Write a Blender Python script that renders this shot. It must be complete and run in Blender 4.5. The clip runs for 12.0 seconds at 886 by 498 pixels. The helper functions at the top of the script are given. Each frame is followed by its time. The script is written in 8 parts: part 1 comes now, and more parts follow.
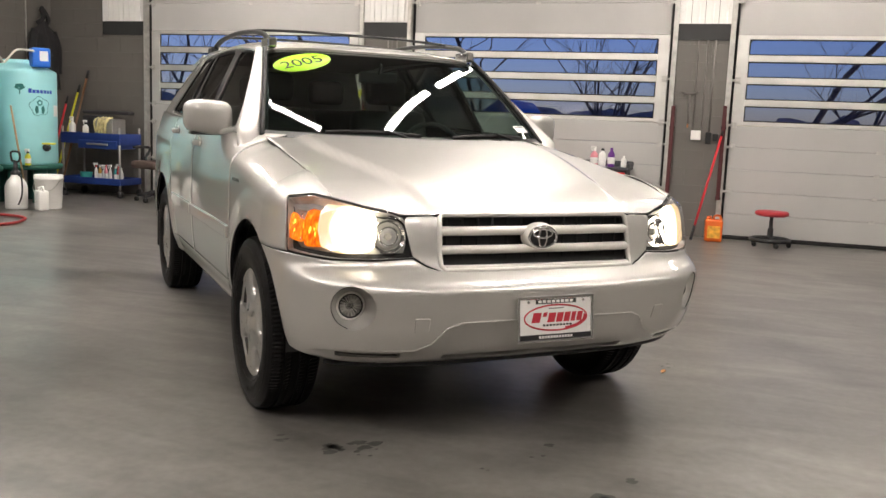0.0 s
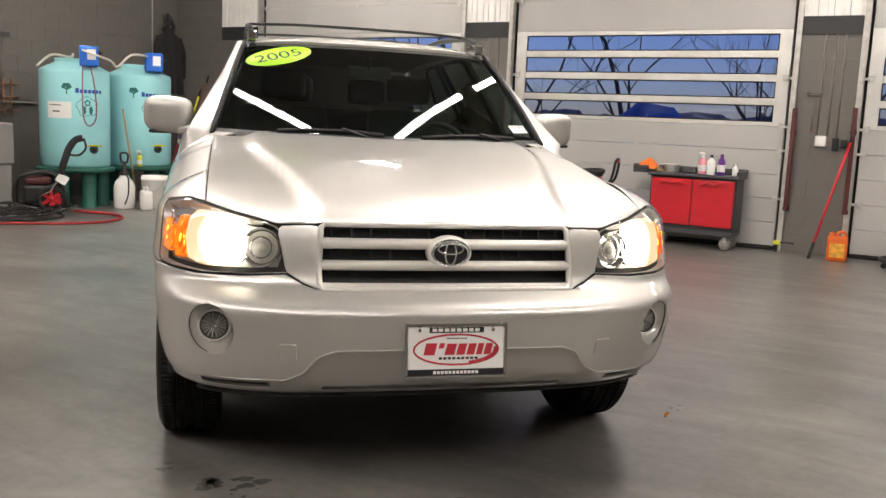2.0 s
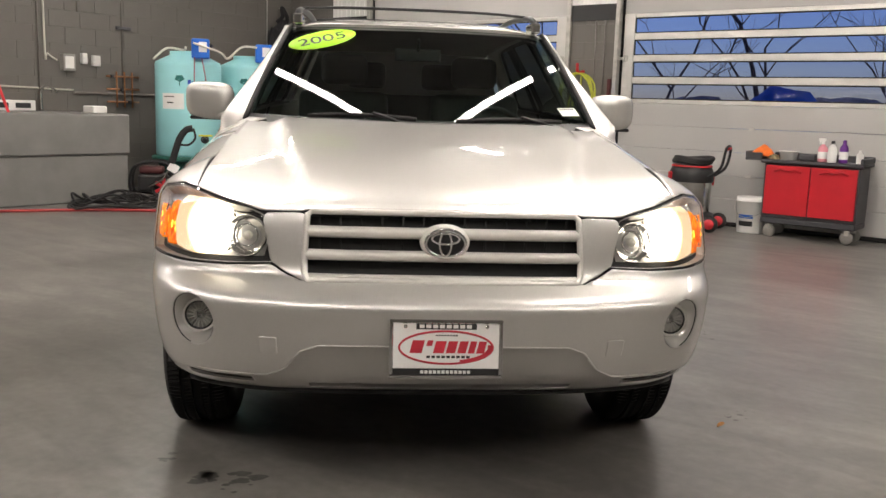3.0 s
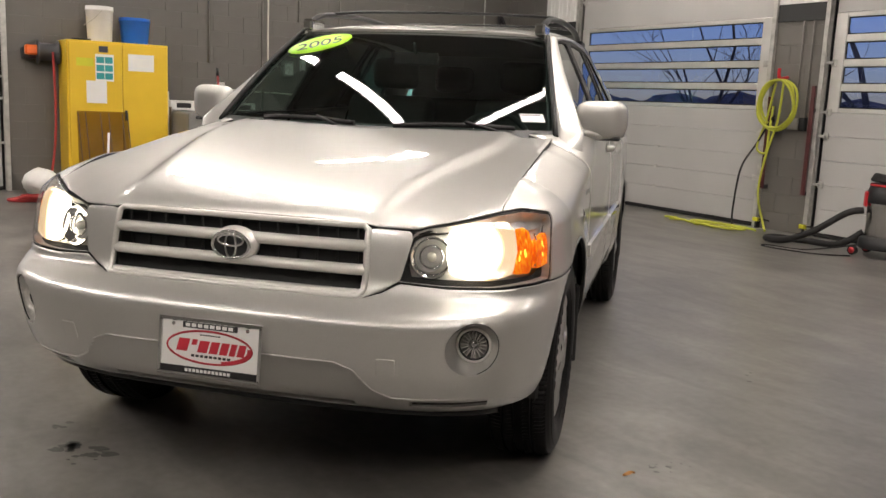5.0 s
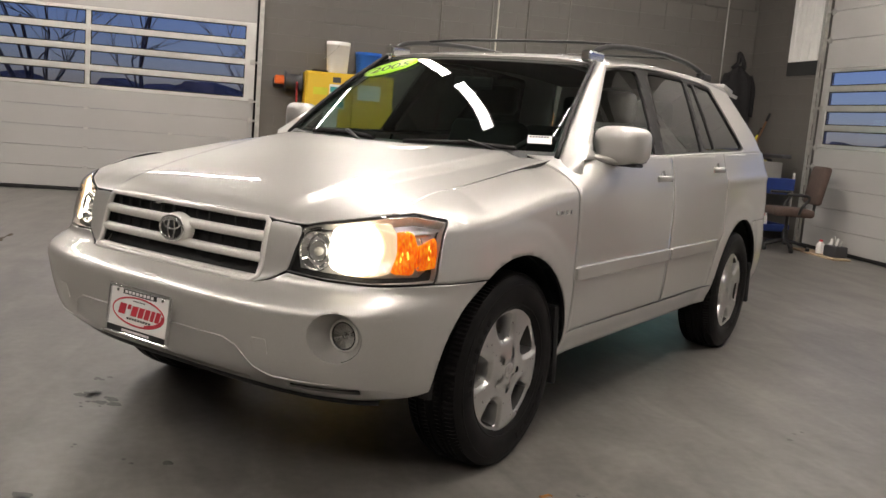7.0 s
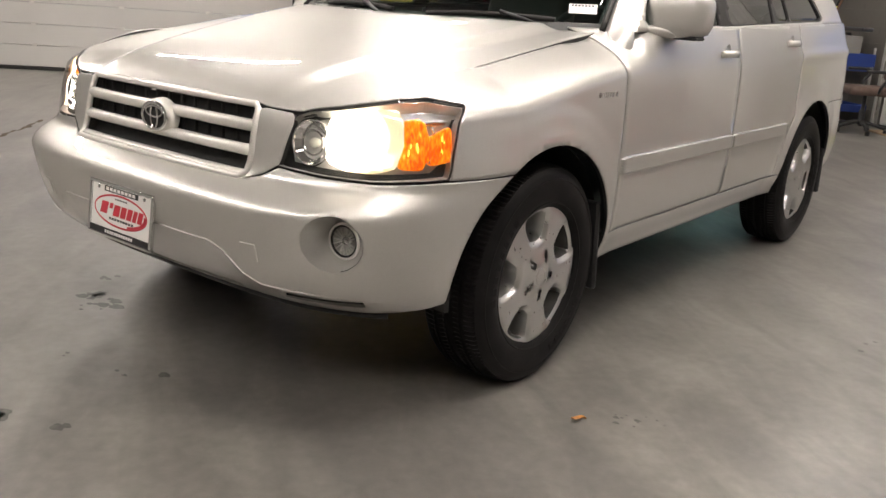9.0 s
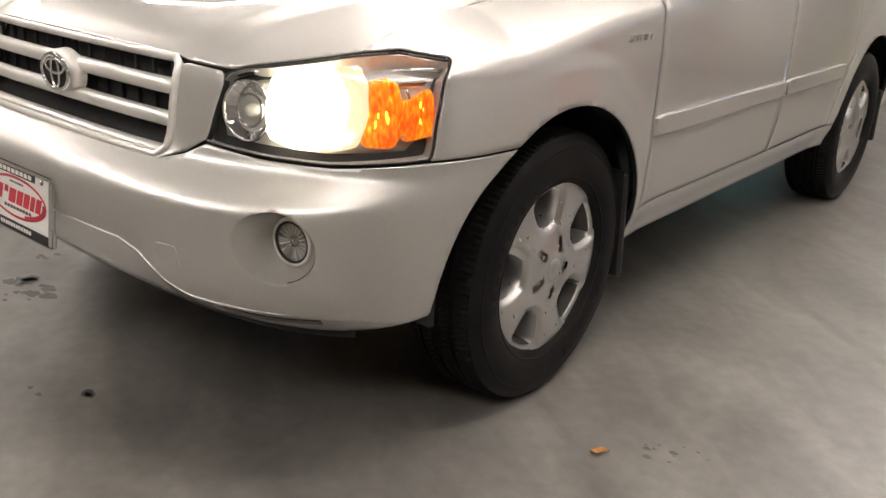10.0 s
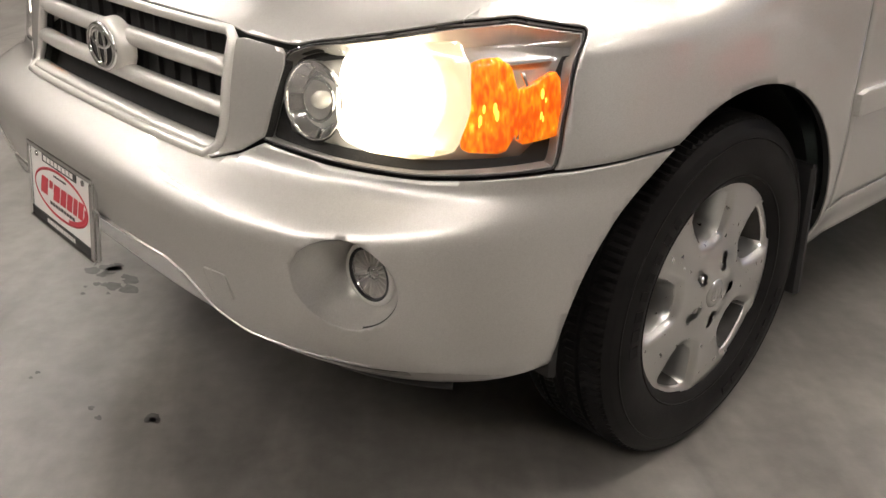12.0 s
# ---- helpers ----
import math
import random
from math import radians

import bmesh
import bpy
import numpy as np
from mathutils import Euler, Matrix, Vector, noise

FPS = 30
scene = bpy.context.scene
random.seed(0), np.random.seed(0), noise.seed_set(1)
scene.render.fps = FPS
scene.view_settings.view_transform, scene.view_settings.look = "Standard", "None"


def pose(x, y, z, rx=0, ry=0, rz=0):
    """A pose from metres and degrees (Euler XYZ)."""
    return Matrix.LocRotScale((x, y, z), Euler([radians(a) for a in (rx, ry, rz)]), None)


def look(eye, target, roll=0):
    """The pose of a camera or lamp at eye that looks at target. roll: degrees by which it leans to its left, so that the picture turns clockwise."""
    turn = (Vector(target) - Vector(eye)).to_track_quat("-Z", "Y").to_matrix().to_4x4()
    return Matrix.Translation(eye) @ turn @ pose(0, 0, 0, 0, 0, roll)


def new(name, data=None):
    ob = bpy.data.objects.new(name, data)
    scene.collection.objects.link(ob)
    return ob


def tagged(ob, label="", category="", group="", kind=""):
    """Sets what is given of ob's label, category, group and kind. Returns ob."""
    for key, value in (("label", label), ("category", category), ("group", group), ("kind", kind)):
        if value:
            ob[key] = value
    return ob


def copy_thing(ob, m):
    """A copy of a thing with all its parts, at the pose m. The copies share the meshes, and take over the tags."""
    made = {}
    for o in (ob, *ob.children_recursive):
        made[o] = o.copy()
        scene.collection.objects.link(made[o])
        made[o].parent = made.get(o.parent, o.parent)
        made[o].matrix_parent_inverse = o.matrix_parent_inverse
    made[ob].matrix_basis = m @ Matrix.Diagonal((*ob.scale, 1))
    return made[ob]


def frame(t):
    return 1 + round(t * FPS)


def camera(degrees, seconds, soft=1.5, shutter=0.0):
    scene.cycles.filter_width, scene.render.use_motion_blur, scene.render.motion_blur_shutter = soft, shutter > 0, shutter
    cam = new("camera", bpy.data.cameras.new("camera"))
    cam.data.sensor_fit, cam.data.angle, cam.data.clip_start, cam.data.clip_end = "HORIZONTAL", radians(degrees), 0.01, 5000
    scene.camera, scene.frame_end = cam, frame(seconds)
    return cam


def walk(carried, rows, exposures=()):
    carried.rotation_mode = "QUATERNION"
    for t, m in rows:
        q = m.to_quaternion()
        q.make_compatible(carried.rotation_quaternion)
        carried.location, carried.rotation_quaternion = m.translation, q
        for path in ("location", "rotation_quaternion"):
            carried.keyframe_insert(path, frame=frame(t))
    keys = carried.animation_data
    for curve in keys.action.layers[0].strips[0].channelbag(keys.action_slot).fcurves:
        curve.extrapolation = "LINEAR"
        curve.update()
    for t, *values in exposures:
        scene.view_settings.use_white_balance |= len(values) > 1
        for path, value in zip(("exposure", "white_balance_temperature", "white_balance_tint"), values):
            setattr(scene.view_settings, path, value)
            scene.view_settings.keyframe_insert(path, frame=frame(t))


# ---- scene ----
cam = camera(53.45, 12.0)
EXPOSURES = [(0,.09),(2.5,.02),(4.5,-.2),(6.5,-.25),(8.5,-.05),(9.0,.2),(9.5,.14),(10.5,.2),(11.5,.26),(12,.16)]
PATH = [
    (0, (-1.7, -3.542, 1.208), (-0.862, -1.749, 0.923), 2.32),
    (0.5, (-1.326, -3.47, 1.206), (-0.572, -1.64, 0.914), 1.07),
    (1, (-1.01, -3.515, 1.199), (-0.412, -1.63, 0.898), 1.64),
    (1.5, (-0.784, -3.486, 1.207), (-0.295, -1.57, 0.909), 2.39),
    (2, (-0.677, -3.402, 1.207), (-0.201, -1.48, 0.921), 2.48),
    (2.5, (-0.532, -3.349, 1.196), (-0.156, -1.409, 0.893), 1.83),
    (2.7, (-0.42, -3.314, 1.187), (-0.122, -1.36, 0.877), 1.62),
    (4.5, (0.863, -3.155, 1.262), (0.507, -1.222, 0.891), 4.12),
    (5, (1.22, -3.042, 1.235), (0.726, -1.132, 0.906), 2.56),
    (5.5, (1.58, -2.994, 1.225), (0.85, -1.156, 0.928), 3.05),
    (6, (1.879, -2.918, 1.231), (0.985, -1.155, 0.93), 3.45),
    (6.5, (2.153, -2.74, 1.226), (1.143, -1.038, 0.937), 4.46),
    (6.7, (2.26, -2.708, 1.217), (1.205, -1.032, 0.938), 4.68),
    (8.3, (2.554, -2.563, 1.237), (1.35, -1.004, 0.894), 4.05),
    (8.5, (2.488, -2.505, 1.209), (1.286, -0.957, 0.811), 3.84),
    (9, (2.259, -2.301, 1.195), (1.097, -0.769, 0.645), 3.98),
    (9.5, (2.102, -2.052, 1.167), (0.964, -0.531, 0.541), 4.16),
    (10, (1.954, -1.794, 1.178), (0.8, -0.318, 0.478), 3.5),
    (10.5, (1.782, -1.576, 1.157), (0.613, -0.134, 0.414), 2.69),
    (11, (1.711, -1.477, 1.165), (0.513, -0.065, 0.409), 2.08),
    (11.5, (1.704, -1.453, 1.161), (0.44, -0.117, 0.375), 2.29),
    (12, (1.668, -1.425, 1.149), (0.329, -0.188, 0.325), 1.17),
]
walk(cam, [(t, look(eye, target, roll)) for t, eye, target, roll in PATH], EXPOSURES)


# ---- world and lamps ----
ALPHA = radians(42.91)                     # turn of the hall against the car
HALL = Matrix.Rotation(-ALPHA, 4, "Z")     # hall frame: u along the door wall, w towards it
WALL_W, WALL_U, CEIL = 6.89, -8.36, 4.6

world = bpy.data.worlds.new("dusk")
scene.world = world
world.use_nodes = True
wn = world.node_tree.nodes
sky = wn.new("ShaderNodeTexSky")
sky.sky_type, sky.sun_disc = "NISHITA", False
sky.sun_elevation, sky.sun_rotation = radians(8), radians(180)
sky.air_density, sky.dust_density, sky.ozone_density = 1.0, 0.3, 2.0
world.node_tree.links.new(sky.outputs[0], wn["Background"].inputs[0])
wn["Background"].inputs[1].default_value = 0.15


# ---- material helpers ----
def mat_new(name):
    m = bpy.data.materials.new(name)
    m.use_nodes = True
    return m, m.node_tree.nodes, m.node_tree.links, m.node_tree.nodes["Principled BSDF"]


def surface(name, colour, rough=0.5, metal=0.0, var=0.12, scale=6.0, bump=0.0, bump_scale=60.0, coat=0.0, spec=0.5):
    """A plain painted, moulded or metal surface, uneven at two scales."""
    m, n, l, b = mat_new(name)
    co = n.new("ShaderNodeTexCoord")
    big, fine = n.new("ShaderNodeTexNoise"), n.new("ShaderNodeTexNoise")
    big.inputs["Scale"].default_value, fine.inputs["Scale"].default_value = scale, bump_scale
    big.inputs["Detail"].default_value, fine.inputs["Detail"].default_value = 5, 4
    l.new(co.outputs["Object"], big.inputs["Vector"])
    l.new(co.outputs["Object"], fine.inputs["Vector"])
    ramp = n.new("ShaderNodeValToRGB")
    c = Vector(colour[:3])
    lo, hi = c * (1 - var), c * (1 + var)
    ramp.color_ramp.elements[0].position, ramp.color_ramp.elements[1].position = 0.3, 0.7
    ramp.color_ramp.elements[0].color, ramp.color_ramp.elements[1].color = (*lo, 1), (*[min(v, 1) for v in hi], 1)
    l.new(big.outputs["Fac"], ramp.inputs["Fac"])
    l.new(ramp.outputs["Color"], b.inputs["Base Color"])
    rr = n.new("ShaderNodeMapRange")
    rr.inputs["To Min"].default_value, rr.inputs["To Max"].default_value = max(rough - 0.07, 0.02), min(rough + 0.07, 1)
    l.new(fine.outputs["Fac"], rr.inputs["Value"])
    l.new(rr.outputs["Result"], b.inputs["Roughness"])
    b.inputs["Metallic"].default_value = metal
    b.inputs["Specular IOR Level"].default_value = spec
    b.inputs["Coat Weight"].default_value = coat
    if bump:
        bp = n.new("ShaderNodeBump")
        bp.inputs["Strength"].default_value, bp.inputs["Distance"].default_value = bump, 0.004
        l.new(fine.outputs["Fac"], bp.inputs["Height"])
        l.new(bp.outputs["Normal"], b.inputs["Normal"])
    return m


def glowing(name, colour, strength):
    m, n, l, b = mat_new(name)
    b.inputs["Base Color"].default_value = (*colour, 1)
    b.inputs["Emission Color"].default_value = (*colour, 1)
    b.inputs["Emission Strength"].default_value = strength
    return m


def clear_glass(name, tint=(1, 1, 1), rough=0.0, thin=0.8):
    """A pane: mostly see-through, mirror-like by Fresnel."""
    m, n, l, b = mat_new(name)
    out = n["Material Output"]
    tr, gl, mix, lw = (n.new("ShaderNodeBsdfTransparent"), n.new("ShaderNodeBsdfGlossy"), n.new("ShaderNodeMixShader"), n.new("ShaderNodeLayerWeight"))
    power, fr = n.new("ShaderNodeMath"), n.new("ShaderNodeMapRange")
    tr.inputs["Color"].default_value = (*[thin * c for c in tint], 1)
    gl.inputs["Roughness"].default_value = rough
    lw.inputs["Blend"].default_value = 0.5
    power.operation, power.inputs[1].default_value = "POWER", 5.0
    l.new(lw.outputs["Facing"], power.inputs[0])
    l.new(power.outputs[0], fr.inputs["Value"])
    fr.inputs["To Min"].default_value, fr.inputs["To Max"].default_value = 0.043, 1.0
    l.new(fr.outputs[0], mix.inputs[0])
    l.new(tr.outputs[0], mix.inputs[1])
    l.new(gl.outputs[0], mix.inputs[2])
    l.new(mix.outputs[0], out.inputs["Surface"])
    return m


# ---- mesh helpers ----
def link_mesh(name, bm, material, smooth=False):
    me = bpy.data.meshes.new(name)
    bm.normal_update()
    bm.to_mesh(me)
    bm.free()
    for mm in (material if isinstance(material, (list, tuple)) else [material]):
        me.materials.append(mm)
    if smooth:
        me.shade_smooth()
    return new(name, me)


def part(name, bm, material, parent=None, label="", smooth=False, m=None):
    ob = link_mesh(name, bm, material, smooth)
    if m is not None:
        ob.matrix_basis = m
    if parent is not None:
        ob.parent = parent
    return tagged(ob, label)


def thing(name, label, category, m=None, group="", kind=""):
    ob = new(name)
    ob.empty_display_size = 0.1
    if m is not None:
        ob.matrix_basis = m
    return tagged(ob, label, category, group, kind)


def hall(u, w, z=0.0, rz=0.0):
    return HALL @ pose(u, w, z, 0, 0, rz)


def add_box(bm, x0, x1, y0, y1, z0, z1, bevel=0.0, segs=1, m=None):
    r = bmesh.ops.create_cube(bm, size=1, matrix=Matrix.LocRotScale(((x0 + x1) / 2, (y0 + y1) / 2, (z0 + z1) / 2), None, (abs(x1 - x0), abs(y1 - y0), abs(z1 - z0))))
    vs = r["verts"]
    if bevel:
        es = list({e for v in vs for e in v.link_edges})
        out = bmesh.ops.bevel(bm, geom=es, offset=bevel, segments=segs, affect="EDGES", profile=0.5)
        vs = list({v for f in out["faces"] for v in f.verts} | {v for v in vs if v.is_valid})
    if m is not None:
        bmesh.ops.transform(bm, matrix=m, verts=vs)
    return vs


def box_bm(*a, **k):
    bm = bmesh.new()
    add_box(bm, *a, **k)
    return bm


def add_lathe(bm, prof, n=24, m=None, start=0.0, sweep=2 * math.pi):
    """Turns a profile of (radius, height) round z."""
    closed = abs(sweep - 2 * math.pi) < 1e-6
    cols = n if closed else n + 1
    rings = []
    for r, z in prof:
        if r < 1e-6:
            v = bm.verts.new((0, 0, z))
            rings.append([v] * cols)
        else:
            rings.append([bm.verts.new((r * math.cos(start + sweep * i / n), r * math.sin(start + sweep * i / n), z)) for i in range(cols)])
    made = {v for ring in rings for v in ring}
    for a, b in zip(rings, rings[1:]):
        for i in range(n):
            j = (i + 1) % cols
            q = [a[i], a[j], b[j], b[i]]
            q = [v for k, v in enumerate(q) if v not in q[:k]]
            if len(q) > 2:
                bm.faces.new(q).smooth = True
    if m is not None:
        bmesh.ops.transform(bm, matrix=m, verts=list(made))
    return list(made)


def lathe_bm(prof, n=24, m=None, **k):
    bm = bmesh.new()
    add_lathe(bm, prof, n, m, **k)
    return bm


def smooth_path(pts, per=8, closed=False):
    """Catmull-Rom through a few points."""
    P = [Vector(p) for p in pts]
    n = len(P)
    out = []
    for i in range(n if closed else n - 1):
        a = P[(i - 1) % n] if closed or i > 0 else P[0]
        b, c = P[i], P[(i + 1) % n]
        d = P[(i + 2) % n] if closed or i + 2 < n else P[-1]
        for k in range(per):
            t = k / per
            out.append(0.5 * (2 * b + (c - a) * t + (2 * a - 5 * b + 4 * c - d) * t * t + (3 * b - a - 3 * c + d) * t ** 3))
    if not closed:
        out.append(P[-1].copy())
    return out


def add_tube(bm, pts, r, n=8, closed=False, caps=True, flat=None):
    """A round bar along points; flat: (a, b) half-axes instead of r."""
    P = [Vector(p) for p in pts]
    k = len(P)
    rings = []
    up = None
    for i, p in enumerate(P):
        t = (P[(i + 1) % k] - P[i - 1]) if closed else (P[min(i + 1, k - 1)] - P[max(i - 1, 0)])
        if t.length < 1e-9:
            t = Vector((0, 0, 1))
        t.normalize()
        if up is None:
            up = Vector((0, 0, 1)) if abs(t.z) < 0.9 else Vector((0, 1, 0))
        side = t.cross(up)
        side.normalize()
        up = side.cross(t)
        rr = r[i] if isinstance(r, (list, tuple)) else r
        a, b = (rr, rr) if flat is None else flat
        rings.append([bm.verts.new(p + side * (a * math.cos(2 * math.pi * j / n)) + up * (b * math.sin(2 * math.pi * j / n))) for j in range(n)])
    for i in range(k if closed else k - 1):
        A, B = rings[i], rings[(i + 1) % k]
        for j in range(n):
            bm.faces.new((A[j], A[(j + 1) % n], B[(j + 1) % n], B[j])).smooth = True
    if caps and not closed:
        bm.faces.new(rings[0][::-1])
        bm.faces.new(rings[-1])


def tube_bm(pts, r, n=8, **k):
    bm = bmesh.new()
    add_tube(bm, pts, r, n, **k)
    return bm


# ---- materials of the hall ----
def concrete_floor():
    m, n, l, b = mat_new("sealed_concrete")
    co = n.new("ShaderNodeTexCoord")
    a, c, d, e = (n.new("ShaderNodeTexNoise") for _ in range(4))
    for t, s, det in ((a, 0.8, 5), (c, 3.0, 8), (d, 140, 3), (e, 22, 6)):
        t.inputs["Scale"].default_value, t.inputs["Detail"].default_value = s, det
        l.new(co.outputs["Object"], t.inputs["Vector"])
    c.inputs["Roughness"].default_value = 0.55
    a.inputs["Distortion"].default_value = 0.6
    ramp = n.new("ShaderNodeValToRGB")
    ramp.color_ramp.elements[0].position, ramp.color_ramp.elements[0].color = 0.36, (0.088, 0.083, 0.076, 1)
    ramp.color_ramp.elements[1].position, ramp.color_ramp.elements[1].color = 0.66, (0.205, 0.196, 0.183, 1)
    mix = n.new("ShaderNodeMix")
    mix.inputs["Factor"].default_value = 0.4
    l.new(a.outputs["Fac"], mix.inputs["A"])
    l.new(c.outputs["Fac"], mix.inputs["B"])
    grit = n.new("ShaderNodeMix")
    grit.inputs["Factor"].default_value = 0.22
    l.new(mix.outputs["Result"], grit.inputs["A"])
    l.new(e.outputs["Fac"], grit.inputs["B"])
    l.new(grit.outputs["Result"], ramp.inputs["Fac"])
    # broad wiped smears and pale scuffs
    mp, sm = n.new("ShaderNodeMapping"), n.new("ShaderNodeTexNoise")
    mp.inputs["Rotation"].default_value, mp.inputs["Scale"].default_value = (0, 0, 0.6), (0.9, 3.2, 1)
    sm.inputs["Scale"].default_value, sm.inputs["Detail"].default_value, sm.inputs["Distortion"].default_value = 1.1, 4, 1.2
    l.new(co.outputs["Object"], mp.inputs["Vector"])
    l.new(mp.outputs[0], sm.inputs["Vector"])
    sr, mul = n.new("ShaderNodeValToRGB"), n.new("ShaderNodeMix")
    sr.color_ramp.elements[0].position, sr.color_ramp.elements[0].color = 0.34, (0.74, 0.735, 0.73, 1)
    sr.color_ramp.elements[1].position, sr.color_ramp.elements[1].color = 0.68, (1.22, 1.21, 1.19, 1)
    l.new(sm.outputs["Fac"], sr.inputs["Fac"])
    mul.data_type, mul.blend_type = "RGBA", "MULTIPLY"
    mul.inputs["Factor"].default_value = 1.0
    l.new(ramp.outputs["Color"], mul.inputs[6])
    l.new(sr.outputs["Color"], mul.inputs[7])
    l.new(mul.outputs[2], b.inputs["Base Color"])
    rr = n.new("ShaderNodeMapRange")
    rr.inputs["From Min"].default_value, rr.inputs["From Max"].default_value = 0.3, 0.7
    rr.inputs["To Min"].default_value, rr.inputs["To Max"].default_value = 0.285, 0.37
    l.new(a.outputs["Fac"], rr.inputs["Value"])
    l.new(rr.outputs["Result"], b.inputs["Roughness"])
    bp = n.new("ShaderNodeBump")
    bp.inputs["Strength"].default_value, bp.inputs["Distance"].default_value = 0.12, 0.002
    l.new(d.outputs["Fac"], bp.inputs["Height"])
    l.new(bp.outputs["Normal"], b.inputs["Normal"])
    return m


M_FLOOR = concrete_floor()
M_BLOCK = surface("taupe_painted_block", (0.134, 0.124, 0.111), 0.5, var=0.12, scale=1.1, bump=0.3, bump_scale=45)
M_JOINT = surface("painted_mortar", (0.16, 0.148, 0.132), 0.7, var=0.1)
M_PLAIN = surface("plain_wall_paint", (0.17, 0.16, 0.145), 0.6, var=0.06, scale=0.6, bump=0.1)
M_CEIL = surface("grey_roof_deck", (0.26, 0.25, 0.24), 0.7, var=0.06, scale=0.8)
M_DOOR = surface("off_white_door_skin", (0.43, 0.42, 0.405), 0.42, var=0.05, scale=1.3, bump=0.08, bump_scale=25)
M_ALU = surface("brushed_aluminium", (0.66, 0.65, 0.62), 0.36, metal=0.6, var=0.08, scale=4)
M_GALV = surface("galvanised_steel", (0.50, 0.49, 0.46), 0.45, metal=0.55, var=0.18, scale=14)
M_BLACK = surface("black_rubber", (0.018, 0.017, 0.017), 0.6, var=0.2, scale=9, bump=0.15, spec=0.3)
M_BLACKP = surface("black_plastic", (0.02, 0.02, 0.021), 0.42, var=0.15, scale=9, spec=0.35)
M_SIDING = surface("white_metal_siding", (0.80, 0.79, 0.76), 0.4, var=0.04)
M_BAND = surface("matte_black_paint", (0.02, 0.02, 0.02), 0.6, var=0.2, scale=3)
M_MAROON = surface("maroon_paint", (0.075, 0.013, 0.015), 0.45, var=0.2, scale=8)
M_PANE = clear_glass("door_glass", (0.62, 0.66, 1.0), 0.0, 0.85)
M_LAMP = glowing("lamp_tube", (1.0, 0.912, 0.835), 102.0)
M_HOUSING = surface("white_enamel", (0.75, 0.75, 0.73), 0.35, var=0.03)
M_WHITE = surface("white_plastic", (0.78, 0.77, 0.74), 0.4, var=0.05)

# ---- floor, walls, ceiling ----
bm = bmesh.new()
bmesh.ops.create_grid(bm, x_segments=1, y_segments=1, size=12, matrix=Matrix.Translation((0, -1.6, 0)))
floor = link_mesh("floor", bm, M_FLOOR)
floor.matrix_basis = HALL @ Matrix.Scale(1, 4)
tagged(floor, "grey sealed concrete floor with stains and scuffs", "floor", kind="structure")

# outdoor ground under the dusk sky
bm = box_bm(-90, 90, 11.0, 160, -0.35, -0.12)
yard = link_mesh("ground", bm, surface("dark_grass_and_tarmac", (0.045, 0.05, 0.05), 0.8, var=0.4, scale=0.3))
yard.matrix_basis = HALL.copy()
tagged(yard, "dark tarmac yard outside the doors at dusk", "ground", kind="structure")
bm = box_bm(-160, -12.5, -90, 10.9, -0.35, -0.12)
yard = link_mesh("ground", bm, surface("dark_verge", (0.05, 0.055, 0.05), 0.8, var=0.4, scale=0.3))
yard.matrix_basis = HALL.copy()
tagged(yard, "dark verge outside the side door at dusk", "ground", kind="structure")

FAR_U, FAR_W = 7.5, -9.5
DOORS_B = ((-6.66, -3.52), (-2.75, 0.38), (1.12, 4.25))     # leaves in the door wall
DOOR_D = (-4.35, -0.25)                                    # leaf in the side wall
DOOR_H = 3.75


def solid_wall(name, label, boxes, material):
    bm = bmesh.new()
    for b in boxes:
        add_box(bm, *b)
    ob = link_mesh(name, bm, material)
    ob.matrix_basis = HALL.copy()
    return tagged(ob, label, "wall", kind="structure")


T = 0.22
edges_u = [WALL_U - T] + [e for a, b in DOORS_B for e in (a - 0.07, b + 0.07)] + [FAR_U + T]
boxes = [(edges_u[i], edges_u[i + 1], WALL_W + 0.008, WALL_W + T, 0, CEIL) for i in range(0, len(edges_u), 2)]
boxes += [(a - 0.07, b + 0.07, WALL_W + 0.008, WALL_W + T, DOOR_H, CEIL) for a, b in DOORS_B]
wall_north = solid_wall("wall_north", "taupe painted concrete block wall with three garage doors", boxes, M_JOINT)
boxes = [(WALL_U - T, WALL_U - 0.008, DOOR_D[1] + 0.07, WALL_W + 0.008, 0, CEIL), (WALL_U - T, WALL_U - 0.008, FAR_W, DOOR_D[0] - 0.07, 0, CEIL),
         (WALL_U - T, WALL_U - 0.008, DOOR_D[0] - 0.07, DOOR_D[1] + 0.07, DOOR_H, CEIL)]
wall_west = solid_wall("wall_west", "taupe painted concrete block wall behind the tanks", boxes, M_JOINT)
# unseen east and south walls and roof deck, added to close the hall
wall_east = solid_wall("wall_east", "unseen plain wall, added to close the hall", [(FAR_U, FAR_U + T, FAR_W, WALL_W, 0, CEIL)], M_PLAIN)
wall_south = solid_wall("wall_south", "unseen plain wall, added to close the hall", [(WALL_U - T, FAR_U + T, FAR_W - T, FAR_W, 0, CEIL)], M_PLAIN)
ceiling = solid_wall("ceiling", "unseen grey roof deck, added to close the hall", [(WALL_U - T, FAR_U + T, FAR_W - T, WALL_W + T, CEIL, CEIL + 0.2)], M_CEIL)
tagged(ceiling, category="ceiling")

# ---- ceiling lamps: known from reflections, and added fill ----
LAMP_Z = 4.2


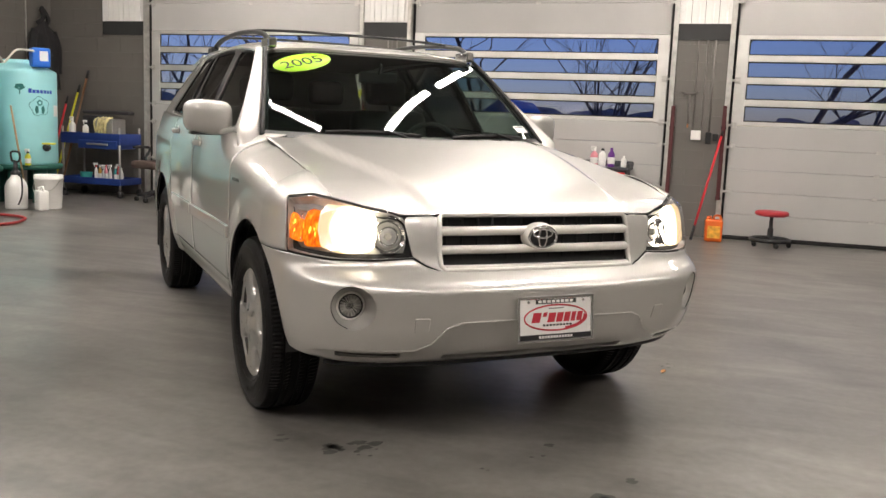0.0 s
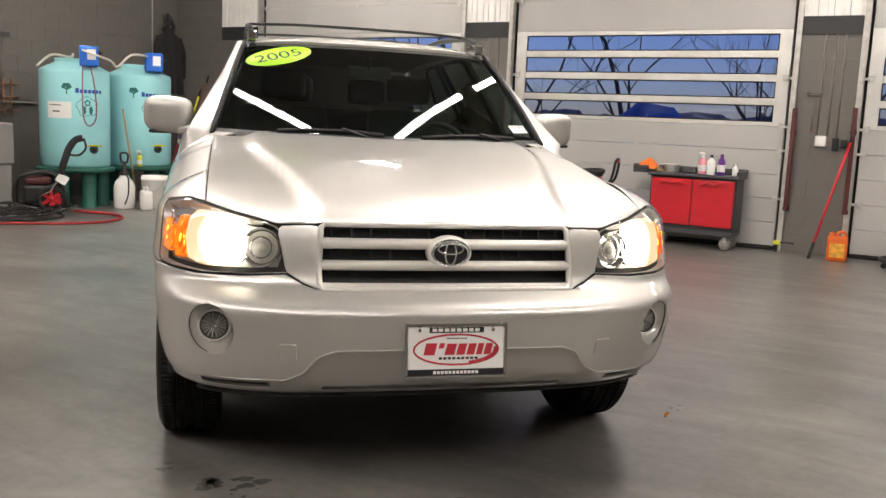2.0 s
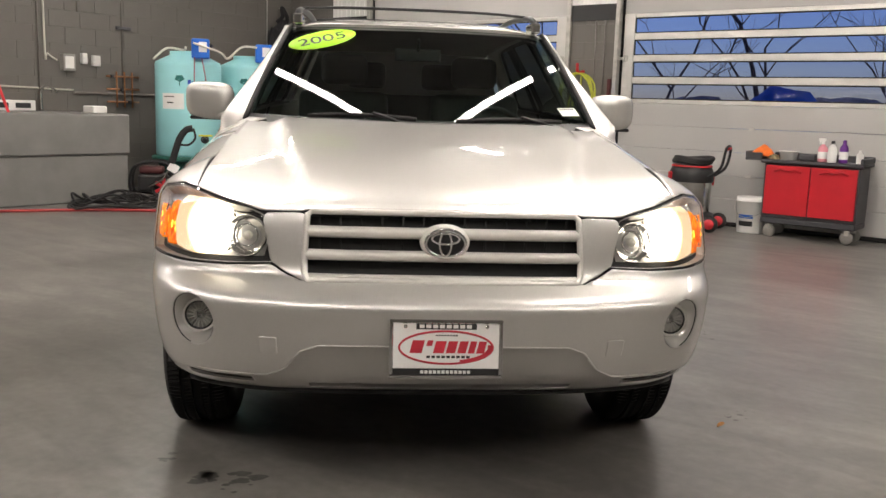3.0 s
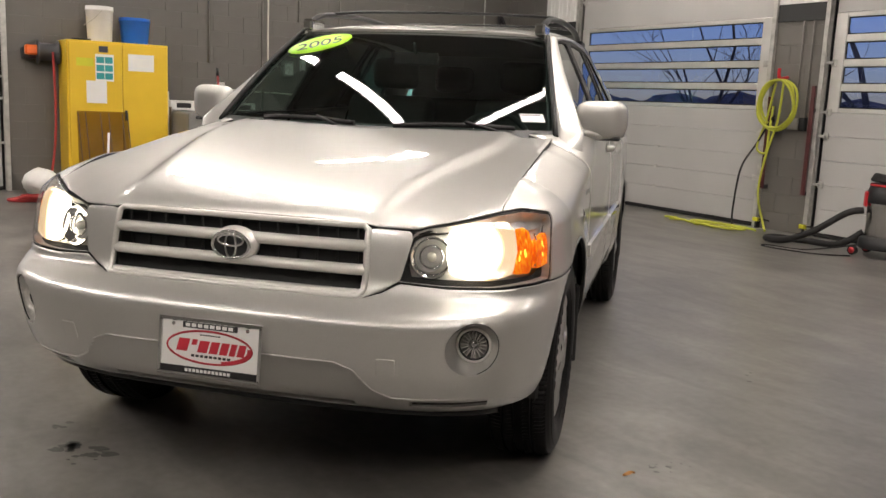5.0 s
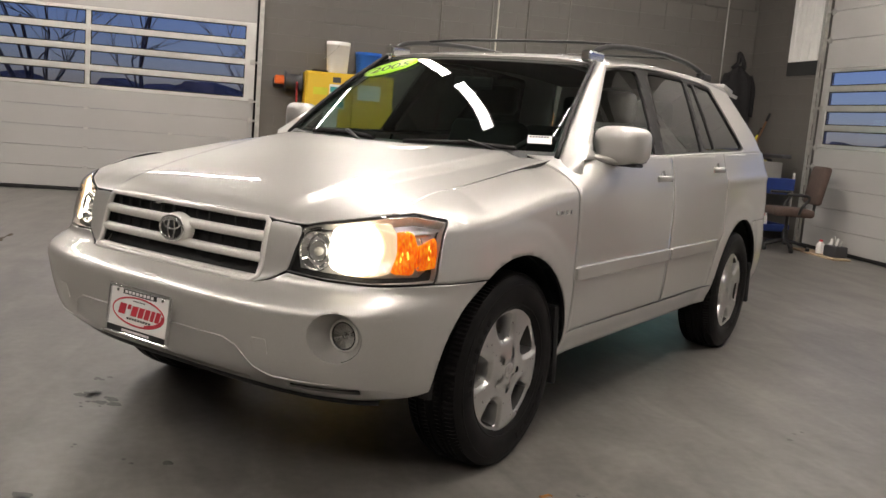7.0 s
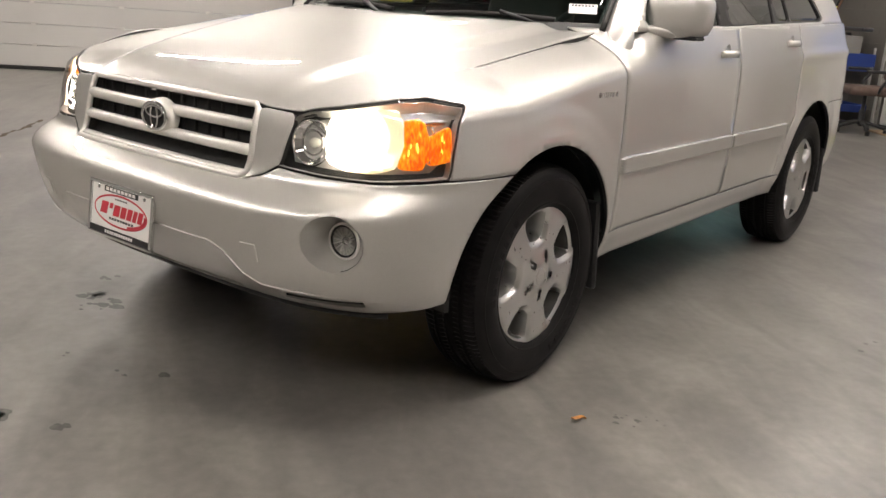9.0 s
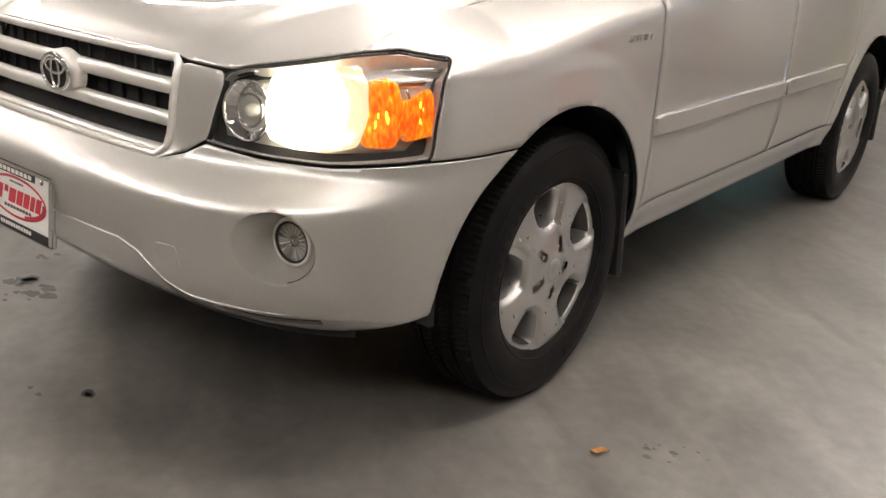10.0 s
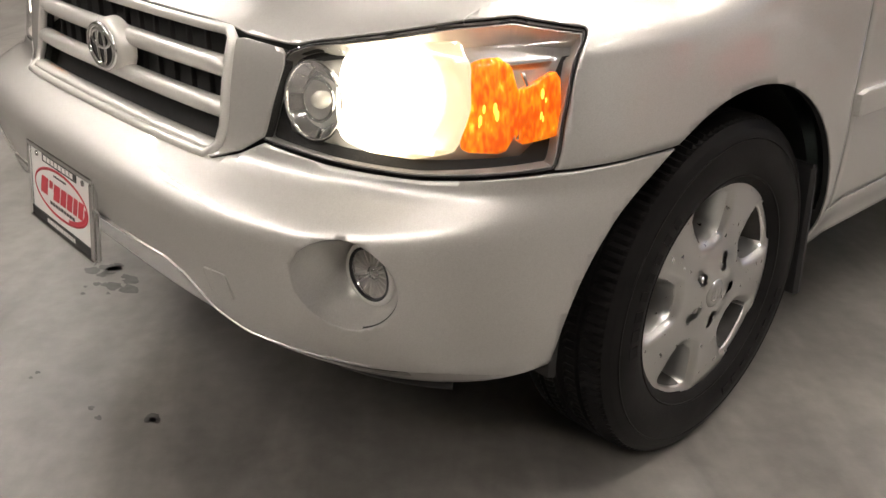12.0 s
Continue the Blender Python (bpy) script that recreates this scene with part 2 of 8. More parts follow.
def ceiling_lamp(u, w, rz=0.0, long=1.9):
    lamp = thing("ceiling_lamp", "long white ceiling lamp with a bright flat diffuser", "lamp", hall(u, w, LAMP_Z, rz), group="ceiling lamps")
    part("housing", box_bm(-0.085, 0.085, -long / 2 - 0.02, long / 2 + 0.02, 0.022, 0.09, bevel=0.01), M_HOUSING, lamp)
    part("diffuser", box_bm(-0.06, 0.06, -long / 2, long / 2, 0.0, 0.02, bevel=0.006), M_LAMP, lamp, "glowing diffuser")
    for y in (-long * 0.4, long * 0.4):
        part("hanger", tube_bm([(0, y, 0.09), (0, y, CEIL - LAMP_Z)], 0.004, 6), M_GALV, lamp)
    return lamp


first = ceiling_lamp(-0.3, 2.05)
# added, unseen, to brighten: w -4.4 row, u 4.7 pair, (2.2, 5.6), (1.5, 1.2)
for u, w, rz in ((-0.3, 4.3, 0), (-2.08, 0.42, 90), (-4.65, 0.42, 90), (-6.5, -4.4, 90), (-4.0, -4.4, 90), (-1.4, -4.4, 90), (1.2, -4.4, 90), (3.8, -4.4, 90), (2.2, 5.6, 90), (4.7, -1.8, 0), (4.7, 0.7, 0), (-7.2, -1.8, 0), (1.5, 1.2, 0)):
    copy_thing(first, hall(u, w, LAMP_Z, rz))


short = ceiling_lamp(-5.95, 2.75, 0, 0.88)
for u, w, rz in ((-5.95, 3.76, 0), (-5.0, 5.75, 90), (-3.95, 5.8, 90)):
    copy_thing(short, hall(u, w, LAMP_Z, rz))


# ---- garage doors ----
ZB, ZT = 1.351, 2.265                     # foot and head of the four glazed rows
BAR = 0.072
GLASS_H = (ZT - ZB - 3 * BAR) / 4


def garage_door(name, label, width, m, lites=1):
    """A sectional door in its own frame: x along, y out of the room, floor at z 0."""
    door = thing(name, label, "garage door", m, kind="structure")
    STILE = 0.13
    zs = [0.045]
    while zs[-1] < ZB - 0.1:
        zs.append(zs[-1] + 0.2535)
    zs[-1] = ZB - 0.045
    rows = list(zip(zs, zs[1:]))
    top = ZT + 0.045
    while top < DOOR_H:
        rows.append((top, min(top + 0.36, DOOR_H)))
        top += 0.36
    for a, b in rows:
        part("panel", box_bm(0, width, 0.0, 0.045, a + 0.0015, b - 0.0015, bevel=0.004), M_DOOR, door)
    part("bottom_seal", box_bm(0, width, 0.0, 0.05, 0.0, 0.045, bevel=0.01), M_BLACK, door, "black rubber bottom seal")
    # strips added to stop sky light leaking past the leaf
    part("jamb_light_stop", box_bm(-0.06, 0.02, 0.047, 0.075, 0, DOOR_H), M_BLACK, door, "black strip added to stop light at the jamb")
    part("jamb_light_stop", box_bm(width - 0.02, width + 0.06, 0.047, 0.075, 0, DOOR_H), M_BLACK, door, "black strip added to stop light at the jamb")
    # glazed rows
    for x0, x1, nm in ((0, STILE, "stile"), (width - STILE, width, "stile")):
        part(nm, box_bm(x0, x1, -0.006, 0.045, ZB - 0.045, ZT + 0.045, bevel=0.004), M_ALU, door, "aluminium stile")
    xs = [STILE + (width - 2 * STILE) * i / lites for i in range(lites + 1)]
    for i in range(1, lites):
        part("mullion", box_bm(xs[i] - 0.028, xs[i] + 0.028, -0.006, 0.045, ZB, ZT, bevel=0.003), M_ALU, door, "aluminium mullion")
    for k in range(5):
        z = ZB + k * (GLASS_H + BAR)
        z0, z1 = (z - BAR, z) if 0 < k < 4 else ((z - 0.045, z) if k == 0 else (z - BAR, z - BAR + 0.045))
        part("rail", box_bm(STILE, width - STILE, -0.004, 0.045, z0, z1, bevel=0.004), M_ALU, door, "aluminium rail")
    for k in range(4):
        z = ZB + k * (GLASS_H + BAR)
        for i in range(lites):
            x0 = xs[i] + (0.028 if i else 0)
            x1 = xs[i + 1] - (0.028 if i < lites - 1 else 0)
            p = part("pane", box_bm(x0, x1, 0.02, 0.026, z, z + GLASS_H), M_PANE, door, "glass pane")
            p.visible_shadow = False
            bm = bmesh.new()
            g = 0.012
            add_box(bm, x0, x1, 0.012, 0.02, z, z + g)
            add_box(bm, x0, x1, 0.012, 0.02, z + GLASS_H - g, z + GLASS_H)
            add_box(bm, x0, x0 + g, 0.012, 0.02, z + g, z + GLASS_H - g)
            add_box(bm, x1 - g, x1, 0.012, 0.02, z + g, z + GLASS_H - g)
            part("gasket", bm, M_BLACK, p, "black gasket")
    # tracks, roller brackets and hinges
    for x, s in ((-0.055, 1), (width + 0.055, -1)):
        bm = bmesh.new()
        add_box(bm, x - 0.028, x + 0.028, -0.02, -0.012, 0, DOOR_H)
        add_box(bm, x - s * 0.03, x - s * 0.022, -0.07, -0.012, 0, DOOR_H)
        add_box(bm, x - s * 0.022, x + s * 0.02, -0.07, -0.064, 0, DOOR_H)
        part("track", bm, M_GALV, door, "galvanised vertical track")
        for z in [r[1] for r in rows] + [ZB + k * (GLASS_H + BAR) - BAR / 2 for k in (2,)]:
            if z > DOOR_H - 0.1 or (z < ZB - 0.1 and round(z / 0.2535) % 2):
                continue
            bm = bmesh.new()
            xi = x + s * 0.09
            add_box(bm, min(x, xi), max(x, xi), -0.045, -0.02, z - 0.014, z + 0.014, bevel=0.003)
            add_box(bm, xi - 0.03, xi + 0.03, -0.022, -0.007, z - 0.035, z + 0.035, bevel=0.003)
            part("roller_bracket", bm, M_GALV, door)
    for fx in ([0.5] if lites == 1 else [0.25, 0.5, 0.75]):
        for a, b in rows:
            if b < DOOR_H - 0.1 and not ZB - 0.06 < b < ZT:
                part("hinge", box_bm(width * fx - 0.03, width * fx + 0.03, -0.012, 0, b - 0.018, b + 0.018, bevel=0.004), M_GALV, door)
    return door


DOOR_TEXT = "off-white sectional garage door with four glazed rows, closed"
for i, (a, b) in enumerate(DOORS_B):
    garage_door("door_%d" % (i + 1), DOOR_TEXT, b - a, hall(a, WALL_W + 0.02))
garage_door("door_4", "off-white wide sectional garage door, closed", DOOR_D[1] - DOOR_D[0], HALL @ pose(WALL_U - 0.02, DOOR_D[0], 0, 0, 0, 90), lites=2)


# ---- car materials ----
def car_paint():
    m, n, l, b = mat_new("champagne_metallic_paint")
    co = n.new("ShaderNodeTexCoord")
    fl, big = n.new("ShaderNodeTexVoronoi"), n.new("ShaderNodeTexNoise")
    fl.inputs["Scale"].default_value, big.inputs["Scale"].default_value = 900, 1.8
    for t in (fl, big):
        l.new(co.outputs["Object"], t.inputs["Vector"])
    ramp = n.new("ShaderNodeValToRGB")
    ramp.color_ramp.elements[0].color, ramp.color_ramp.elements[1].color = (0.53, 0.517, 0.49, 1), (0.635, 0.622, 0.595, 1)
    l.new(fl.outputs["Color"], ramp.inputs["Fac"])
    l.new(ramp.outputs["Color"], b.inputs["Base Color"])
    rr = n.new("ShaderNodeMapRange")
    rr.inputs["To Min"].default_value, rr.inputs["To Max"].default_value = 0.36, 0.40
    l.new(big.outputs["Fac"], rr.inputs["Value"])
    l.new(rr.outputs["Result"], b.inputs["Roughness"])
    b.inputs["Metallic"].default_value = 0.64
    b.inputs["Coat Weight"].default_value = 1.0
    b.inputs["Coat Roughness"].default_value = 0.025
    b.inputs["Coat IOR"].default_value = 1.52
    return m


M_PAINT = car_paint()
M_SEAM = surface("seam_black", (0.012, 0.012, 0.012), 0.7, var=0.1)
M_GLASS = clear_glass("green_tinted_glass", (0.74, 0.90, 0.84), 0.0, 0.62)
M_PRIVACY = clear_glass("dark_privacy_glass", (0.5, 0.56, 0.56), 0.0, 0.14)
M_LENS = clear_glass("clear_lamp_lens", (1, 1, 1), 0.0, 0.95)
M_CHROME = surface("chrome", (0.82, 0.82, 0.82), 0.09, metal=1.0, var=0.03)
M_SILVER = surface("silver_grille_paint", (0.72, 0.70, 0.66), 0.38, metal=0.42, var=0.05, coat=0.5)
M_SMOKE = surface("smoked_lamp_bezel", (0.10, 0.098, 0.09), 0.25, metal=0.3, var=0.2)
M_TYRE = surface("tyre_rubber", (0.013, 0.0125, 0.0125), 0.40, var=0.25, scale=12, bump=0.06, bump_scale=160, spec=0.16)
M_TYRE.node_tree.nodes["Principled BSDF"].inputs["IOR"].default_value = 1.26
M_RIM = surface("silver_alloy_wheel", (0.62, 0.615, 0.60), 0.30, metal=0.95, var=0.03, scale=5, coat=0.4)
M_DARKMETAL = surface("dark_brake_iron", (0.05, 0.048, 0.045), 0.6, metal=0.4, var=0.3, scale=20)
M_TRIM = surface("dark_interior_trim", (0.03, 0.031, 0.031), 0.6, var=0.15, scale=10, bump=0.2)
M_SEATS = surface("grey_leather", (0.062, 0.061, 0.058), 0.55, var=0.12, scale=12, bump=0.2)


# ---- body surfaces: x to the car's left, y to its rear, hubs of the front wheels at y 0 ----
def tab(x, pairs):
    if isinstance(x, (float, int)):
        if x <= pairs[0][0]:
            return pairs[0][1]
        for (x0, y0), (x1, y1) in zip(pairs, pairs[1:]):
            if x <= x1:
                return y0 + (y1 - y0) * (x - x0) / (x1 - x0)
        return pairs[-1][1]
    return np.interp(x, [p[0] for p in pairs], [p[1] for p in pairs])


SLOPES = {}


def soft(x, pairs):
    """Smooth interpolation through a few knots (monotone cubic)."""
    key = tuple(pairs)
    if key not in SLOPES:
        xs, ys = [float(p[0]) for p in pairs], [float(p[1]) for p in pairs]
        d = [(ys[i + 1] - ys[i]) / (xs[i + 1] - xs[i]) for i in range(len(xs) - 1)]
        mm = [d[0]] + [0 if d[i - 1] * d[i] <= 0 else 2 * d[i - 1] * d[i] / (d[i - 1] + d[i]) for i in range(1, len(d))] + [d[-1]]
        SLOPES[key] = xs, ys, mm
    xs, ys, mm = SLOPES[key]
    if isinstance(x, np.ndarray):
        return np.vectorize(lambda q: soft(float(q), pairs))(x)
    x = min(max(float(x), xs[0]), xs[-1])
    i = 0
    while i < len(xs) - 2 and x > xs[i + 1]:
        i += 1
    h = xs[i + 1] - xs[i]
    t = (x - xs[i]) / h
    return (1 + 2 * t) * (1 - t) ** 2 * ys[i] + t * (1 - t) ** 2 * h * mm[i] + t * t * (3 - 2 * t) * ys[i + 1] + t * t * (t - 1) * h * mm[i + 1]


def clamp(x, a, b):
    return min(max(x, a), b)


def sstep(a, b, x):
    t = (x - a) / (b - a)
    t = np.clip(t, 0, 1) if isinstance(t, np.ndarray) else clamp(t, 0.0, 1.0)
    return t * t * (3 - 2 * t)


EXPO, Y0, YR = 3.3, -0.2, 3.15
HUB_F, HUB_R, WHEEL_Z = 0.0, 2.715, 0.362
NOSE = [(0.28, -0.63), (0.335, -0.718), (0.36, -0.774), (0.42, -0.828), (0.52, -0.866), (0.60, -0.885), (0.624, -0.8885), (0.638, -0.8845), (0.656, -0.866), (0.68, -0.815), (0.70, -0.775),
        (0.735, -0.76), (0.80, -0.748), (0.885, -0.722), (0.92, -0.665), (0.95, -0.595), (1.0, -0.46), (1.06, -0.32), (1.15, -0.22)]
FLANK = [(0.25, 0.835), (0.36, 0.862), (0.42, 0.885), (0.50, 0.899), (0.62, 0.907), (0.70, 0.909), (0.85, 0.908), (0.97, 0.903), (1.06, 0.889), (1.15, 0.866), (1.25, 0.835)]
SEAM_Z = [(-0.70, 0.90), (-0.578, 0.930), (-0.4, 0.975), (-0.2, 1.008), (0.1, 1.056), (0.3, 1.086), (0.5, 1.112), (0.8, 1.14)]


def flank(y, z):
    """Half width of the body side."""
    y, z = float(y), float(z)
    x = soft(z, FLANK)
    x *= 1 - 0.018 * clamp((y - 1.6) / 1.6, 0, 2) ** 2
    if y < 0.78:
        d = tab(y, SEAM_Z) - z
        x -= 0.16 * (1 + 0.35 * sstep(0.22, 0.44, y)) * clamp(1 - d / 0.13, 0, 1.3) ** 2.2 * sstep(0.78, 0.30, y)
    for hub in (HUB_F, HUB_R):
        r = math.hypot(y - hub, z - WHEEL_Z)
        if r < 0.6:
            x += 0.008 * math.exp(-((r - 0.435) / 0.04) ** 2) + 0.006 * sstep(0.56, 0.50, r)
    # shoulder crease over the rear door
    if y > 1.9:
        x += 0.014 * math.exp(-((z - 1.03 - 0.03 * (y - 2.6)) / 0.026) ** 2) * sstep(1.9, 2.6, y)
    return x


_ph = np.linspace(0, math.pi / 2, 1600)
_fx, _fy = 0.905 * np.sin(_ph) ** (2 / EXPO), -0.58 * np.cos(_ph) ** (2 / EXPO)
_cum = np.concatenate([[0], np.cumsum(np.hypot(np.diff(_fx), np.diff(_fy)))])
LEN_F = float(_cum[-1])
_rx, _ry = 0.88 * np.sin(_ph) ** 0.72, 0.55 * np.cos(_ph) ** 0.72
_rcum = np.concatenate([[0], np.cumsum(np.hypot(np.diff(_rx[::-1]), np.diff(_ry[::-1])))])
A_REAR = LEN_F + YR - Y0
A_END = A_REAR + float(_rcum[-1])


def a_of_x(x):
    return float(np.interp(abs(x), _fx, _cum)) * (1 if x >= 0 else -1)


def a_of_y(y):
    return LEN_F + y - Y0


FOG_X, FOG_Z = 0.722, 0.568
A_FOG = a_of_x(FOG_X)


STEP_LINE = [(0, 0.522), (0.36, 0.518), (0.41, 0.498), (0.465, 0.437), (0.52, 0.414), (0.75, 0.408), (0.88, 0.396), (1.0, 0.36)]


def skin(a, z, step=None):
    """The lower body, as a wrap round the car: a along the outline from the nose's middle, z the height."""
    s = 1 if a >= 0 else -1
    a, z = abs(float(a)), float(z)
    if a <= LEN_F:
        ph = float(np.interp(a, _cum, _ph))
        X, D = flank(Y0, z), Y0 - soft(z, NOSE)
        # step in the lower middle
        below = tab(a, STEP_LINE) - z
        D = D - 0.022 * (sstep(0.0, 0.012, below) if step is None else step) * sstep(1.02, 0.85, a)
        if step == 1.0:
            D = D + 0.0255 * math.exp(-max(below, 0.0) / 0.05) * sstep(0.95, 0.70, a)
        return Vector((s * X * math.sin(ph) ** (2 / EXPO), Y0 - D * max(math.cos(ph), 0) ** (2 / EXPO), z))
    if a <= A_REAR:
        y = Y0 + a - LEN_F
        return Vector((s * flank(y, z), y, z))
    ph = float(np.interp(a - A_REAR, _rcum, _ph[::-1]))
    X, D = flank(YR, z), soft(z, [(0.3, 0.50), (0.45, 0.58), (0.65, 0.60), (0.78, 0.56), (0.9, 0.54), (1.2, 0.44)])
    return Vector((s * X * math.sin(ph) ** 0.72, YR + D * max(math.cos(ph), 0) ** 0.72, z))


def seam_x(y):
    return tab(y, [(-0.70, 0.735), (-0.578, 0.745), (0.1, 0.742), (0.5, 0.738)])


HOOD_C = [(-0.74, 0.866), (-0.70, 0.884), (-0.66, 0.912), (-0.58, 0.948), (-0.48, 0.977), (-0.3, 1.018), (0.0, 1.076), (0.2, 1.115), (0.32, 1.135), (0.6, 1.16)]


def a_at(z, x=None, y=None):
    """Where along the wrap, at height z, the front quarter has that x or y."""
    lo, hi = 0.0, LEN_F + 0.3
    for _ in range(40):
        m = (lo + hi) / 2
        p = skin(m, z)
        if (p.x < x) if x is not None else (p.y < y):
            lo = m
        else:
            hi = m
    return lo


# the hood's front edge lies on the wrap above grille and lamps
HOOD_EDGE = [(0.0, 0.889), (0.30, 0.889), (0.38, 0.887), (0.42, 0.881), (0.50, 0.879), (0.535, 0.878), (0.57, 0.889), (0.66, 0.908), (0.745, 0.929), (0.80, 0.94)]
HOOD_EDGE_Y = [(x, float(skin(a_at(z, x=x), z).y) + 0.002) for x, z in HOOD_EDGE]


def hood_base(x, y):
    zc, zs = soft(y, HOOD_C), tab(y, SEAM_Z)
    q = abs(x) / seam_x(y)
    z = zc - (zc - zs) * q ** 2.4
    crease = 0.41 + 0.17 * sstep(-0.7, 0.3, y)
    z += 0.020 * (sstep(crease + 0.04, crease - 0.015, abs(x)) - 1) + 0.020 * q ** 2
    return z


def hood_skin(x, y):
    x, y = float(x), float(y)
    yf = tab(abs(x), HOOD_EDGE_Y)
    lift = tab(abs(x), HOOD_EDGE) - hood_base(x, yf)
    return Vector((x, y, hood_base(x, y) + lift * math.exp(-max(y - yf, 0.0) / 0.07)))


BELT = [(0.4, 1.122), (0.6, 1.128), (1.4, 1.146), (3.0, 1.196), (3.6, 1.21)]
ROOF_C = [(0.95, 1.548), (1.05, 1.572), (1.2, 1.600), (1.4, 1.622), (1.8, 1.648), (2.4, 1.652), (2.9, 1.632), (3.4, 1.595)]


def roof_skin(x, y):
    return Vector((x, y, soft(y, ROOF_C) - 0.012 * (x / 0.6) ** 2 - 0.04 * (abs(x) / 0.63) ** 6))


def side_skin(y, t):
    """The glasshouse side: t from 0 at the belt to 1 at the roof's edge."""
    y, t = float(y), float(t)
    zb, ze = tab(y, BELT) - 0.004, soft(y, ROOF_C) - 0.052
    x = 0.852 - 0.222 * (0.88 * t + 0.12 * t * t)
    x *= 1 - 0.028 * clamp((y - 1.4) / 1.5, 0, 2) ** 2
    return Vector((x, y, zb + (ze - zb) * t))


def screen_skin(u, v):
    """The windscreen: u from -1 to 1 across, v from 0 at the cowl to 1 at the roof."""
    lo = Vector((0.742 * u, 0.28 + 0.25 * u * u, 1.100 + 0.012 * u * u))
    hi = Vector((0.600 * u, 1.005 + 0.085 * u * u, 1.552 - 0.006 * u * u))
    p = lo.lerp(hi, v)
    return p + Vector((0, -0.55, 0.83)) * (0.02 * 4 * v * (1 - v))


# ---- cutting panels out of a surface ----
def sd_poly(P, r=0.0):
    """Signed distance to a polygon with corners rounded by r: minus inside."""
    P = [(float(a), float(b)) for a, b in P]

    sides = [(ax, ay, bx - ax, by - ay, by, 1 / max((bx - ax) ** 2 + (by - ay) ** 2, 1e-12)) for (ax, ay), (bx, by) in zip(P, P[-1:] + P[:-1])]

    def one(x, y):
        d, inside = 1e9, False
        for ax, ay, ex, ey, by, k in sides:
            wx, wy = x - ax, y - ay
            t = (wx * ex + wy * ey) * k
            t = 0.0 if t < 0 else (1.0 if t > 1 else t)
            q = (wx - ex * t) ** 2 + (wy - ey * t) ** 2
            if q < d:
                d = q
            if (y >= ay) != (y >= by) and (ex * wy > ey * wx) == (y >= ay):
                inside = not inside
        return (-1 if inside else 1) * math.sqrt(d) - r

    def f(x, y):
        if isinstance(x, float) and isinstance(y, float):
            return one(x, y)
        x, y = np.asarray(x, float), np.asarray(y, float)
        d = np.full(x.shape, 1e9)
        s = np.ones(x.shape)
        for (ax, ay), (bx, by) in zip(P, P[-1:] + P[:-1]):
            ex, ey, wx, wy = bx - ax, by - ay, x - ax, y - ay
            t = np.clip((wx * ex + wy * ey) / (ex * ex + ey * ey), 0, 1)
            d = np.minimum(d, (wx - ex * t) ** 2 + (wy - ey * t) ** 2)
            c1, c2, c3 = y >= ay, y < by, ex * wy > ey * wx
            flip = (c1 & c2 & c3) | (~c1 & ~c2 & ~c3)
            s = np.where(flip, -s, s)
        return s * np.sqrt(d) - r
    return f


def normal_at(S, a, b, h=2e-3):
    n = (S(a + h, b) - S(a - h, b)).cross(S(a, b + h) - S(a, b - h))
    return n.normalized() if n.length > 1e-12 else Vector((0, 0, 1))


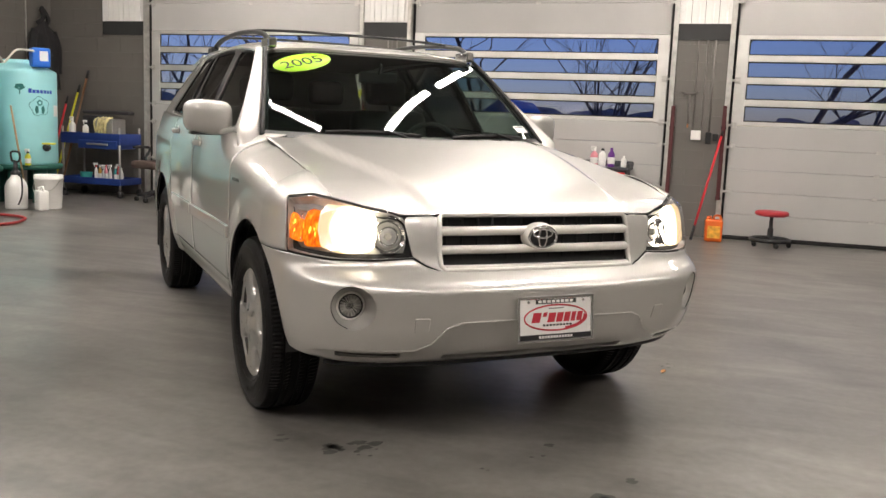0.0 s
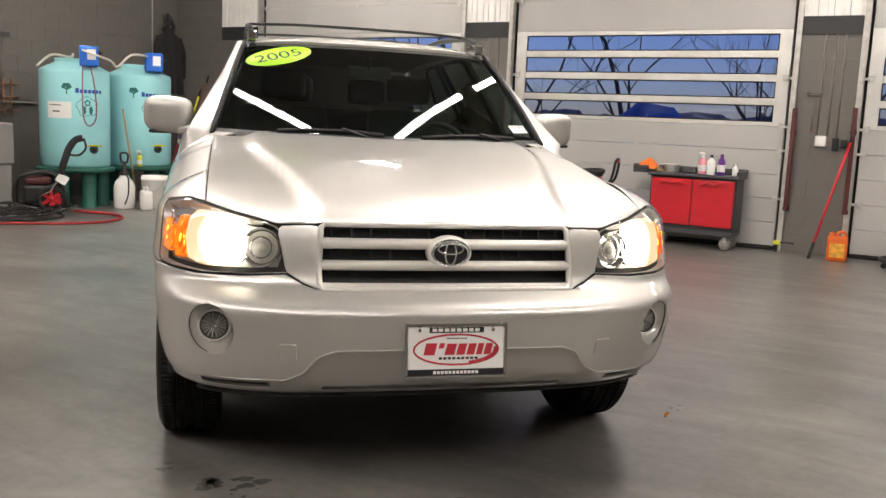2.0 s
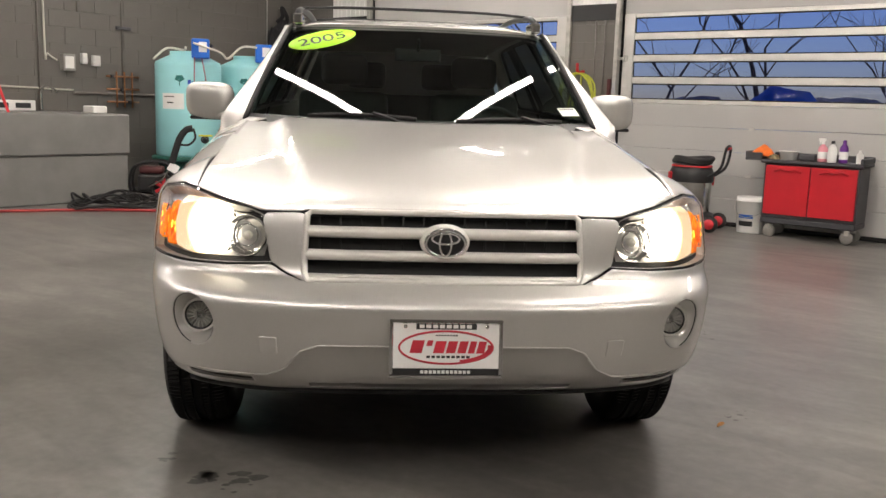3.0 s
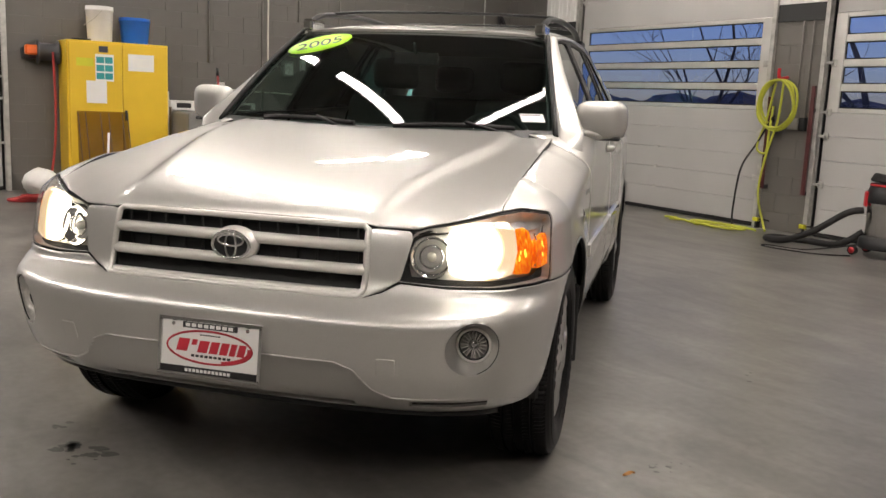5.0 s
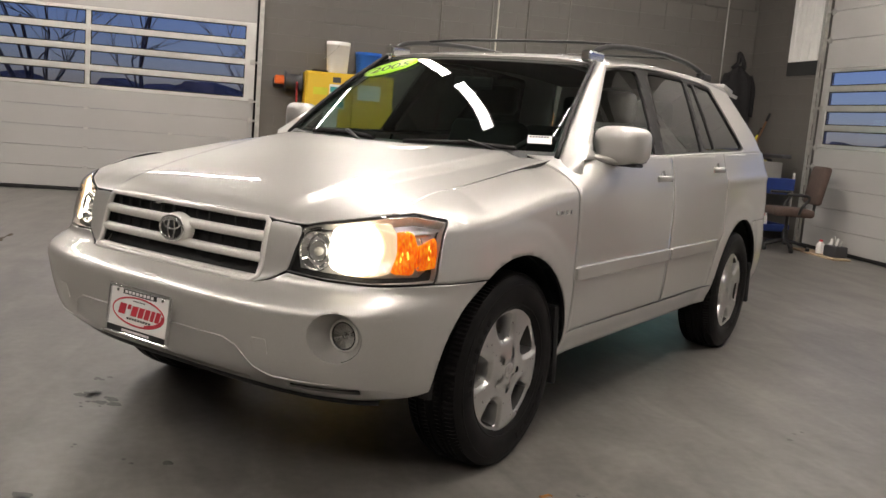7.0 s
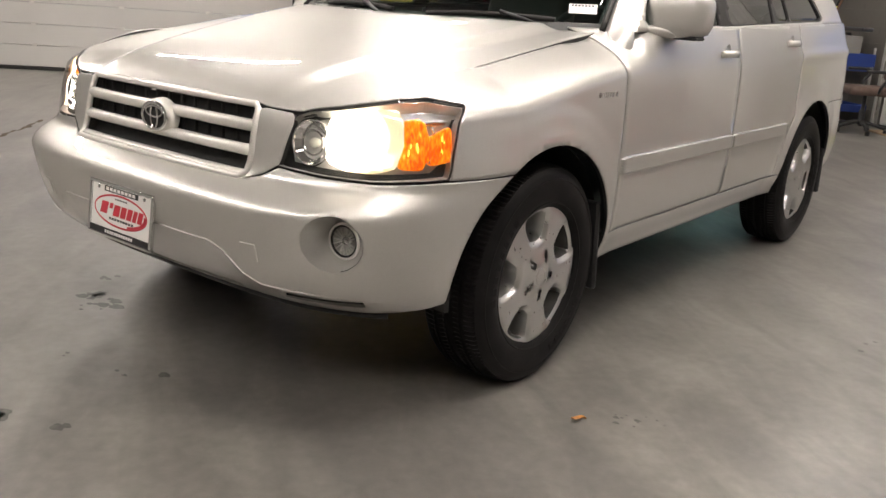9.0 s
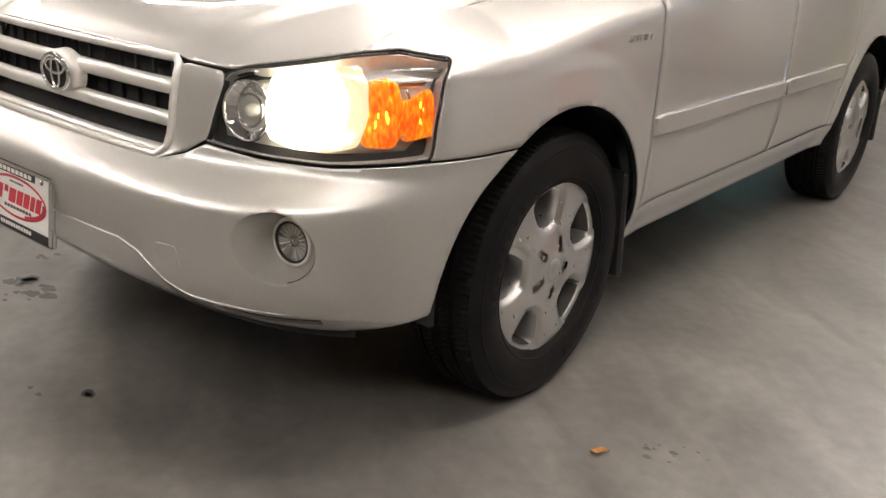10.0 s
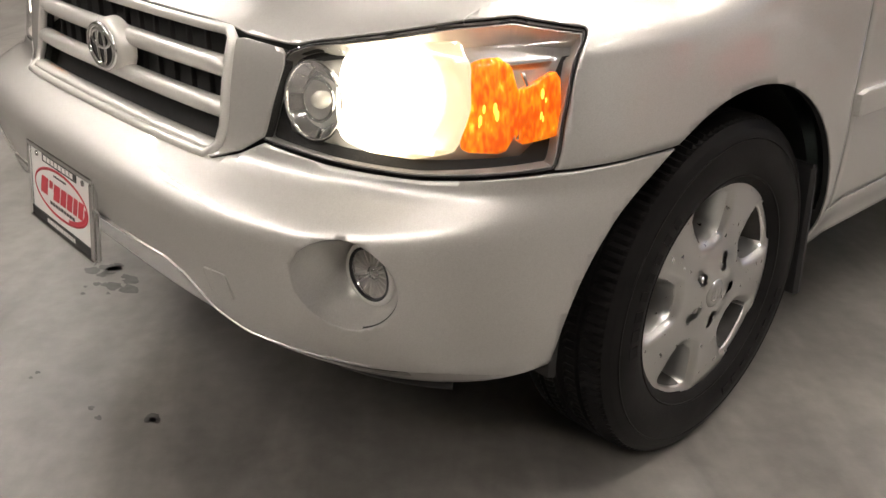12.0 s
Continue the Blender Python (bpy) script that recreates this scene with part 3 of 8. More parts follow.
def cut_panel(S, A, B, cuts, off=0.0, lip=0.014, mirror=False, out=None, dark=0):
    """A bmesh of the part of surface S(a, b), on the grid A x B, where all cuts are positive, with an edge turned inwards.
    cuts take arrays (a, b); out: a point towards which the front faces, as a direction function."""
    ga, gb = np.meshgrid(A, B, indexing="ij")
    vals = [np.asarray(c(ga, gb), float) for c in cuts]
    bm = bmesh.new()
    cache, info = {}, {}

    def vert(a, b):
        k = (round(a, 5), round(b, 5))
        if k not in cache:
            p = S(a, b)
            if off:
                p = p + normal_at(S, a, b) * (off * sign)
            if mirror:
                p = Vector((-p.x, p.y, p.z))
            cache[k] = bm.verts.new(p)
            info[cache[k]] = (a, b)
        return cache[k]

    mid = (float(A[len(A) // 2]), float(B[len(B) // 2]))
    pm, nm = S(*mid), normal_at(S, *mid)
    sign = 1 if nm.dot(out(pm)) > 0 else -1

    def cross(p, q, c):
        if p > q:
            p, q = q, p
        fp = float(c(*p))
        lo, hi = 0.0, 1.0
        for _ in range(9):
            m = (lo + hi) / 2
            x = (p[0] + (q[0] - p[0]) * m, p[1] + (q[1] - p[1]) * m)
            if (float(c(*x)) > 0) == (fp > 0):
                lo = m
            else:
                hi = m
        m = (lo + hi) / 2
        return (p[0] + (q[0] - p[0]) * m, p[1] + (q[1] - p[1]) * m)

    flip = (sign < 0) != mirror
    for i in range(len(A) - 1):
        for j in range(len(B) - 1):
            cor = [(i, j), (i + 1, j), (i + 1, j + 1), (i, j + 1)]
            poly = [(float(A[x]), float(B[y])) for x, y in cor]
            state = [[v[c] > 0 for c in cor] for v in vals]
            if any(not any(s) for s in state):
                continue
            for c, s in zip(cuts, state):
                if all(s) or not poly:
                    continue
                keep = [float(c(*p)) > 0 for p in poly]
                res = []
                for k in range(len(poly)):
                    p, q = poly[k], poly[(k + 1) % len(poly)]
                    if keep[k]:
                        res.append(p)
                    if keep[k] != keep[(k + 1) % len(poly)]:
                        res.append(cross(p, q, c))
                poly = res
            vs = []
            for p in poly:
                v = vert(*p)
                if v not in vs:
                    vs.append(v)
            if len(vs) > 2:
                try:
                    bm.faces.new(vs[::-1] if flip else vs).smooth = True
                except ValueError:
                    pass
    bmesh.ops.delete(bm, geom=[v for v in bm.verts if not v.link_faces], context="VERTS")
    if lip:
        twin = {}

        def deep(v):
            if v not in twin:
                n = normal_at(S, *info[v]) * sign
                if mirror:
                    n = Vector((-n.x, n.y, n.z))
                q = v.co - n * min(0.003, lip * 0.5)
                mid_v = bm.verts.new(q)
                twin[v] = (v, mid_v, mid_v, bm.verts.new(v.co - n * lip))
            return twin[v]
        for e in [e for e in bm.edges if len(e.link_faces) == 1]:
            f = e.link_faces[0]
            lo = next(L for L in f.loops if L.edge == e)
            v0, v1 = lo.vert, lo.link_loop_next.vert
            if v0 not in info or v1 not in info:
                continue
            (a0, a1, a2, a3), (b0, b1, b2, b3) = deep(v0), deep(v1)
            try:
                bm.faces.new((b0, a0, a1, b1))
                bm.faces.new((b2, a2, a3, b3)).material_index = dark
            except ValueError:
                pass
    return bm


def from_mid(p):
    return p - Vector((0, 1.4, 0.75))


def grid(a, b, step):
    return np.linspace(a, b, max(2, int(round(abs(b - a) / step)) + 1))


# ---- the car ----
car = thing("car", "champagne silver metallic sport utility car with lit headlamps on concrete", "car")
GAP = 0.0028
# second slot blackens the inward edges: painted shade for the panel gaps
PAINTED = [M_PAINT, M_SEAM]


def f_y(fn):
    """A cut on the y of the body side."""
    return lambda a, z: fn(np.asarray(a) - LEN_F + Y0, np.asarray(z))


def arch(hub, r):
    def f(a, z):
        y = np.where(np.abs(a) > LEN_F * 0.55, np.abs(a) - LEN_F + Y0, -5)
        d = np.hypot(y - hub, z - WHEEL_Z)
        # below the hub the opening runs straight down
        d = np.where(z < WHEEL_Z - 0.05, np.hypot(y - hub, 0.05), d)
        return d - r
    return f


# head lamp outline in (a, z)
LAMP = [(a_at(0.738, x=0.497), 0.738), (a_at(0.845, x=0.520), 0.845), (a_at(0.868, x=0.535), 0.868), (a_at(0.882, x=0.57), 0.882), (a_at(0.921, x=0.745), 0.921), (a_at(0.930, y=-0.500), 0.930), (a_at(0.917, y=-0.425), 0.917),
        (a_at(0.738, y=-0.492), 0.738), (a_at(0.728, x=0.76), 0.728), (a_at(0.731, x=0.62), 0.731)]
LAMP_SD = sd_poly(LAMP, 0.006)


def lamp_sd(a, z):
    return LAMP_SD(np.abs(a), z)


BT = [(0.0, 0.690), (a_of_x(0.36), 0.690), (a_of_x(0.41), 0.692), (a_of_x(0.45), 0.704), (a_of_x(0.497), 0.731), (a_of_x(0.62), 0.722), (a_of_x(0.76), 0.720), (LAMP[7][0], 0.729), (a_of_y(-0.239), 0.722), (a_of_y(0.3), 0.72)]


def bumper_top(a):
    return tab(np.abs(a), BT)


# front bumper with the slots in its foot
def slot(x0, z0, x1, z1, h):
    p = sd_poly([(a_of_x(x0), z0 - h), (a_of_x(x1), z1 - h), (a_of_x(x1), z1 + h * 0.6), (a_of_x(x0), z0 + h)], 0.002)
    return lambda a, z: p(np.abs(a), z)


SLOTS = [slot(0.0, 0.372, 0.40, 0.374, 0.006), slot(0.570, 0.390, 0.775, 0.388, 0.0095)]
SLOTS[0] = (lambda q: lambda a, z: q(np.asarray(a), z))(sd_poly([(-a_of_x(0.40), 0.366), (a_of_x(0.40), 0.366), (a_of_x(0.40), 0.379), (-a_of_x(0.40), 0.379)], 0.002))
fog_hole = lambda a, z: np.hypot(np.abs(a) - A_FOG - 0.002, np.asarray(z) - 0.566) - 0.078
A1 = a_of_y(-0.14)
ga = np.concatenate([grid(-A1, -1.05, 0.02), grid(-1.03, -0.62, 0.0078), grid(-0.60, -0.32, 0.0125), grid(-0.30, 0.30, 0.025), grid(0.32, 0.60, 0.0125), grid(0.62, 1.03, 0.0078), grid(1.05, A1, 0.02)])
foot = lambda a: tab(np.abs(a), [(0, 0.336), (0.45, 0.334), (0.75, 0.345), (1.0, 0.362), (A1, 0.40)])
GZ = np.concatenate([grid(0.32, 0.362, 0.01), grid(0.366, 0.402, 0.0036), grid(0.408, 0.534, 0.0063), grid(0.541, 0.60, 0.008), grid(0.61, 0.745, 0.0085)])
step_line = lambda a: tab(np.abs(a), STEP_LINE)
upper_skin, lower_skin = (lambda a, z: skin(a, z, 0.0)), (lambda a, z: skin(a, z, 1.0))
bm = cut_panel(upper_skin, ga, GZ, [lambda a, z: bumper_top(a) - GAP - z, lambda a, z: z - foot(a), lambda a, z: z - step_line(a) + 0.004, arch(HUB_F, 0.425), fog_hole], out=from_mid, lip=0.007, dark=1)
bumper = part("front_bumper", bm, PAINTED, car)
part("lower_step", cut_panel(lower_skin, ga, GZ, [lambda a, z: z - foot(a), lambda a, z: step_line(a) - z, arch(HUB_F, 0.425), SLOTS[0], SLOTS[1]], out=from_mid, lip=0.02), M_PAINT, bumper)
# dark backing, added so that slots and seams read as shade
bm = cut_panel(skin, grid(-A1 + 0.05, A1 - 0.05, 0.04), grid(0.35, 0.9, 0.04), [arch(HUB_F, 0.45), lambda a, z: z - foot(a) - 0.008, lambda a, z: fog_hole(a, z) - 0.01, lambda a, z: np.where((np.abs(a) < a_of_x(0.42)) & (z > 0.66), -1, 1), lambda a, z: lamp_sd(a, z) + 0.02], off=-0.03, lip=0, out=from_mid)
part("bumper_backing", bm, M_SEAM, car)
# slats in the outer slots
for s in (1, -1):
    pts = [lower_skin(a_of_x(x), 0.389) + Vector((0, 0.010, 0)) for x in np.linspace(0.572, 0.772, 9)]
    part("slot_slat", tube_bm([(s * p.x, p.y, p.z) for p in pts], 0.003, 6), M_SMOKE, bumper, "dark slat in the bumper slot")
# under-lip
bm = tube_bm([skin(a, 0.345) + Vector((0, 0.012, -0.008)) for a in grid(-a_of_x(0.80), a_of_x(0.80), 0.05)], 0.011, 8)
part("under_lip", bm, M_BLACKP, bumper, "black under-lip")
# tow cover: a shallow raised square with a joint round it
for s in (1, -1):
    c = a_of_x(0.500)
    sq = sd_poly([(c - 0.020, 0.492), (c + 0.020, 0.492), (c + 0.020, 0.532), (c - 0.020, 0.532)], 0.006)
    bm = cut_panel(upper_skin, grid(c - 0.04, c + 0.04, 0.004), grid(0.47, 0.555, 0.004), [lambda a, z: -sq(a, z)], off=0.0022, lip=0.006, mirror=s < 0, out=from_mid, dark=1)
    part("tow_cover", bm, PAINTED, bumper)

# hood
def hood_front(x):
    return tab(np.abs(x), HOOD_EDGE_Y)


bm = cut_panel(hood_skin, np.concatenate([grid(-0.76, 0.76, 0.02)]), np.concatenate([grid(-0.74, -0.5, 0.012), grid(-0.48, 0.56, 0.03)]),
               [lambda x, y: seam_x(y) - 0.0014 - np.abs(x), lambda x, y: y - hood_front(x) - 0.004, lambda x, y: 0.26 + 0.235 * (x / 0.74) ** 2 - y], out=lambda p: Vector((0, 0, 1)), lip=0.022, dark=1)
hood = part("hood", bm, PAINTED, car)
bm = cut_panel(hood_skin, grid(-0.76, 0.76, 0.04), grid(-0.70, 0.6, 0.04), [lambda x, y: 0.80 - np.abs(x), lambda x, y: y - hood_front(x) - 0.02], off=-0.03, lip=0, out=lambda p: Vector((0, 0, 1)))
part("hood_underside", bm, M_SEAM, hood)
# surround between grille and lamps
SUR = sd_poly([(a_of_x(0.395), 0.688), (a_of_x(0.45), 0.708), (a_of_x(0.493), 0.738), (a_of_x(0.523), 0.850), (a_of_x(0.520), 0.872), (a_of_x(0.43), 0.876), (a_of_x(0.405), 0.872)], 0.001)
for s in (1, -1):
    bm = cut_panel(skin, grid(a_of_x(0.38), a_of_x(0.545), 0.008), grid(0.68, 0.89, 0.008), [lambda a, z: -SUR(a, z)], lip=0.02, mirror=s < 0, out=from_mid, dark=1)
    part("grille_side", bm, PAINTED, car)

# fenders, doors, quarters, sills
DOOR_Y, BP_Y, REAR_Y = 0.445, 1.50, 2.36


def on_skin(fn):
    def f(a, z):
        a, z = np.broadcast_arrays(np.asarray(a, float), np.asarray(z, float))
        return np.array([fn(skin(p, q)) for p, q in zip(a.ravel(), z.ravel())]).reshape(a.shape)
    return f


def belt_z(a):
    return tab(np.asarray(a) - LEN_F + Y0, BELT)


def side_of(name, s, A, B, cuts, lip=0.016, material=None, label=""):
    return part(name, cut_panel(skin, A, B, cuts, lip=lip, mirror=s < 0, out=from_mid, dark=1), material or PAINTED, car, label)


DOORS = {}
for s in (1, -1):
    side_of("front_fender", s, np.concatenate([grid(a_of_x(0.70), LEN_F, 0.012), grid(LEN_F + 0.014, a_of_y(0.46), 0.014)]), np.concatenate([grid(0.40, 0.86, 0.02), grid(0.866, 1.13, 0.005)]),
            [lambda a, z: a_of_y(DOOR_Y) - GAP - a, lambda a, z: z - bumper_top(a) - np.where(a > a_of_y(0), -1, GAP), lambda a, z: lamp_sd(a, z) - GAP, arch(HUB_F, 0.425),
             lambda a, z: z - 0.405, on_skin(lambda p: abs(p.x) - seam_x(p.y) - 0.0014)])
    DOORS[s] = [side_of("front_door", s, grid(a_of_y(DOOR_Y), a_of_y(BP_Y), 0.035), grid(0.43, 1.16, 0.02),
                        [lambda a, z: a - a_of_y(DOOR_Y) - GAP, lambda a, z: a_of_y(BP_Y) - GAP - a, lambda a, z: z - 0.437, lambda a, z: belt_z(a) - z]),
                side_of("rear_door", s, grid(a_of_y(BP_Y), a_of_y(REAR_Y + 0.02), 0.03), grid(0.43, 1.19, 0.02),
                        [lambda a, z: a - a_of_y(BP_Y) - GAP, lambda a, z: a_of_y(REAR_Y) - GAP - a, lambda a, z: z - 0.437, lambda a, z: belt_z(a) - z, arch(HUB_R, 0.515)])]
    side_of("quarter_panel", s, np.concatenate([grid(a_of_y(2.1), A_REAR, 0.022), grid(A_REAR + 0.02, A_END, 0.03)]), grid(0.42, 1.21, 0.02),
            [lambda a, z: np.maximum(a - a_of_y(REAR_Y) - GAP, -(arch(HUB_R, 0.515)(a, z)) - GAP), arch(HUB_R, 0.432), lambda a, z: belt_z(a) - z,
             lambda a, z: np.where(a > a_of_y(2.95), z - 0.775, 1), lambda a, z: z - 0.437])
    side_of("rear_bumper", s, np.concatenate([grid(a_of_y(2.9), A_REAR, 0.025), grid(A_REAR + 0.02, A_END, 0.03)]), grid(0.34, 0.79, 0.02),
            [lambda a, z: 0.771 - z, arch(HUB_R, 0.432), lambda a, z: a - a_of_y(2.95) - GAP])
    side_of("sill", s, grid(a_of_y(0.40), a_of_y(2.36), 0.04), grid(0.31, 0.44, 0.012), [lambda a, z: 0.433 - z, lambda a, z: z - 0.335, arch(HUB_F, 0.425), arch(HUB_R, 0.432)], lip=0.03)
    # body-side moulding, one length on each door
    for d, (y0, y1) in zip(DOORS[s], ((DOOR_Y + 0.012, BP_Y - 0.006), (BP_Y + 0.006, 2.255))):
        q = sd_poly([(a_of_y(y0) + 0.004, 0.652), (a_of_y(y1) - 0.004, 0.652), (a_of_y(y1) - 0.004, 0.700), (a_of_y(y0) + 0.004, 0.700)], 0.004)
        bm = cut_panel(skin, grid(a_of_y(y0) - 0.01, a_of_y(y1) + 0.01, 0.04), np.array([0.640, 0.650, 0.656, 0.674, 0.686, 0.692, 0.698, 0.708]), [lambda a, z: -q(a, z)], off=0.012, lip=0.016, mirror=s < 0, out=from_mid)
        part("moulding", bm, M_PAINT, d)
        # door pull: cup and bar
        yh = 1.355 if d is DOORS[s][0] else 2.205
        zh = 1.045 if d is DOORS[s][0] else 1.088
        x = float(flank(yh, zh))
        bm = bmesh.new()
        add_lathe(bm, [(0.0, -0.012), (0.02, -0.010), (0.034, -0.002), (0.037, 0.0012)], 20, m=Matrix.Translation((s * (x + 0.001), yh - 0.012, zh)) @ Matrix.Rotation(s * math.pi / 2, 4, "Y") @ Matrix.Diagonal((1.1, 0.9, 1, 1)))
        part("handle_cup", bm, M_PAINT, d)
        bm = tube_bm([(s * (x + 0.004), yh - 0.075, zh), (s * (x + 0.026), yh - 0.052, zh + 0.003), (s * (x + 0.030), yh, zh + 0.004), (s * (x + 0.026), yh + 0.042, zh + 0.003), (s * (x + 0.004), yh + 0.062, zh)], 0.012, 10, flat=(0.010, 0.015))
        part("door_handle", bm, M_PAINT, d)
    # trim badge on the fender
    x = float(flank(0.3, 0.925))
    bm = bmesh.new()
    for k in range(7):
        add_box(bm, 0, 0.002, k * 0.019, k * 0.019 + (0.005 if k % 2 else 0.014), 0, 0.016, bevel=0.0006)
    part("badge", bm, M_CHROME, car, "chrome trim badge", m=Matrix.Translation((s * (x + 0.0005) - (0.002 if s < 0 else 0), 0.25, 0.917)))

# black inner shell, added behind the panels so that gaps read as shade
bm = cut_panel(skin, np.concatenate([grid(a_of_y(-0.35), A_END, 0.06)]), grid(0.42, 1.0, 0.05), [arch(HUB_F, 0.44), arch(HUB_R, 0.45)], off=-0.035, lip=0, out=from_mid)
part("dark_backing", bm, M_SEAM, car)
bm = cut_panel(skin, np.concatenate([grid(a_of_y(-0.35), A_END, 0.06)]), grid(0.42, 1.0, 0.05), [arch(HUB_F, 0.44), arch(HUB_R, 0.45)], off=-0.035, lip=0, mirror=True, out=from_mid)
part("dark_backing", bm, M_SEAM, car)
bm = box_bm(-0.64, 0.64, -0.40, 3.5, 0.265, 0.34, bevel=0.02)
# front tray added to block light from the floor under the bumper
add_box(bm, -0.50, 0.50, -0.60, -0.39, 0.30, 0.335, bevel=0.01)
part("underbody", bm, M_SEAM, car, "black underbody")
# wheel wells
for s in (1, -1):
    for hub, r in ((HUB_F, 0.432), (HUB_R, 0.44)):
        bm = bmesh.new()
        rows = []
        for k in range(37):
            th = -0.05 + (math.pi + 0.1) * k / 36
            c, q = math.cos(th), math.sin(th)
            rows.append([bm.verts.new((s * x, hub + rr * c, WHEEL_Z + rr * q)) for x, rr in ((0.45, 0.05), (0.45, r), (0.86, r), (0.868, r - 0.01))])
        for r0, r1 in zip(rows, rows[1:]):
            for i in range(3):
                bm.faces.new((r0[i], r0[i + 1], r1[i + 1], r1[i])).smooth = i == 1
        part("wheel_well", bm, M_SEAM, car, "black wheel well liner")
    # mud flap behind the front wheel, and one behind the rear wheel
    for y, z1 in ((0.425, 0.56), (HUB_R + 0.425, 0.50)):
        bm = bmesh.new()
        add_box(bm, 0.70, 0.897, -0.012, 0.012, 0.235, z1, bevel=0.008)
        bmesh.ops.transform(bm, matrix=Matrix.Translation((0, y, 0)) @ Matrix.Rotation(radians(6), 4, "X"), verts=bm.verts)
        if s < 0:
            bmesh.ops.scale(bm, vec=(-1, 1, 1), verts=bm.verts)
            bmesh.ops.reverse_faces(bm, faces=bm.faces)
        part("mud_flap", bm, M_BLACKP, car, "black mud flap")

# ---- glasshouse ----
def win(P, r=0.012):
    """A window outline in (y, z), turned into (y, t) of the side surface."""
    def t_of(y, z):
        zb, ze = tab(y, BELT) - 0.004, soft(y, ROOF_C) - 0.052
        return (z - zb) / (ze - zb) * 0.43
    q = sd_poly([(y, t_of(y, z)) for y, z in P], r)
    return lambda y, t: q(y, np.asarray(t) * 0.43)


OUTLINE = win([(0.68, 1.158), (0.825, 1.30), (1.06, 1.510), (1.14, 1.535), (1.60, 1.562), (2.2, 1.566), (2.62, 1.548), (2.86, 1.225), (2.80, 1.212), (1.4, 1.166)])
PANES = [("front_door_glass", win([(0.70, 1.163), (0.842, 1.30), (1.072, 1.50), (1.15, 1.523), (1.47, 1.540), (1.35, 1.172)]), M_GLASS),
         ("rear_door_glass", win([(1.49, 1.178), (1.63, 1.544), (2.14, 1.548), (2.03, 1.196)]), M_PRIVACY),
         ("fixed_glass", win([(2.10, 1.199), (2.21, 1.548), (2.29, 1.547), (2.27, 1.204)], 0.006), M_PRIVACY),
         ("quarter_glass", win([(2.31, 1.208), (2.33, 1.546), (2.60, 1.535), (2.83, 1.232), (2.79, 1.221)]), M_PRIVACY)]
pillar_front = lambda y, t: y - (0.555 + 0.60 * t)
gy, gt = grid(0.5, 3.42, 0.03), np.linspace(0, 1, 22)
rear_edge = lambda y, t: 3.29 - 0.36 * (t - 0.3) * (t > 0.3) - y
for s in (1, -1):
    mir = s < 0
    part("side_frame", cut_panel(side_skin, gy, gt, [pillar_front, rear_edge, lambda y, t: OUTLINE(y, t)], lip=0.02, mirror=mir, out=from_mid), M_PAINT, car)
    part("window_frame", cut_panel(side_skin, gy, gt, [lambda y, t: -OUTLINE(y, t)] + [(lambda q: lambda y, t: q(y, t))(p[1]) for p in PANES], off=-0.006, lip=0.016, mirror=mir, out=from_mid), M_BLACK, car, "black window frames")
    for nm, q, mt in PANES:
        g = part(nm, cut_panel(side_skin, gy, gt, [lambda y, t: 0.004 - q(y, t)], off=-0.012, lip=0.004, mirror=mir, out=from_mid), mt, car)
    # A-pillar
    bm = bmesh.new()
    rows = []
    for k in range(15):
        t = -0.17 + 1.19 * k / 14
        a = screen_skin(1.0, t) + Vector((0.0, 0.0, 0.0))
        tt = min(max(t, 0), 1)
        b = side_skin(0.555 + 0.60 * tt, tt) + Vector((0, 0, (t - tt) * 0.4))
        out = Vector((0.93, -0.33, 0.16)).normalized()
        rows.append([bm.verts.new((a.lerp(b, w) + out * (0.024 * (4 * w * (1 - w)) ** 0.75)) * 1.0) for w in np.linspace(0, 1, 9)])
        rows[-1].insert(0, bm.verts.new(a + Vector((-0.004, 0.02, -0.02))))
    for r0, r1 in zip(rows, rows[1:]):
        for i in range(len(r0) - 1):
            bm.faces.new((r0[i], r0[i + 1], r1[i + 1], r1[i])).smooth = True
    if mir:
        bmesh.ops.scale(bm, vec=(-1, 1, 1), verts=bm.verts)
        bmesh.ops.reverse_faces(bm, faces=bm.faces)
    pil = part("front_pillar", bm, M_PAINT, car)
    edge = [screen_skin(1.0, t) + Vector((0.004, -0.010, 0.006)) for t in np.linspace(0.0, 1.0, 16)]
    part("screen_seal", tube_bm([((-1 if mir else 1) * p.x, p.y, p.z) for p in edge], 0.011, 8), M_BLACK, pil, "black rubber screen seal")

# windscreen, its black edge, cowl
scr_in = lambda u, v: np.minimum(np.minimum(v - 0.0, 1.0 - v) * 0.8, (1 - np.abs(u)) * 0.68)
gu, gv = np.linspace(-1, 1, 41), np.linspace(0, 1, 22)
scr = part("windscreen", cut_panel(screen_skin, gu, gv, [lambda u, v: scr_in(u, v) - 0.001], off=0.0, lip=0.005, out=from_mid), M_GLASS, car, "tinted windscreen")
part("screen_edge", cut_panel(screen_skin, gu, gv, [lambda u, v: np.where(v > 0.5, 0.016, 0.02) - scr_in(u, v)], off=-0.006, lip=0, out=from_mid), M_BLACKP, scr, "black ceramic edge")
bm = bmesh.new()
rows = []
for u in np.linspace(-1.0, 1.0, 31):
    y = 0.26 + 0.235 * u * u
    p, q = Vector((0.74 * u, y - 0.05, float(hood_skin(0.74 * u, y).z) - 0.035)), screen_skin(u, 0.05) + Vector((0, -0.01, 0.004))
    rows.append([bm.verts.new(p), bm.verts.new(p.lerp(q, 0.5) + Vector((0, 0, -0.01))), bm.verts.new(q)])
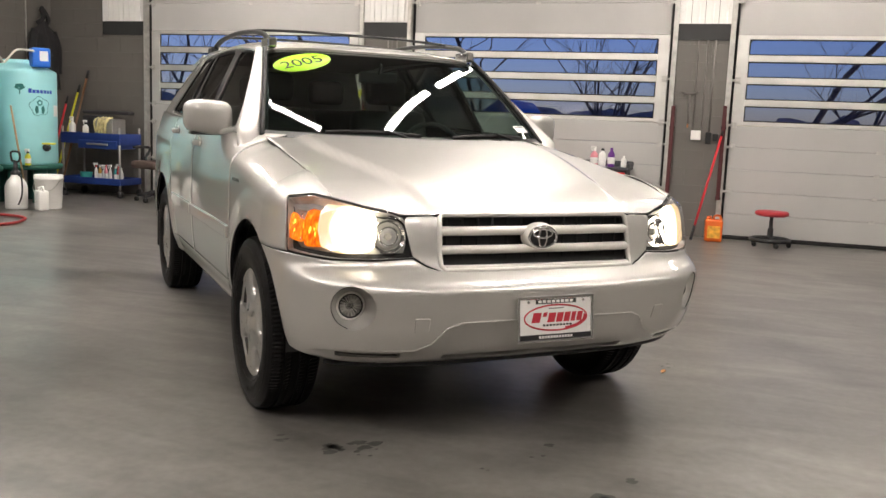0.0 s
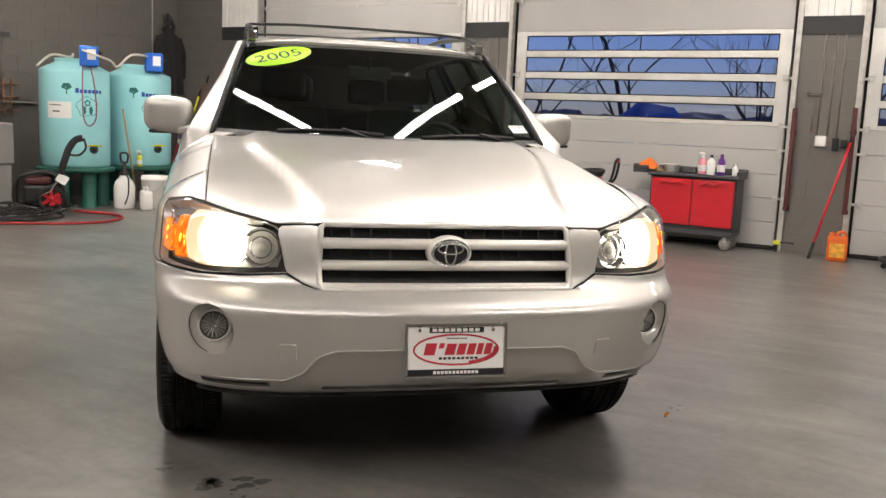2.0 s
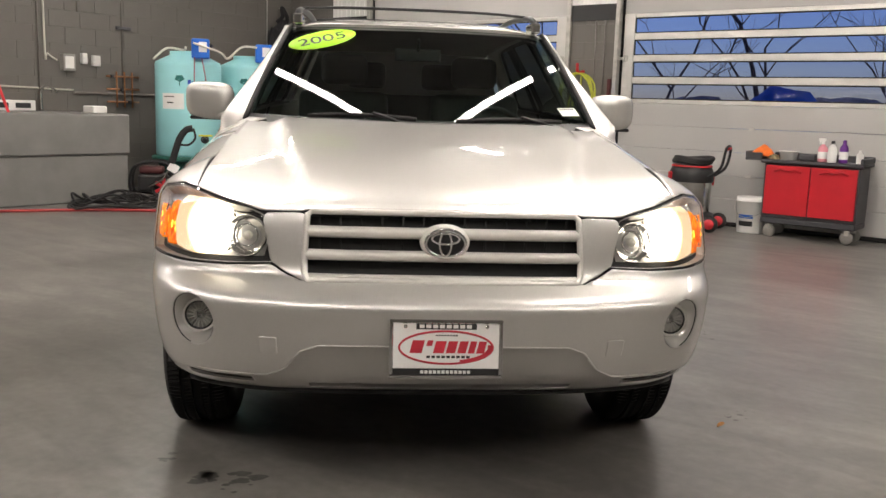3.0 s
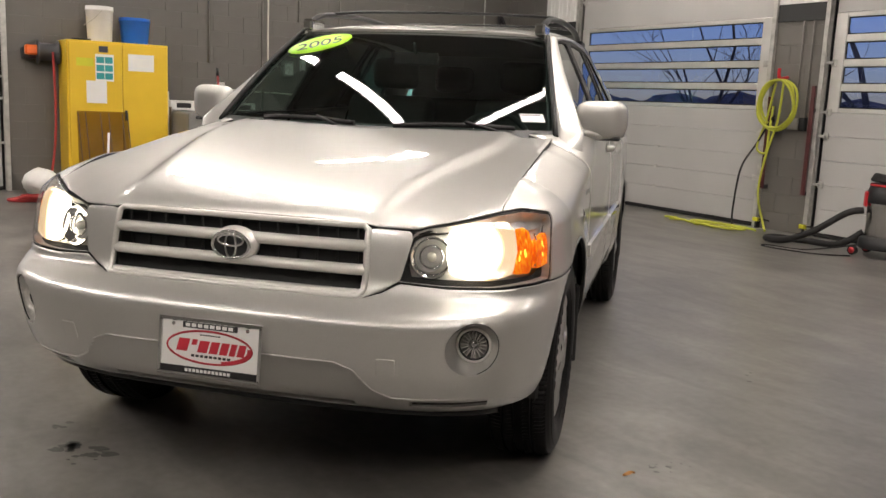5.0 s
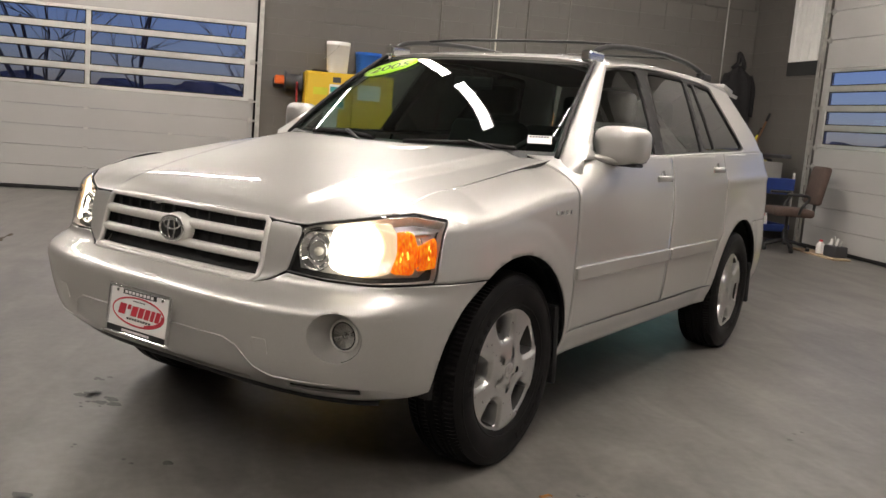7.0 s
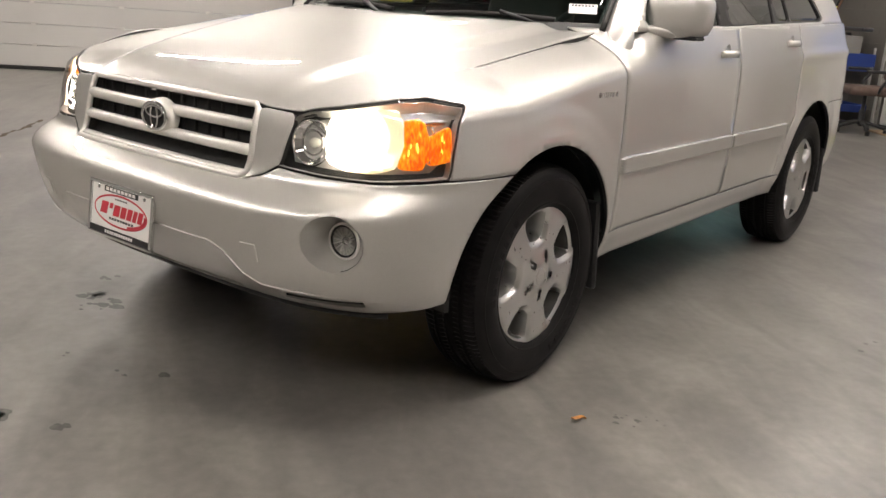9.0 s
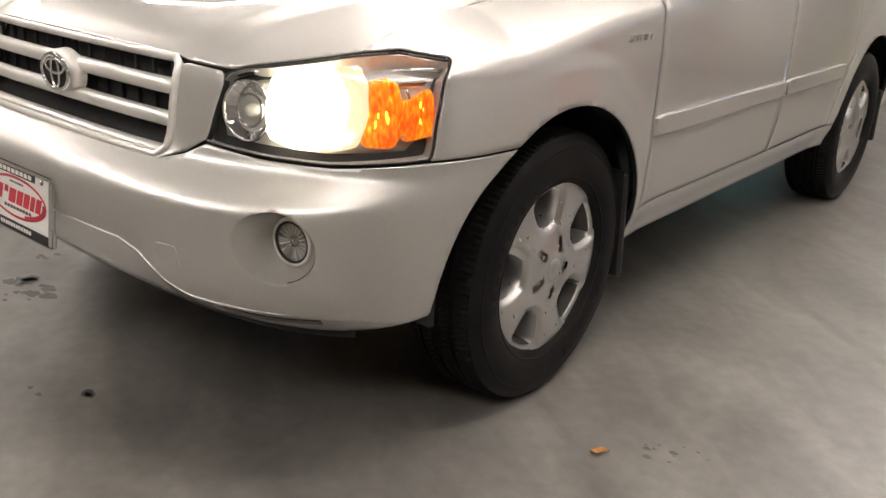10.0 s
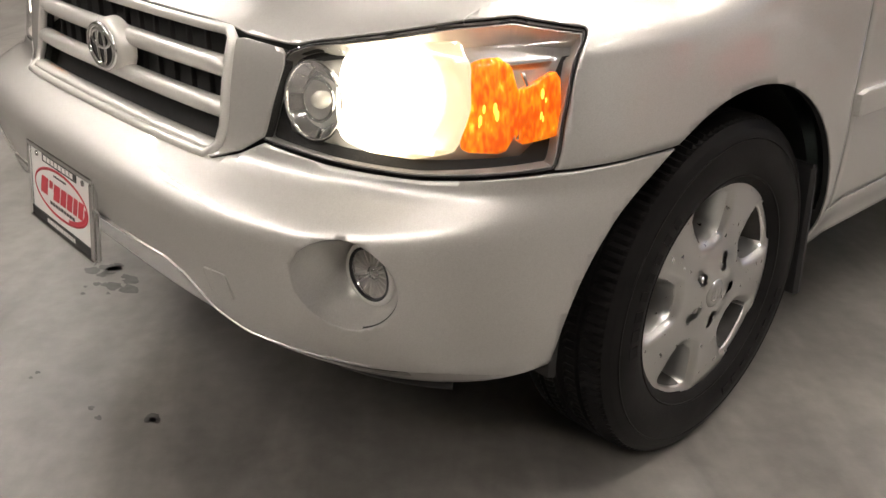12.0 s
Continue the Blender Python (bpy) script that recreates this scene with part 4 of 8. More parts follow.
for r0, r1 in zip(rows, rows[1:]):
    for i in range(2):
        bm.faces.new((r0[i], r1[i], r1[i + 1], r0[i + 1])).smooth = True
part("cowl", bm, M_BLACKP, car, "black cowl panel")

# roof
bm = cut_panel(roof_skin, grid(-0.64, 0.64, 0.032), grid(0.98, 3.36, 0.06), [lambda x, y: 0.632 * (1 - 0.028 * np.clip((y - 1.4) / 1.5, 0, 2) ** 2) - np.abs(x), lambda x, y: y - (1.012 + 0.085 * (x / 0.6) ** 2), lambda x, y: 3.34 - y], out=lambda p: Vector((0, 0, 1)), lip=0.02)
roof = part("roof", bm, M_PAINT, car)
# tailgate, simple behind the cabin
bm = bmesh.new()
rows = []
for k in range(13):
    z = 0.78 + (1.58 - 0.78) * k / 12
    yb = tab(z, [(0.78, 3.69), (1.0, 3.66), (1.2, 3.58), (1.58, 3.33)])
    w = tab(z, [(0.78, 0.80), (1.2, 0.74), (1.58, 0.57)])
    rows.append([bm.verts.new((w * q, yb - 0.06 * q * q - 0.20 * q ** 6, z)) for q in np.linspace(-1, 1, 21)])
for r0, r1 in zip(rows, rows[1:]):
    for i in range(20):
        bm.faces.new((r0[i + 1], r0[i], r1[i], r1[i + 1])).smooth = True
gate = part("tailgate", bm, M_PAINT, car)
bm = bmesh.new()
rows = []
for k in range(7):
    z = 1.22 + 0.27 * k / 6
    yb = tab(z, [(0.78, 3.69), (1.0, 3.66), (1.2, 3.58), (1.58, 3.33)]) + 0.006
    w = tab(z, [(0.78, 0.80), (1.2, 0.74), (1.58, 0.57)]) - 0.06
    rows.append([bm.verts.new((w * q, yb - 0.06 * q * q, z)) for q in np.linspace(-1, 1, 9)])
for r0, r1 in zip(rows, rows[1:]):
    for i in range(8):
        bm.faces.new((r0[i + 1], r0[i], r1[i], r1[i + 1])).smooth = True
part("rear_glass", bm, M_PRIVACY, gate)
# roof spoiler
bm = box_bm(-0.57, 0.57, -0.10, 0.10, -0.016, 0.016, bevel=0.013, segs=3)
bmesh.ops.transform(bm, matrix=Matrix.Translation((0, 3.24, 1.596)) @ Matrix.Rotation(radians(-8), 4, "X"), verts=bm.verts)
part("roof_spoiler", bm, M_PAINT, car, smooth=True)
# roof rails with feet, and cross bars
for s in (1, -1):
    pts = smooth_path([(s * 0.575, 1.10, 1.582), (s * 0.578, 1.20, 1.630), (s * 0.58, 1.45, 1.662), (s * 0.575, 1.9, 1.684), (s * 0.57, 2.35, 1.680), (s * 0.56, 2.62, 1.660), (s * 0.555, 2.76, 1.632)], 5)
    rail = part("roof_rail", tube_bm(pts, 0.016, 10, flat=(0.017, 0.014)), M_BLACKP, car, "black roof rail")
    for y, zz in ((1.14, 1.608), (2.72, 1.65)):
        z0 = float(roof_skin(0.57, y).z) - 0.004
        bm = bmesh.new()
        add_box(bm, s * 0.57 - 0.024, s * 0.57 + 0.024, y - 0.09, y + 0.07, z0, zz, bevel=0.011, segs=2)
        part("rail_foot", bm, M_CHROME if y < 2 else M_BLACKP, rail)
for y, z in ((1.42, 1.668), (2.30, 1.688)):
    part("cross_bar", tube_bm(smooth_path([(-0.575, y, z), (-0.3, y, z + 0.012), (0.3, y, z + 0.012), (0.575, y, z)], 6), 0.012, 8, flat=(0.02, 0.008)), M_BLACKP, car, "black cross bar")


# ---- wheels ----
def wheel_meshes():
    """Tyre, rim, cap and hub in the wheel's own frame: axle along x, outer side at +x."""
    # tyre: ribs and grooves round the tread, notches in the ribs
    prof = [(0.222, 0.088), (0.236, 0.101), (0.262, 0.110), (0.292, 0.113), (0.318, 0.109), (0.336, 0.103), (0.350, 0.094)]
    tread = [(0.3565, 0.086, 1), (0.3595, 0.074, 1), (0.3605, 0.060, 1), (0.3605, 0.053, 0), (0.352, 0.0515, 0), (0.352, 0.0435, 0), (0.361, 0.042, 0), (0.361, 0.020, 2), (0.361, 0.0145, 0), (0.352, 0.013, 0), (0.352, 0.005, 0)]
    ring = [(r, x, 0) for r, x in prof] + tread
    ring = ring + [(r, -x, k) for r, x, k in ring[::-1]]
    n = 260
    bm = bmesh.new()
    cols = []
    for j in range(n):
        th = 2 * math.pi * j / n
        col = []
        for r, x, k in ring:
            if k and j % 2 == 0:
                r -= 0.006 if k == 1 else 0.005
            col.append(bm.verts.new((x, r * math.cos(th), r * math.sin(th))))
        cols.append(col)
    for j in range(n):
        a, b = cols[j], cols[(j + 1) % n]
        for i in range(len(ring) - 1):
            f = bm.faces.new((a[i], a[i + 1], b[i + 1], b[i]))
            f.smooth = i < 5 or i > len(ring) - 7
    # raised sidewall marks and rings
    for r0, w in ((0.318, 0.0022), (0.244, 0.0025)):
        add_tube(bm, [(float(np.interp(r0, [p[0] for p in prof], [p[1] for p in prof])) - 0.0005, r0 * math.cos(t), r0 * math.sin(t)) for t in np.linspace(0, 2 * math.pi, 72, endpoint=False)], w, 5, closed=True)
    rnd = random.Random(4)
    for base in (0.55, 3.3):
        for k in range(8):
            th, ww = base + k * 0.13, 0.05 + 0.035 * rnd.random()
            for q in range(3):
                t = th + ww * q / 3
                add_box(bm, -0.0012, 0.0012, -0.004, 0.004, -0.011, 0.011, m=Matrix.Rotation(t, 4, "X") @ Matrix.Translation((0.1128, 0, 0.281)))
    tyre = bm
    # rim face with five openings and five bolt holes
    def face(u, v):
        r = math.hypot(u, v)
        x = 0.094 + 0.010 * sstep(0.09, 0.03, r) - 0.005 * sstep(0.205, 0.219, r)
        x -= 0.012 * sstep(0.016, 0.0, min(float(h(u, v)) for h in holes)) if holes else 0
        return Vector((x, u, v))
    holes, pockets = [], []   # filled below, before the face is first used
    for k in range(5):
        th = math.pi / 2 + 2 * math.pi * k / 5
        c, q = math.cos(th), math.sin(th)
        P = [(0.124, -0.026), (0.150, -0.040), (0.184, -0.050), (0.193, -0.034), (0.196, 0.0), (0.193, 0.034), (0.184, 0.050), (0.150, 0.040), (0.124, 0.026), (0.118, 0.0)]
        holes.append(sd_poly([(c * r - q * t, q * r + c * t) for r, t in P], 0.006))
        pockets.append([(c * p.x - q * p.y, q * p.x + c * p.y) for p in smooth_path([(0.157 + (r - 0.157) * 1.14, t * 1.12, 0) for r, t in P], 4, closed=True)])
    bolts = [(0.056 * math.cos(math.pi * 0.3 + 2 * math.pi * k / 5), 0.056 * math.sin(math.pi * 0.3 + 2 * math.pi * k / 5)) for k in range(5)]
    cuts = [lambda u, v: 0.2195 - np.hypot(u, v)] + [(lambda h: lambda u, v: h(u, v))(h) for h in holes] + [(lambda c: lambda u, v: np.minimum(np.hypot(np.asarray(u) - c[0], np.asarray(v) - c[1]) - 0.0125, np.hypot(np.asarray(u) - 1.30 * c[0], np.asarray(v) - 1.30 * c[1]) - 0.0105))(c) for c in bolts]
    gr = np.concatenate([grid(-0.221, -0.090, 0.009), grid(-0.084, 0.084, 0.0046), grid(0.090, 0.221, 0.009)])
    whole = lambda u, v: min(float(c(u, v)) for c in cuts) if isinstance(u, float) else np.min([np.asarray(c(u, v), float) for c in cuts], axis=0)
    rim = cut_panel(face, gr, gr, [whole], lip=0, out=lambda p: Vector((1, 0, 0)))
    bmesh.ops.remove_doubles(rim, verts=rim.verts, dist=0.0010)
    # floor of the bolt pockets
    add_lathe(rim, [(0.0, 0.090), (0.060, 0.090), (0.092, 0.083)], 32, m=Matrix.Rotation(math.pi / 2, 4, "Y"))
    # pocket walls that narrow towards the barrel
    for k, P in enumerate(pockets):
        th = math.pi / 2 + 2 * math.pi * k / 5
        cy, cz = 0.166 * math.cos(th), 0.166 * math.sin(th)
        rows = []
        for q, dx in ((1.0, 0.084), (0.97, 0.079), (0.91, 0.066), (0.84, 0.048), (0.80, 0.022)):
            rows.append([rim.verts.new((dx, cy + (y - cy) * q, cz + (z - cz) * q)) for y, z in P])
        for r0, r1 in zip(rows, rows[1:]):
            for i in range(len(P)):
                j = (i + 1) % len(P)
                rim.faces.new((r0[i], r0[j], r1[j], r1[i])).smooth = True
    add_lathe(rim, [(0.219, 0.090), (0.2225, 0.0955), (0.2275, 0.094), (0.229, 0.087), (0.224, 0.080)], 64, m=Matrix.Rotation(math.pi / 2, 4, "Y"))
    barrel = bmesh.new()
    add_lathe(barrel, [(0.212, 0.080), (0.206, 0.06), (0.195, 0.0), (0.20, -0.09), (0.222, -0.10)], 48, m=Matrix.Rotation(math.pi / 2, 4, "Y"))
    hub = bmesh.new()
    add_lathe(hub, [(0.0, 0.045), (0.07, 0.045), (0.078, 0.03), (0.08, -0.02), (0.148, -0.03), (0.150, -0.05), (0.0, -0.06)], 40, m=Matrix.Rotation(math.pi / 2, 4, "Y"))
    cap = bmesh.new()
    add_lathe(cap, [(0.0, 0.1085), (0.020, 0.108), (0.0285, 0.1055), (0.030, 0.1035)], 28, m=Matrix.Rotation(math.pi / 2, 4, "Y"))
    for rr in (0.016,):
        add_tube(cap, [(0.1078, 1.15 * rr * math.cos(t), 0.8 * rr * math.sin(t)) for t in np.linspace(0, 2 * math.pi, 24, endpoint=False)], 0.0014, 5, closed=True)
        add_tube(cap, [(0.1078, 0.4 * rr * math.cos(t), 0.8 * rr * math.sin(t)) for t in np.linspace(0, 2 * math.pi, 18, endpoint=False)], 0.0012, 5, closed=True)
    nuts = []
    for y, z in bolts:
        nuts.append(lathe_bm([(0.0, 0.098), (0.006, 0.0975), (0.0085, 0.094), (0.0085, 0.085)], 6, m=Matrix.Translation((0, y, z)) @ Matrix.Rotation(math.pi / 2, 4, "Y")))
    return tyre, rim, barrel, hub, cap, nuts


_t, _r, _b, _h, _c, _n = wheel_meshes()
hub0 = part("wheel", _h, M_DARKMETAL, car, "brake disc and hub of the wheel")
tyre0 = part("tyre", _t, M_TYRE, hub0, "black tyre with ribbed tread")
rim0 = part("rim", _r, M_RIM, hub0, "silver five-opening alloy rim", m=Matrix.Diagonal((1, 1.06, 1.06, 1)))
part("rim_barrel", _b, M_DARKMETAL, hub0)
part("centre_cap", _c, M_RIM, hub0)
for _k in _n:
    part("wheel_nut", _k, M_RIM, hub0)
# the front wheels are all but straight
TYRE = Matrix.Diagonal((1, 0.995, 0.995, 1))
HUB_Z, STEER = 0.356, 0.5
hub0.matrix_basis = pose(0.782, HUB_F + 0.036, HUB_Z, 0, 0, STEER) @ pose(0, 0, 0, 10) @ TYRE
copy_thing(hub0, pose(-0.806, HUB_F + 0.02, HUB_Z, 0, 0, 180 + STEER) @ pose(0, 0, 0, -8) @ TYRE)
copy_thing(hub0, pose(0.786, HUB_R, HUB_Z, 45) @ TYRE)
copy_thing(hub0, pose(-0.786, HUB_R, HUB_Z, 0, 0, 180) @ pose(0, 0, 0, 10) @ TYRE)

# ---- head lamps ----
M_BEZEL = surface("smoked_silver_bezel", (0.55, 0.54, 0.52), 0.33, metal=0.6, var=0.2, scale=20)
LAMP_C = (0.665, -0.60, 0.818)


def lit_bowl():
    """A reflector with the bulb's light painted as emission: hottest round LAMP_C, warmer and weaker towards its edge.
    """
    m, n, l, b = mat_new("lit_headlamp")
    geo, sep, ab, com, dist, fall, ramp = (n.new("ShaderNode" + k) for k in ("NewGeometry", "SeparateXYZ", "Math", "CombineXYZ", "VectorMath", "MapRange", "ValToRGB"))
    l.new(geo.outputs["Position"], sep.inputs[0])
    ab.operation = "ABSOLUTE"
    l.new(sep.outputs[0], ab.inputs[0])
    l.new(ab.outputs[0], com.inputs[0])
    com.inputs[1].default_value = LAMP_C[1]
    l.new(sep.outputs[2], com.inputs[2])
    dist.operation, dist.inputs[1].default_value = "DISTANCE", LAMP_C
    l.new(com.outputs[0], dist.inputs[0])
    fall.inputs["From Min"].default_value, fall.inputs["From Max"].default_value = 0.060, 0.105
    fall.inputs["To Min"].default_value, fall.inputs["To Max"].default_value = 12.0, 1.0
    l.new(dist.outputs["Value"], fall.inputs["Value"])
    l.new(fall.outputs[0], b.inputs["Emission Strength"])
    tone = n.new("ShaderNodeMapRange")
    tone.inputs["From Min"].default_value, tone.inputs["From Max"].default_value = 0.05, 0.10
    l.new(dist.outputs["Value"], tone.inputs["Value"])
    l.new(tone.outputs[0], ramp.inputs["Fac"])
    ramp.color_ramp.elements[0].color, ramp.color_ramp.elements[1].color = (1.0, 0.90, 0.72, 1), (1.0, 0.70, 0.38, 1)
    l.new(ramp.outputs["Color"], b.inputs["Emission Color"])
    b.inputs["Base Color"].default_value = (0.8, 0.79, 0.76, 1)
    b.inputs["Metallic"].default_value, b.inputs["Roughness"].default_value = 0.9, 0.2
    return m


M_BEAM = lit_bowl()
M_BULB = surface("unlit_bulb", (0.7, 0.68, 0.6), 0.15, var=0.1)


def amber_glass():
    m, n, l, b = mat_new("lit_amber_lens")
    co, mp, v, w = n.new("ShaderNodeTexCoord"), n.new("ShaderNodeMapping"), n.new("ShaderNodeTexNoise"), n.new("ShaderNodeTexNoise")
    mp.inputs["Scale"].default_value = (150, 150, 55)
    v.inputs["Scale"].default_value, w.inputs["Scale"].default_value = 1.0, 24.0
    l.new(co.outputs["Object"], mp.inputs["Vector"])
    l.new(mp.outputs[0], v.inputs["Vector"])
    l.new(co.outputs["Object"], w.inputs["Vector"])
    mix = n.new("ShaderNodeMix")
    mix.inputs["Factor"].default_value = 0.5
    l.new(v.outputs["Fac"], mix.inputs["A"])
    l.new(w.outputs["Fac"], mix.inputs["B"])
    ramp = n.new("ShaderNodeValToRGB")
    ramp.color_ramp.elements[0].position, ramp.color_ramp.elements[0].color = 0.40, (0.60, 0.085, 0.004, 1)
    ramp.color_ramp.elements[1].position, ramp.color_ramp.elements[1].color = 0.56, (0.90, 0.24, 0.008, 1)
    # yellow stop: streaks of the bulb's light painted into colour and glow
    hot = ramp.color_ramp.elements.new(0.66)
    hot.color = (1.0, 0.60, 0.06, 1)
    l.new(mix.outputs["Result"], ramp.inputs["Fac"])
    l.new(ramp.outputs["Color"], b.inputs["Base Color"])
    l.new(ramp.outputs["Color"], b.inputs["Emission Color"])
    b.inputs["Emission Strength"].default_value = 0.8
    b.inputs["Roughness"].default_value = 0.12
    bp = n.new("ShaderNodeBump")
    bp.inputs["Strength"].default_value, bp.inputs["Distance"].default_value = 0.5, 0.003
    l.new(v.outputs["Fac"], bp.inputs["Height"])
    l.new(bp.outputs["Normal"], b.inputs["Normal"])
    return m


M_AMBER = amber_glass()
M_AMBERHOT = glowing("amber_speck", (1.0, 0.50, 0.05), 2.6)
LA, LB = LAMP[0][0], LAMP[6][0]
lamp_a = lambda f: LA + (LB - LA) * f
gla, glz = grid(LA - 0.03, LB + 0.08, 0.012), grid(0.715, 0.945, 0.012)
def bowl(a, z):
    r = ((a - lamp_a(0.46)) / 0.105) ** 2 + ((z - 0.818) / 0.085) ** 2
    return skin(a, z) + Vector((0, 0.016 + 0.022 * max(0.0, 1 - r), 0))


for s in (1, -1):
    mir = s < 0
    lens = part("headlamp", cut_panel(skin, gla, glz, [lambda a, z: -lamp_sd(a, z) - 0.0006], off=-0.001, lip=0.006, mirror=mir, out=from_mid), M_LENS, car, "clear headlamp lens, lamp lit")
    lens.visible_shadow = False
    part("lamp_gasket", cut_panel(skin, gla, glz, [lambda a, z: -lamp_sd(a, z) - 0.0003, lambda a, z: lamp_sd(a, z) + 0.0022], off=-0.003, lip=0.004, mirror=mir, out=from_mid), M_BLACKP, lens, "black lamp gasket")
    part("bezel_wall", cut_panel(skin, gla, glz, [lambda a, z: -lamp_sd(a, z) - 0.0022, lambda a, z: lamp_sd(a, z) + 0.004], off=-0.006, lip=0.036, mirror=mir, out=from_mid), M_BEZEL, lens, "smoked silver bezel wall")
    q = sd_poly([(lamp_a(0.31), 0.775), (lamp_a(0.295), 0.82), (lamp_a(0.305), 0.862), (lamp_a(0.36), 0.874), (lamp_a(0.58), 0.884), (lamp_a(0.615), 0.868), (lamp_a(0.625), 0.82), (lamp_a(0.60), 0.776), (lamp_a(0.50), 0.764), (lamp_a(0.38), 0.766)], 0.022)
    part("lamp_bezel", cut_panel(skin, gla, glz, [lambda a, z: -lamp_sd(a, z) + 0.002, lambda a, z: q(a, z) + 0.004], off=-0.04, lip=0, mirror=mir, out=from_mid), M_BEZEL, lens, "smoked silver inner bezel")
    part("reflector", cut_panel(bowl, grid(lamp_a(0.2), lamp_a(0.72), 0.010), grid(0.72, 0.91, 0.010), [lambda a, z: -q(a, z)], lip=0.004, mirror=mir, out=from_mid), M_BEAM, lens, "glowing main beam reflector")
    # inner round reflector with its bulb
    p, nn = skin(lamp_a(0.175), 0.805), normal_at(skin, lamp_a(0.175), 0.805)
    if nn.y > 0:
        nn = -nn
    nn = (nn + Vector((0.1, -1, 0))).normalized()
    p = p - nn * 0.03
    if mir:
        p, nn = Vector((-p.x, p.y, p.z)), Vector((-nn.x, nn.y, nn.z))
    M = Matrix.Translation(p) @ nn.to_track_quat("Z", "Y").to_matrix().to_4x4()
    part("inner_reflector", lathe_bm([(0.060, 0.018), (0.063, 0.013), (0.057, 0.008), (0.045, -0.006), (0.028, -0.016), (0.0, -0.020)], 32, m=M), M_CHROME, lens, "chrome inner reflector")
    part("bulb", lathe_bm([(0.0, 0.012), (0.010, 0.010), (0.014, 0.0), (0.012, -0.016)], 16, m=M), M_BULB, lens)
    part("reflector_ring", tube_bm([M @ Vector((0.032 * math.cos(t), 0.032 * math.sin(t), 0.004)) for t in np.linspace(0, 2 * math.pi, 28, endpoint=False)], 0.003, 6, closed=True), M_CHROME, lens)
    q2 = sd_poly([(lamp_a(0.685), 0.768), (lamp_a(0.672), 0.83), (lamp_a(0.69), 0.890), (lamp_a(0.74), 0.893), (lamp_a(0.79), 0.872), (lamp_a(0.822), 0.835), (lamp_a(0.825), 0.795), (lamp_a(0.79), 0.766)], 0.010)
    part("turn_signal", cut_panel(skin, gla, glz, [lambda a, z: -q2(a, z)], off=-0.022, lip=0.02, mirror=mir, out=from_mid), M_AMBER, lens, "lit amber turn signal")
    q3 = sd_poly([(lamp_a(0.85), 0.775), (lamp_a(0.845), 0.845), (lamp_a(0.955), 0.868), (lamp_a(0.975), 0.785)], 0.004)
    part("side_marker", cut_panel(skin, gla, glz, [lambda a, z: -q3(a, z)], off=-0.012, lip=0.02, mirror=mir, out=from_mid), M_AMBER, lens, "lit amber side marker")
    # glowing beads added as bright specks in the lit amber lenses
    rnd = random.Random(5)
    for f, z, wide, tall in ((0.745, 0.818, 0.016, 0.020), (0.910, 0.812, 0.008, 0.022)):
        for k in range(5):
            a, zz = lamp_a(f) + rnd.gauss(0, wide * 0.6), z + rnd.gauss(0, tall * 0.6)
            nv = normal_at(skin, a, zz)
            v = skin(a, zz) - nv * ((0.021 if f < 0.8 else 0.011) * (1 if nv.dot(from_mid(skin(a, zz))) > 0 else -1))
            r = rnd.uniform(0.001, 0.003)
            part("amber_speck", lathe_bm([(0.0, -3.2 * r), (r * 0.8, -2 * r), (r, 0.0), (r * 0.8, 2 * r), (0.0, 3.2 * r)], 10, m=Matrix.Translation((s * v.x, v.y, v.z))), M_AMBERHOT, lens, "glowing bead added as a bright speck in the amber lens")
    # chrome edge between the chambers
    for f in (0.838,):
        pts = []
        for z in np.linspace(0.778, 0.872, 9):
            a = lamp_a(f + 0.035 * math.sin((z - 0.778) / 0.094 * math.pi) * (1 if f > 0.8 else -0.6))
            v = skin(a, z) - normal_at(skin, a, z) * (0.016 if normal_at(skin, a, z).y < 0 else -0.016)
            pts.append((s * v.x, v.y, v.z))
        part("chamber_edge", tube_bm(pts, 0.003, 6), M_CHROME, lens)

# ---- grille ----
grille = part("grille", cut_panel(skin, grid(-a_of_x(0.41), a_of_x(0.41), 0.03), grid(0.685, 0.89, 0.02), [lambda a, z: a * 0 + 1], off=-0.042, lip=0, out=from_mid), M_SEAM, car, "black grille insert")


def along(z, x0, x1, d, n=25):
    return [skin(a_of_x(x), z) + Vector((0, d, 0)) for x in np.linspace(x0, x1, n)]


for z, h in ((0.824, 0.0175), (0.758, 0.0165), (0.697, 0.010)):
    part("grille_bar", tube_bm(along(z, -0.395, 0.395, 0.010), 0.01, 12, flat=(0.019, h)), M_SILVER, grille, "silver grille bar")
rim_pts = along(0.882, -0.385, 0.385, 0.0, 21) + [skin(a_of_x(0.398), z) for z in np.linspace(0.872, 0.705, 7)] + along(0.690, 0.388, -0.388, 0.0, 21) + [skin(a_of_x(-0.398), z) for z in np.linspace(0.705, 0.872, 7)]
part("grille_rim", tube_bm(rim_pts, 0.0095, 8, closed=True), M_SILVER, grille, "silver grille rim")
for i, x in enumerate(np.linspace(-0.36, 0.36, 13)):
    p = skin(a_of_x(x), 0.785)
    part("grille_fin", box_bm(p.x - 0.003, p.x + 0.003, p.y + 0.030, p.y + 0.04, 0.70, 0.872, bevel=0.001), M_SEAM, grille)
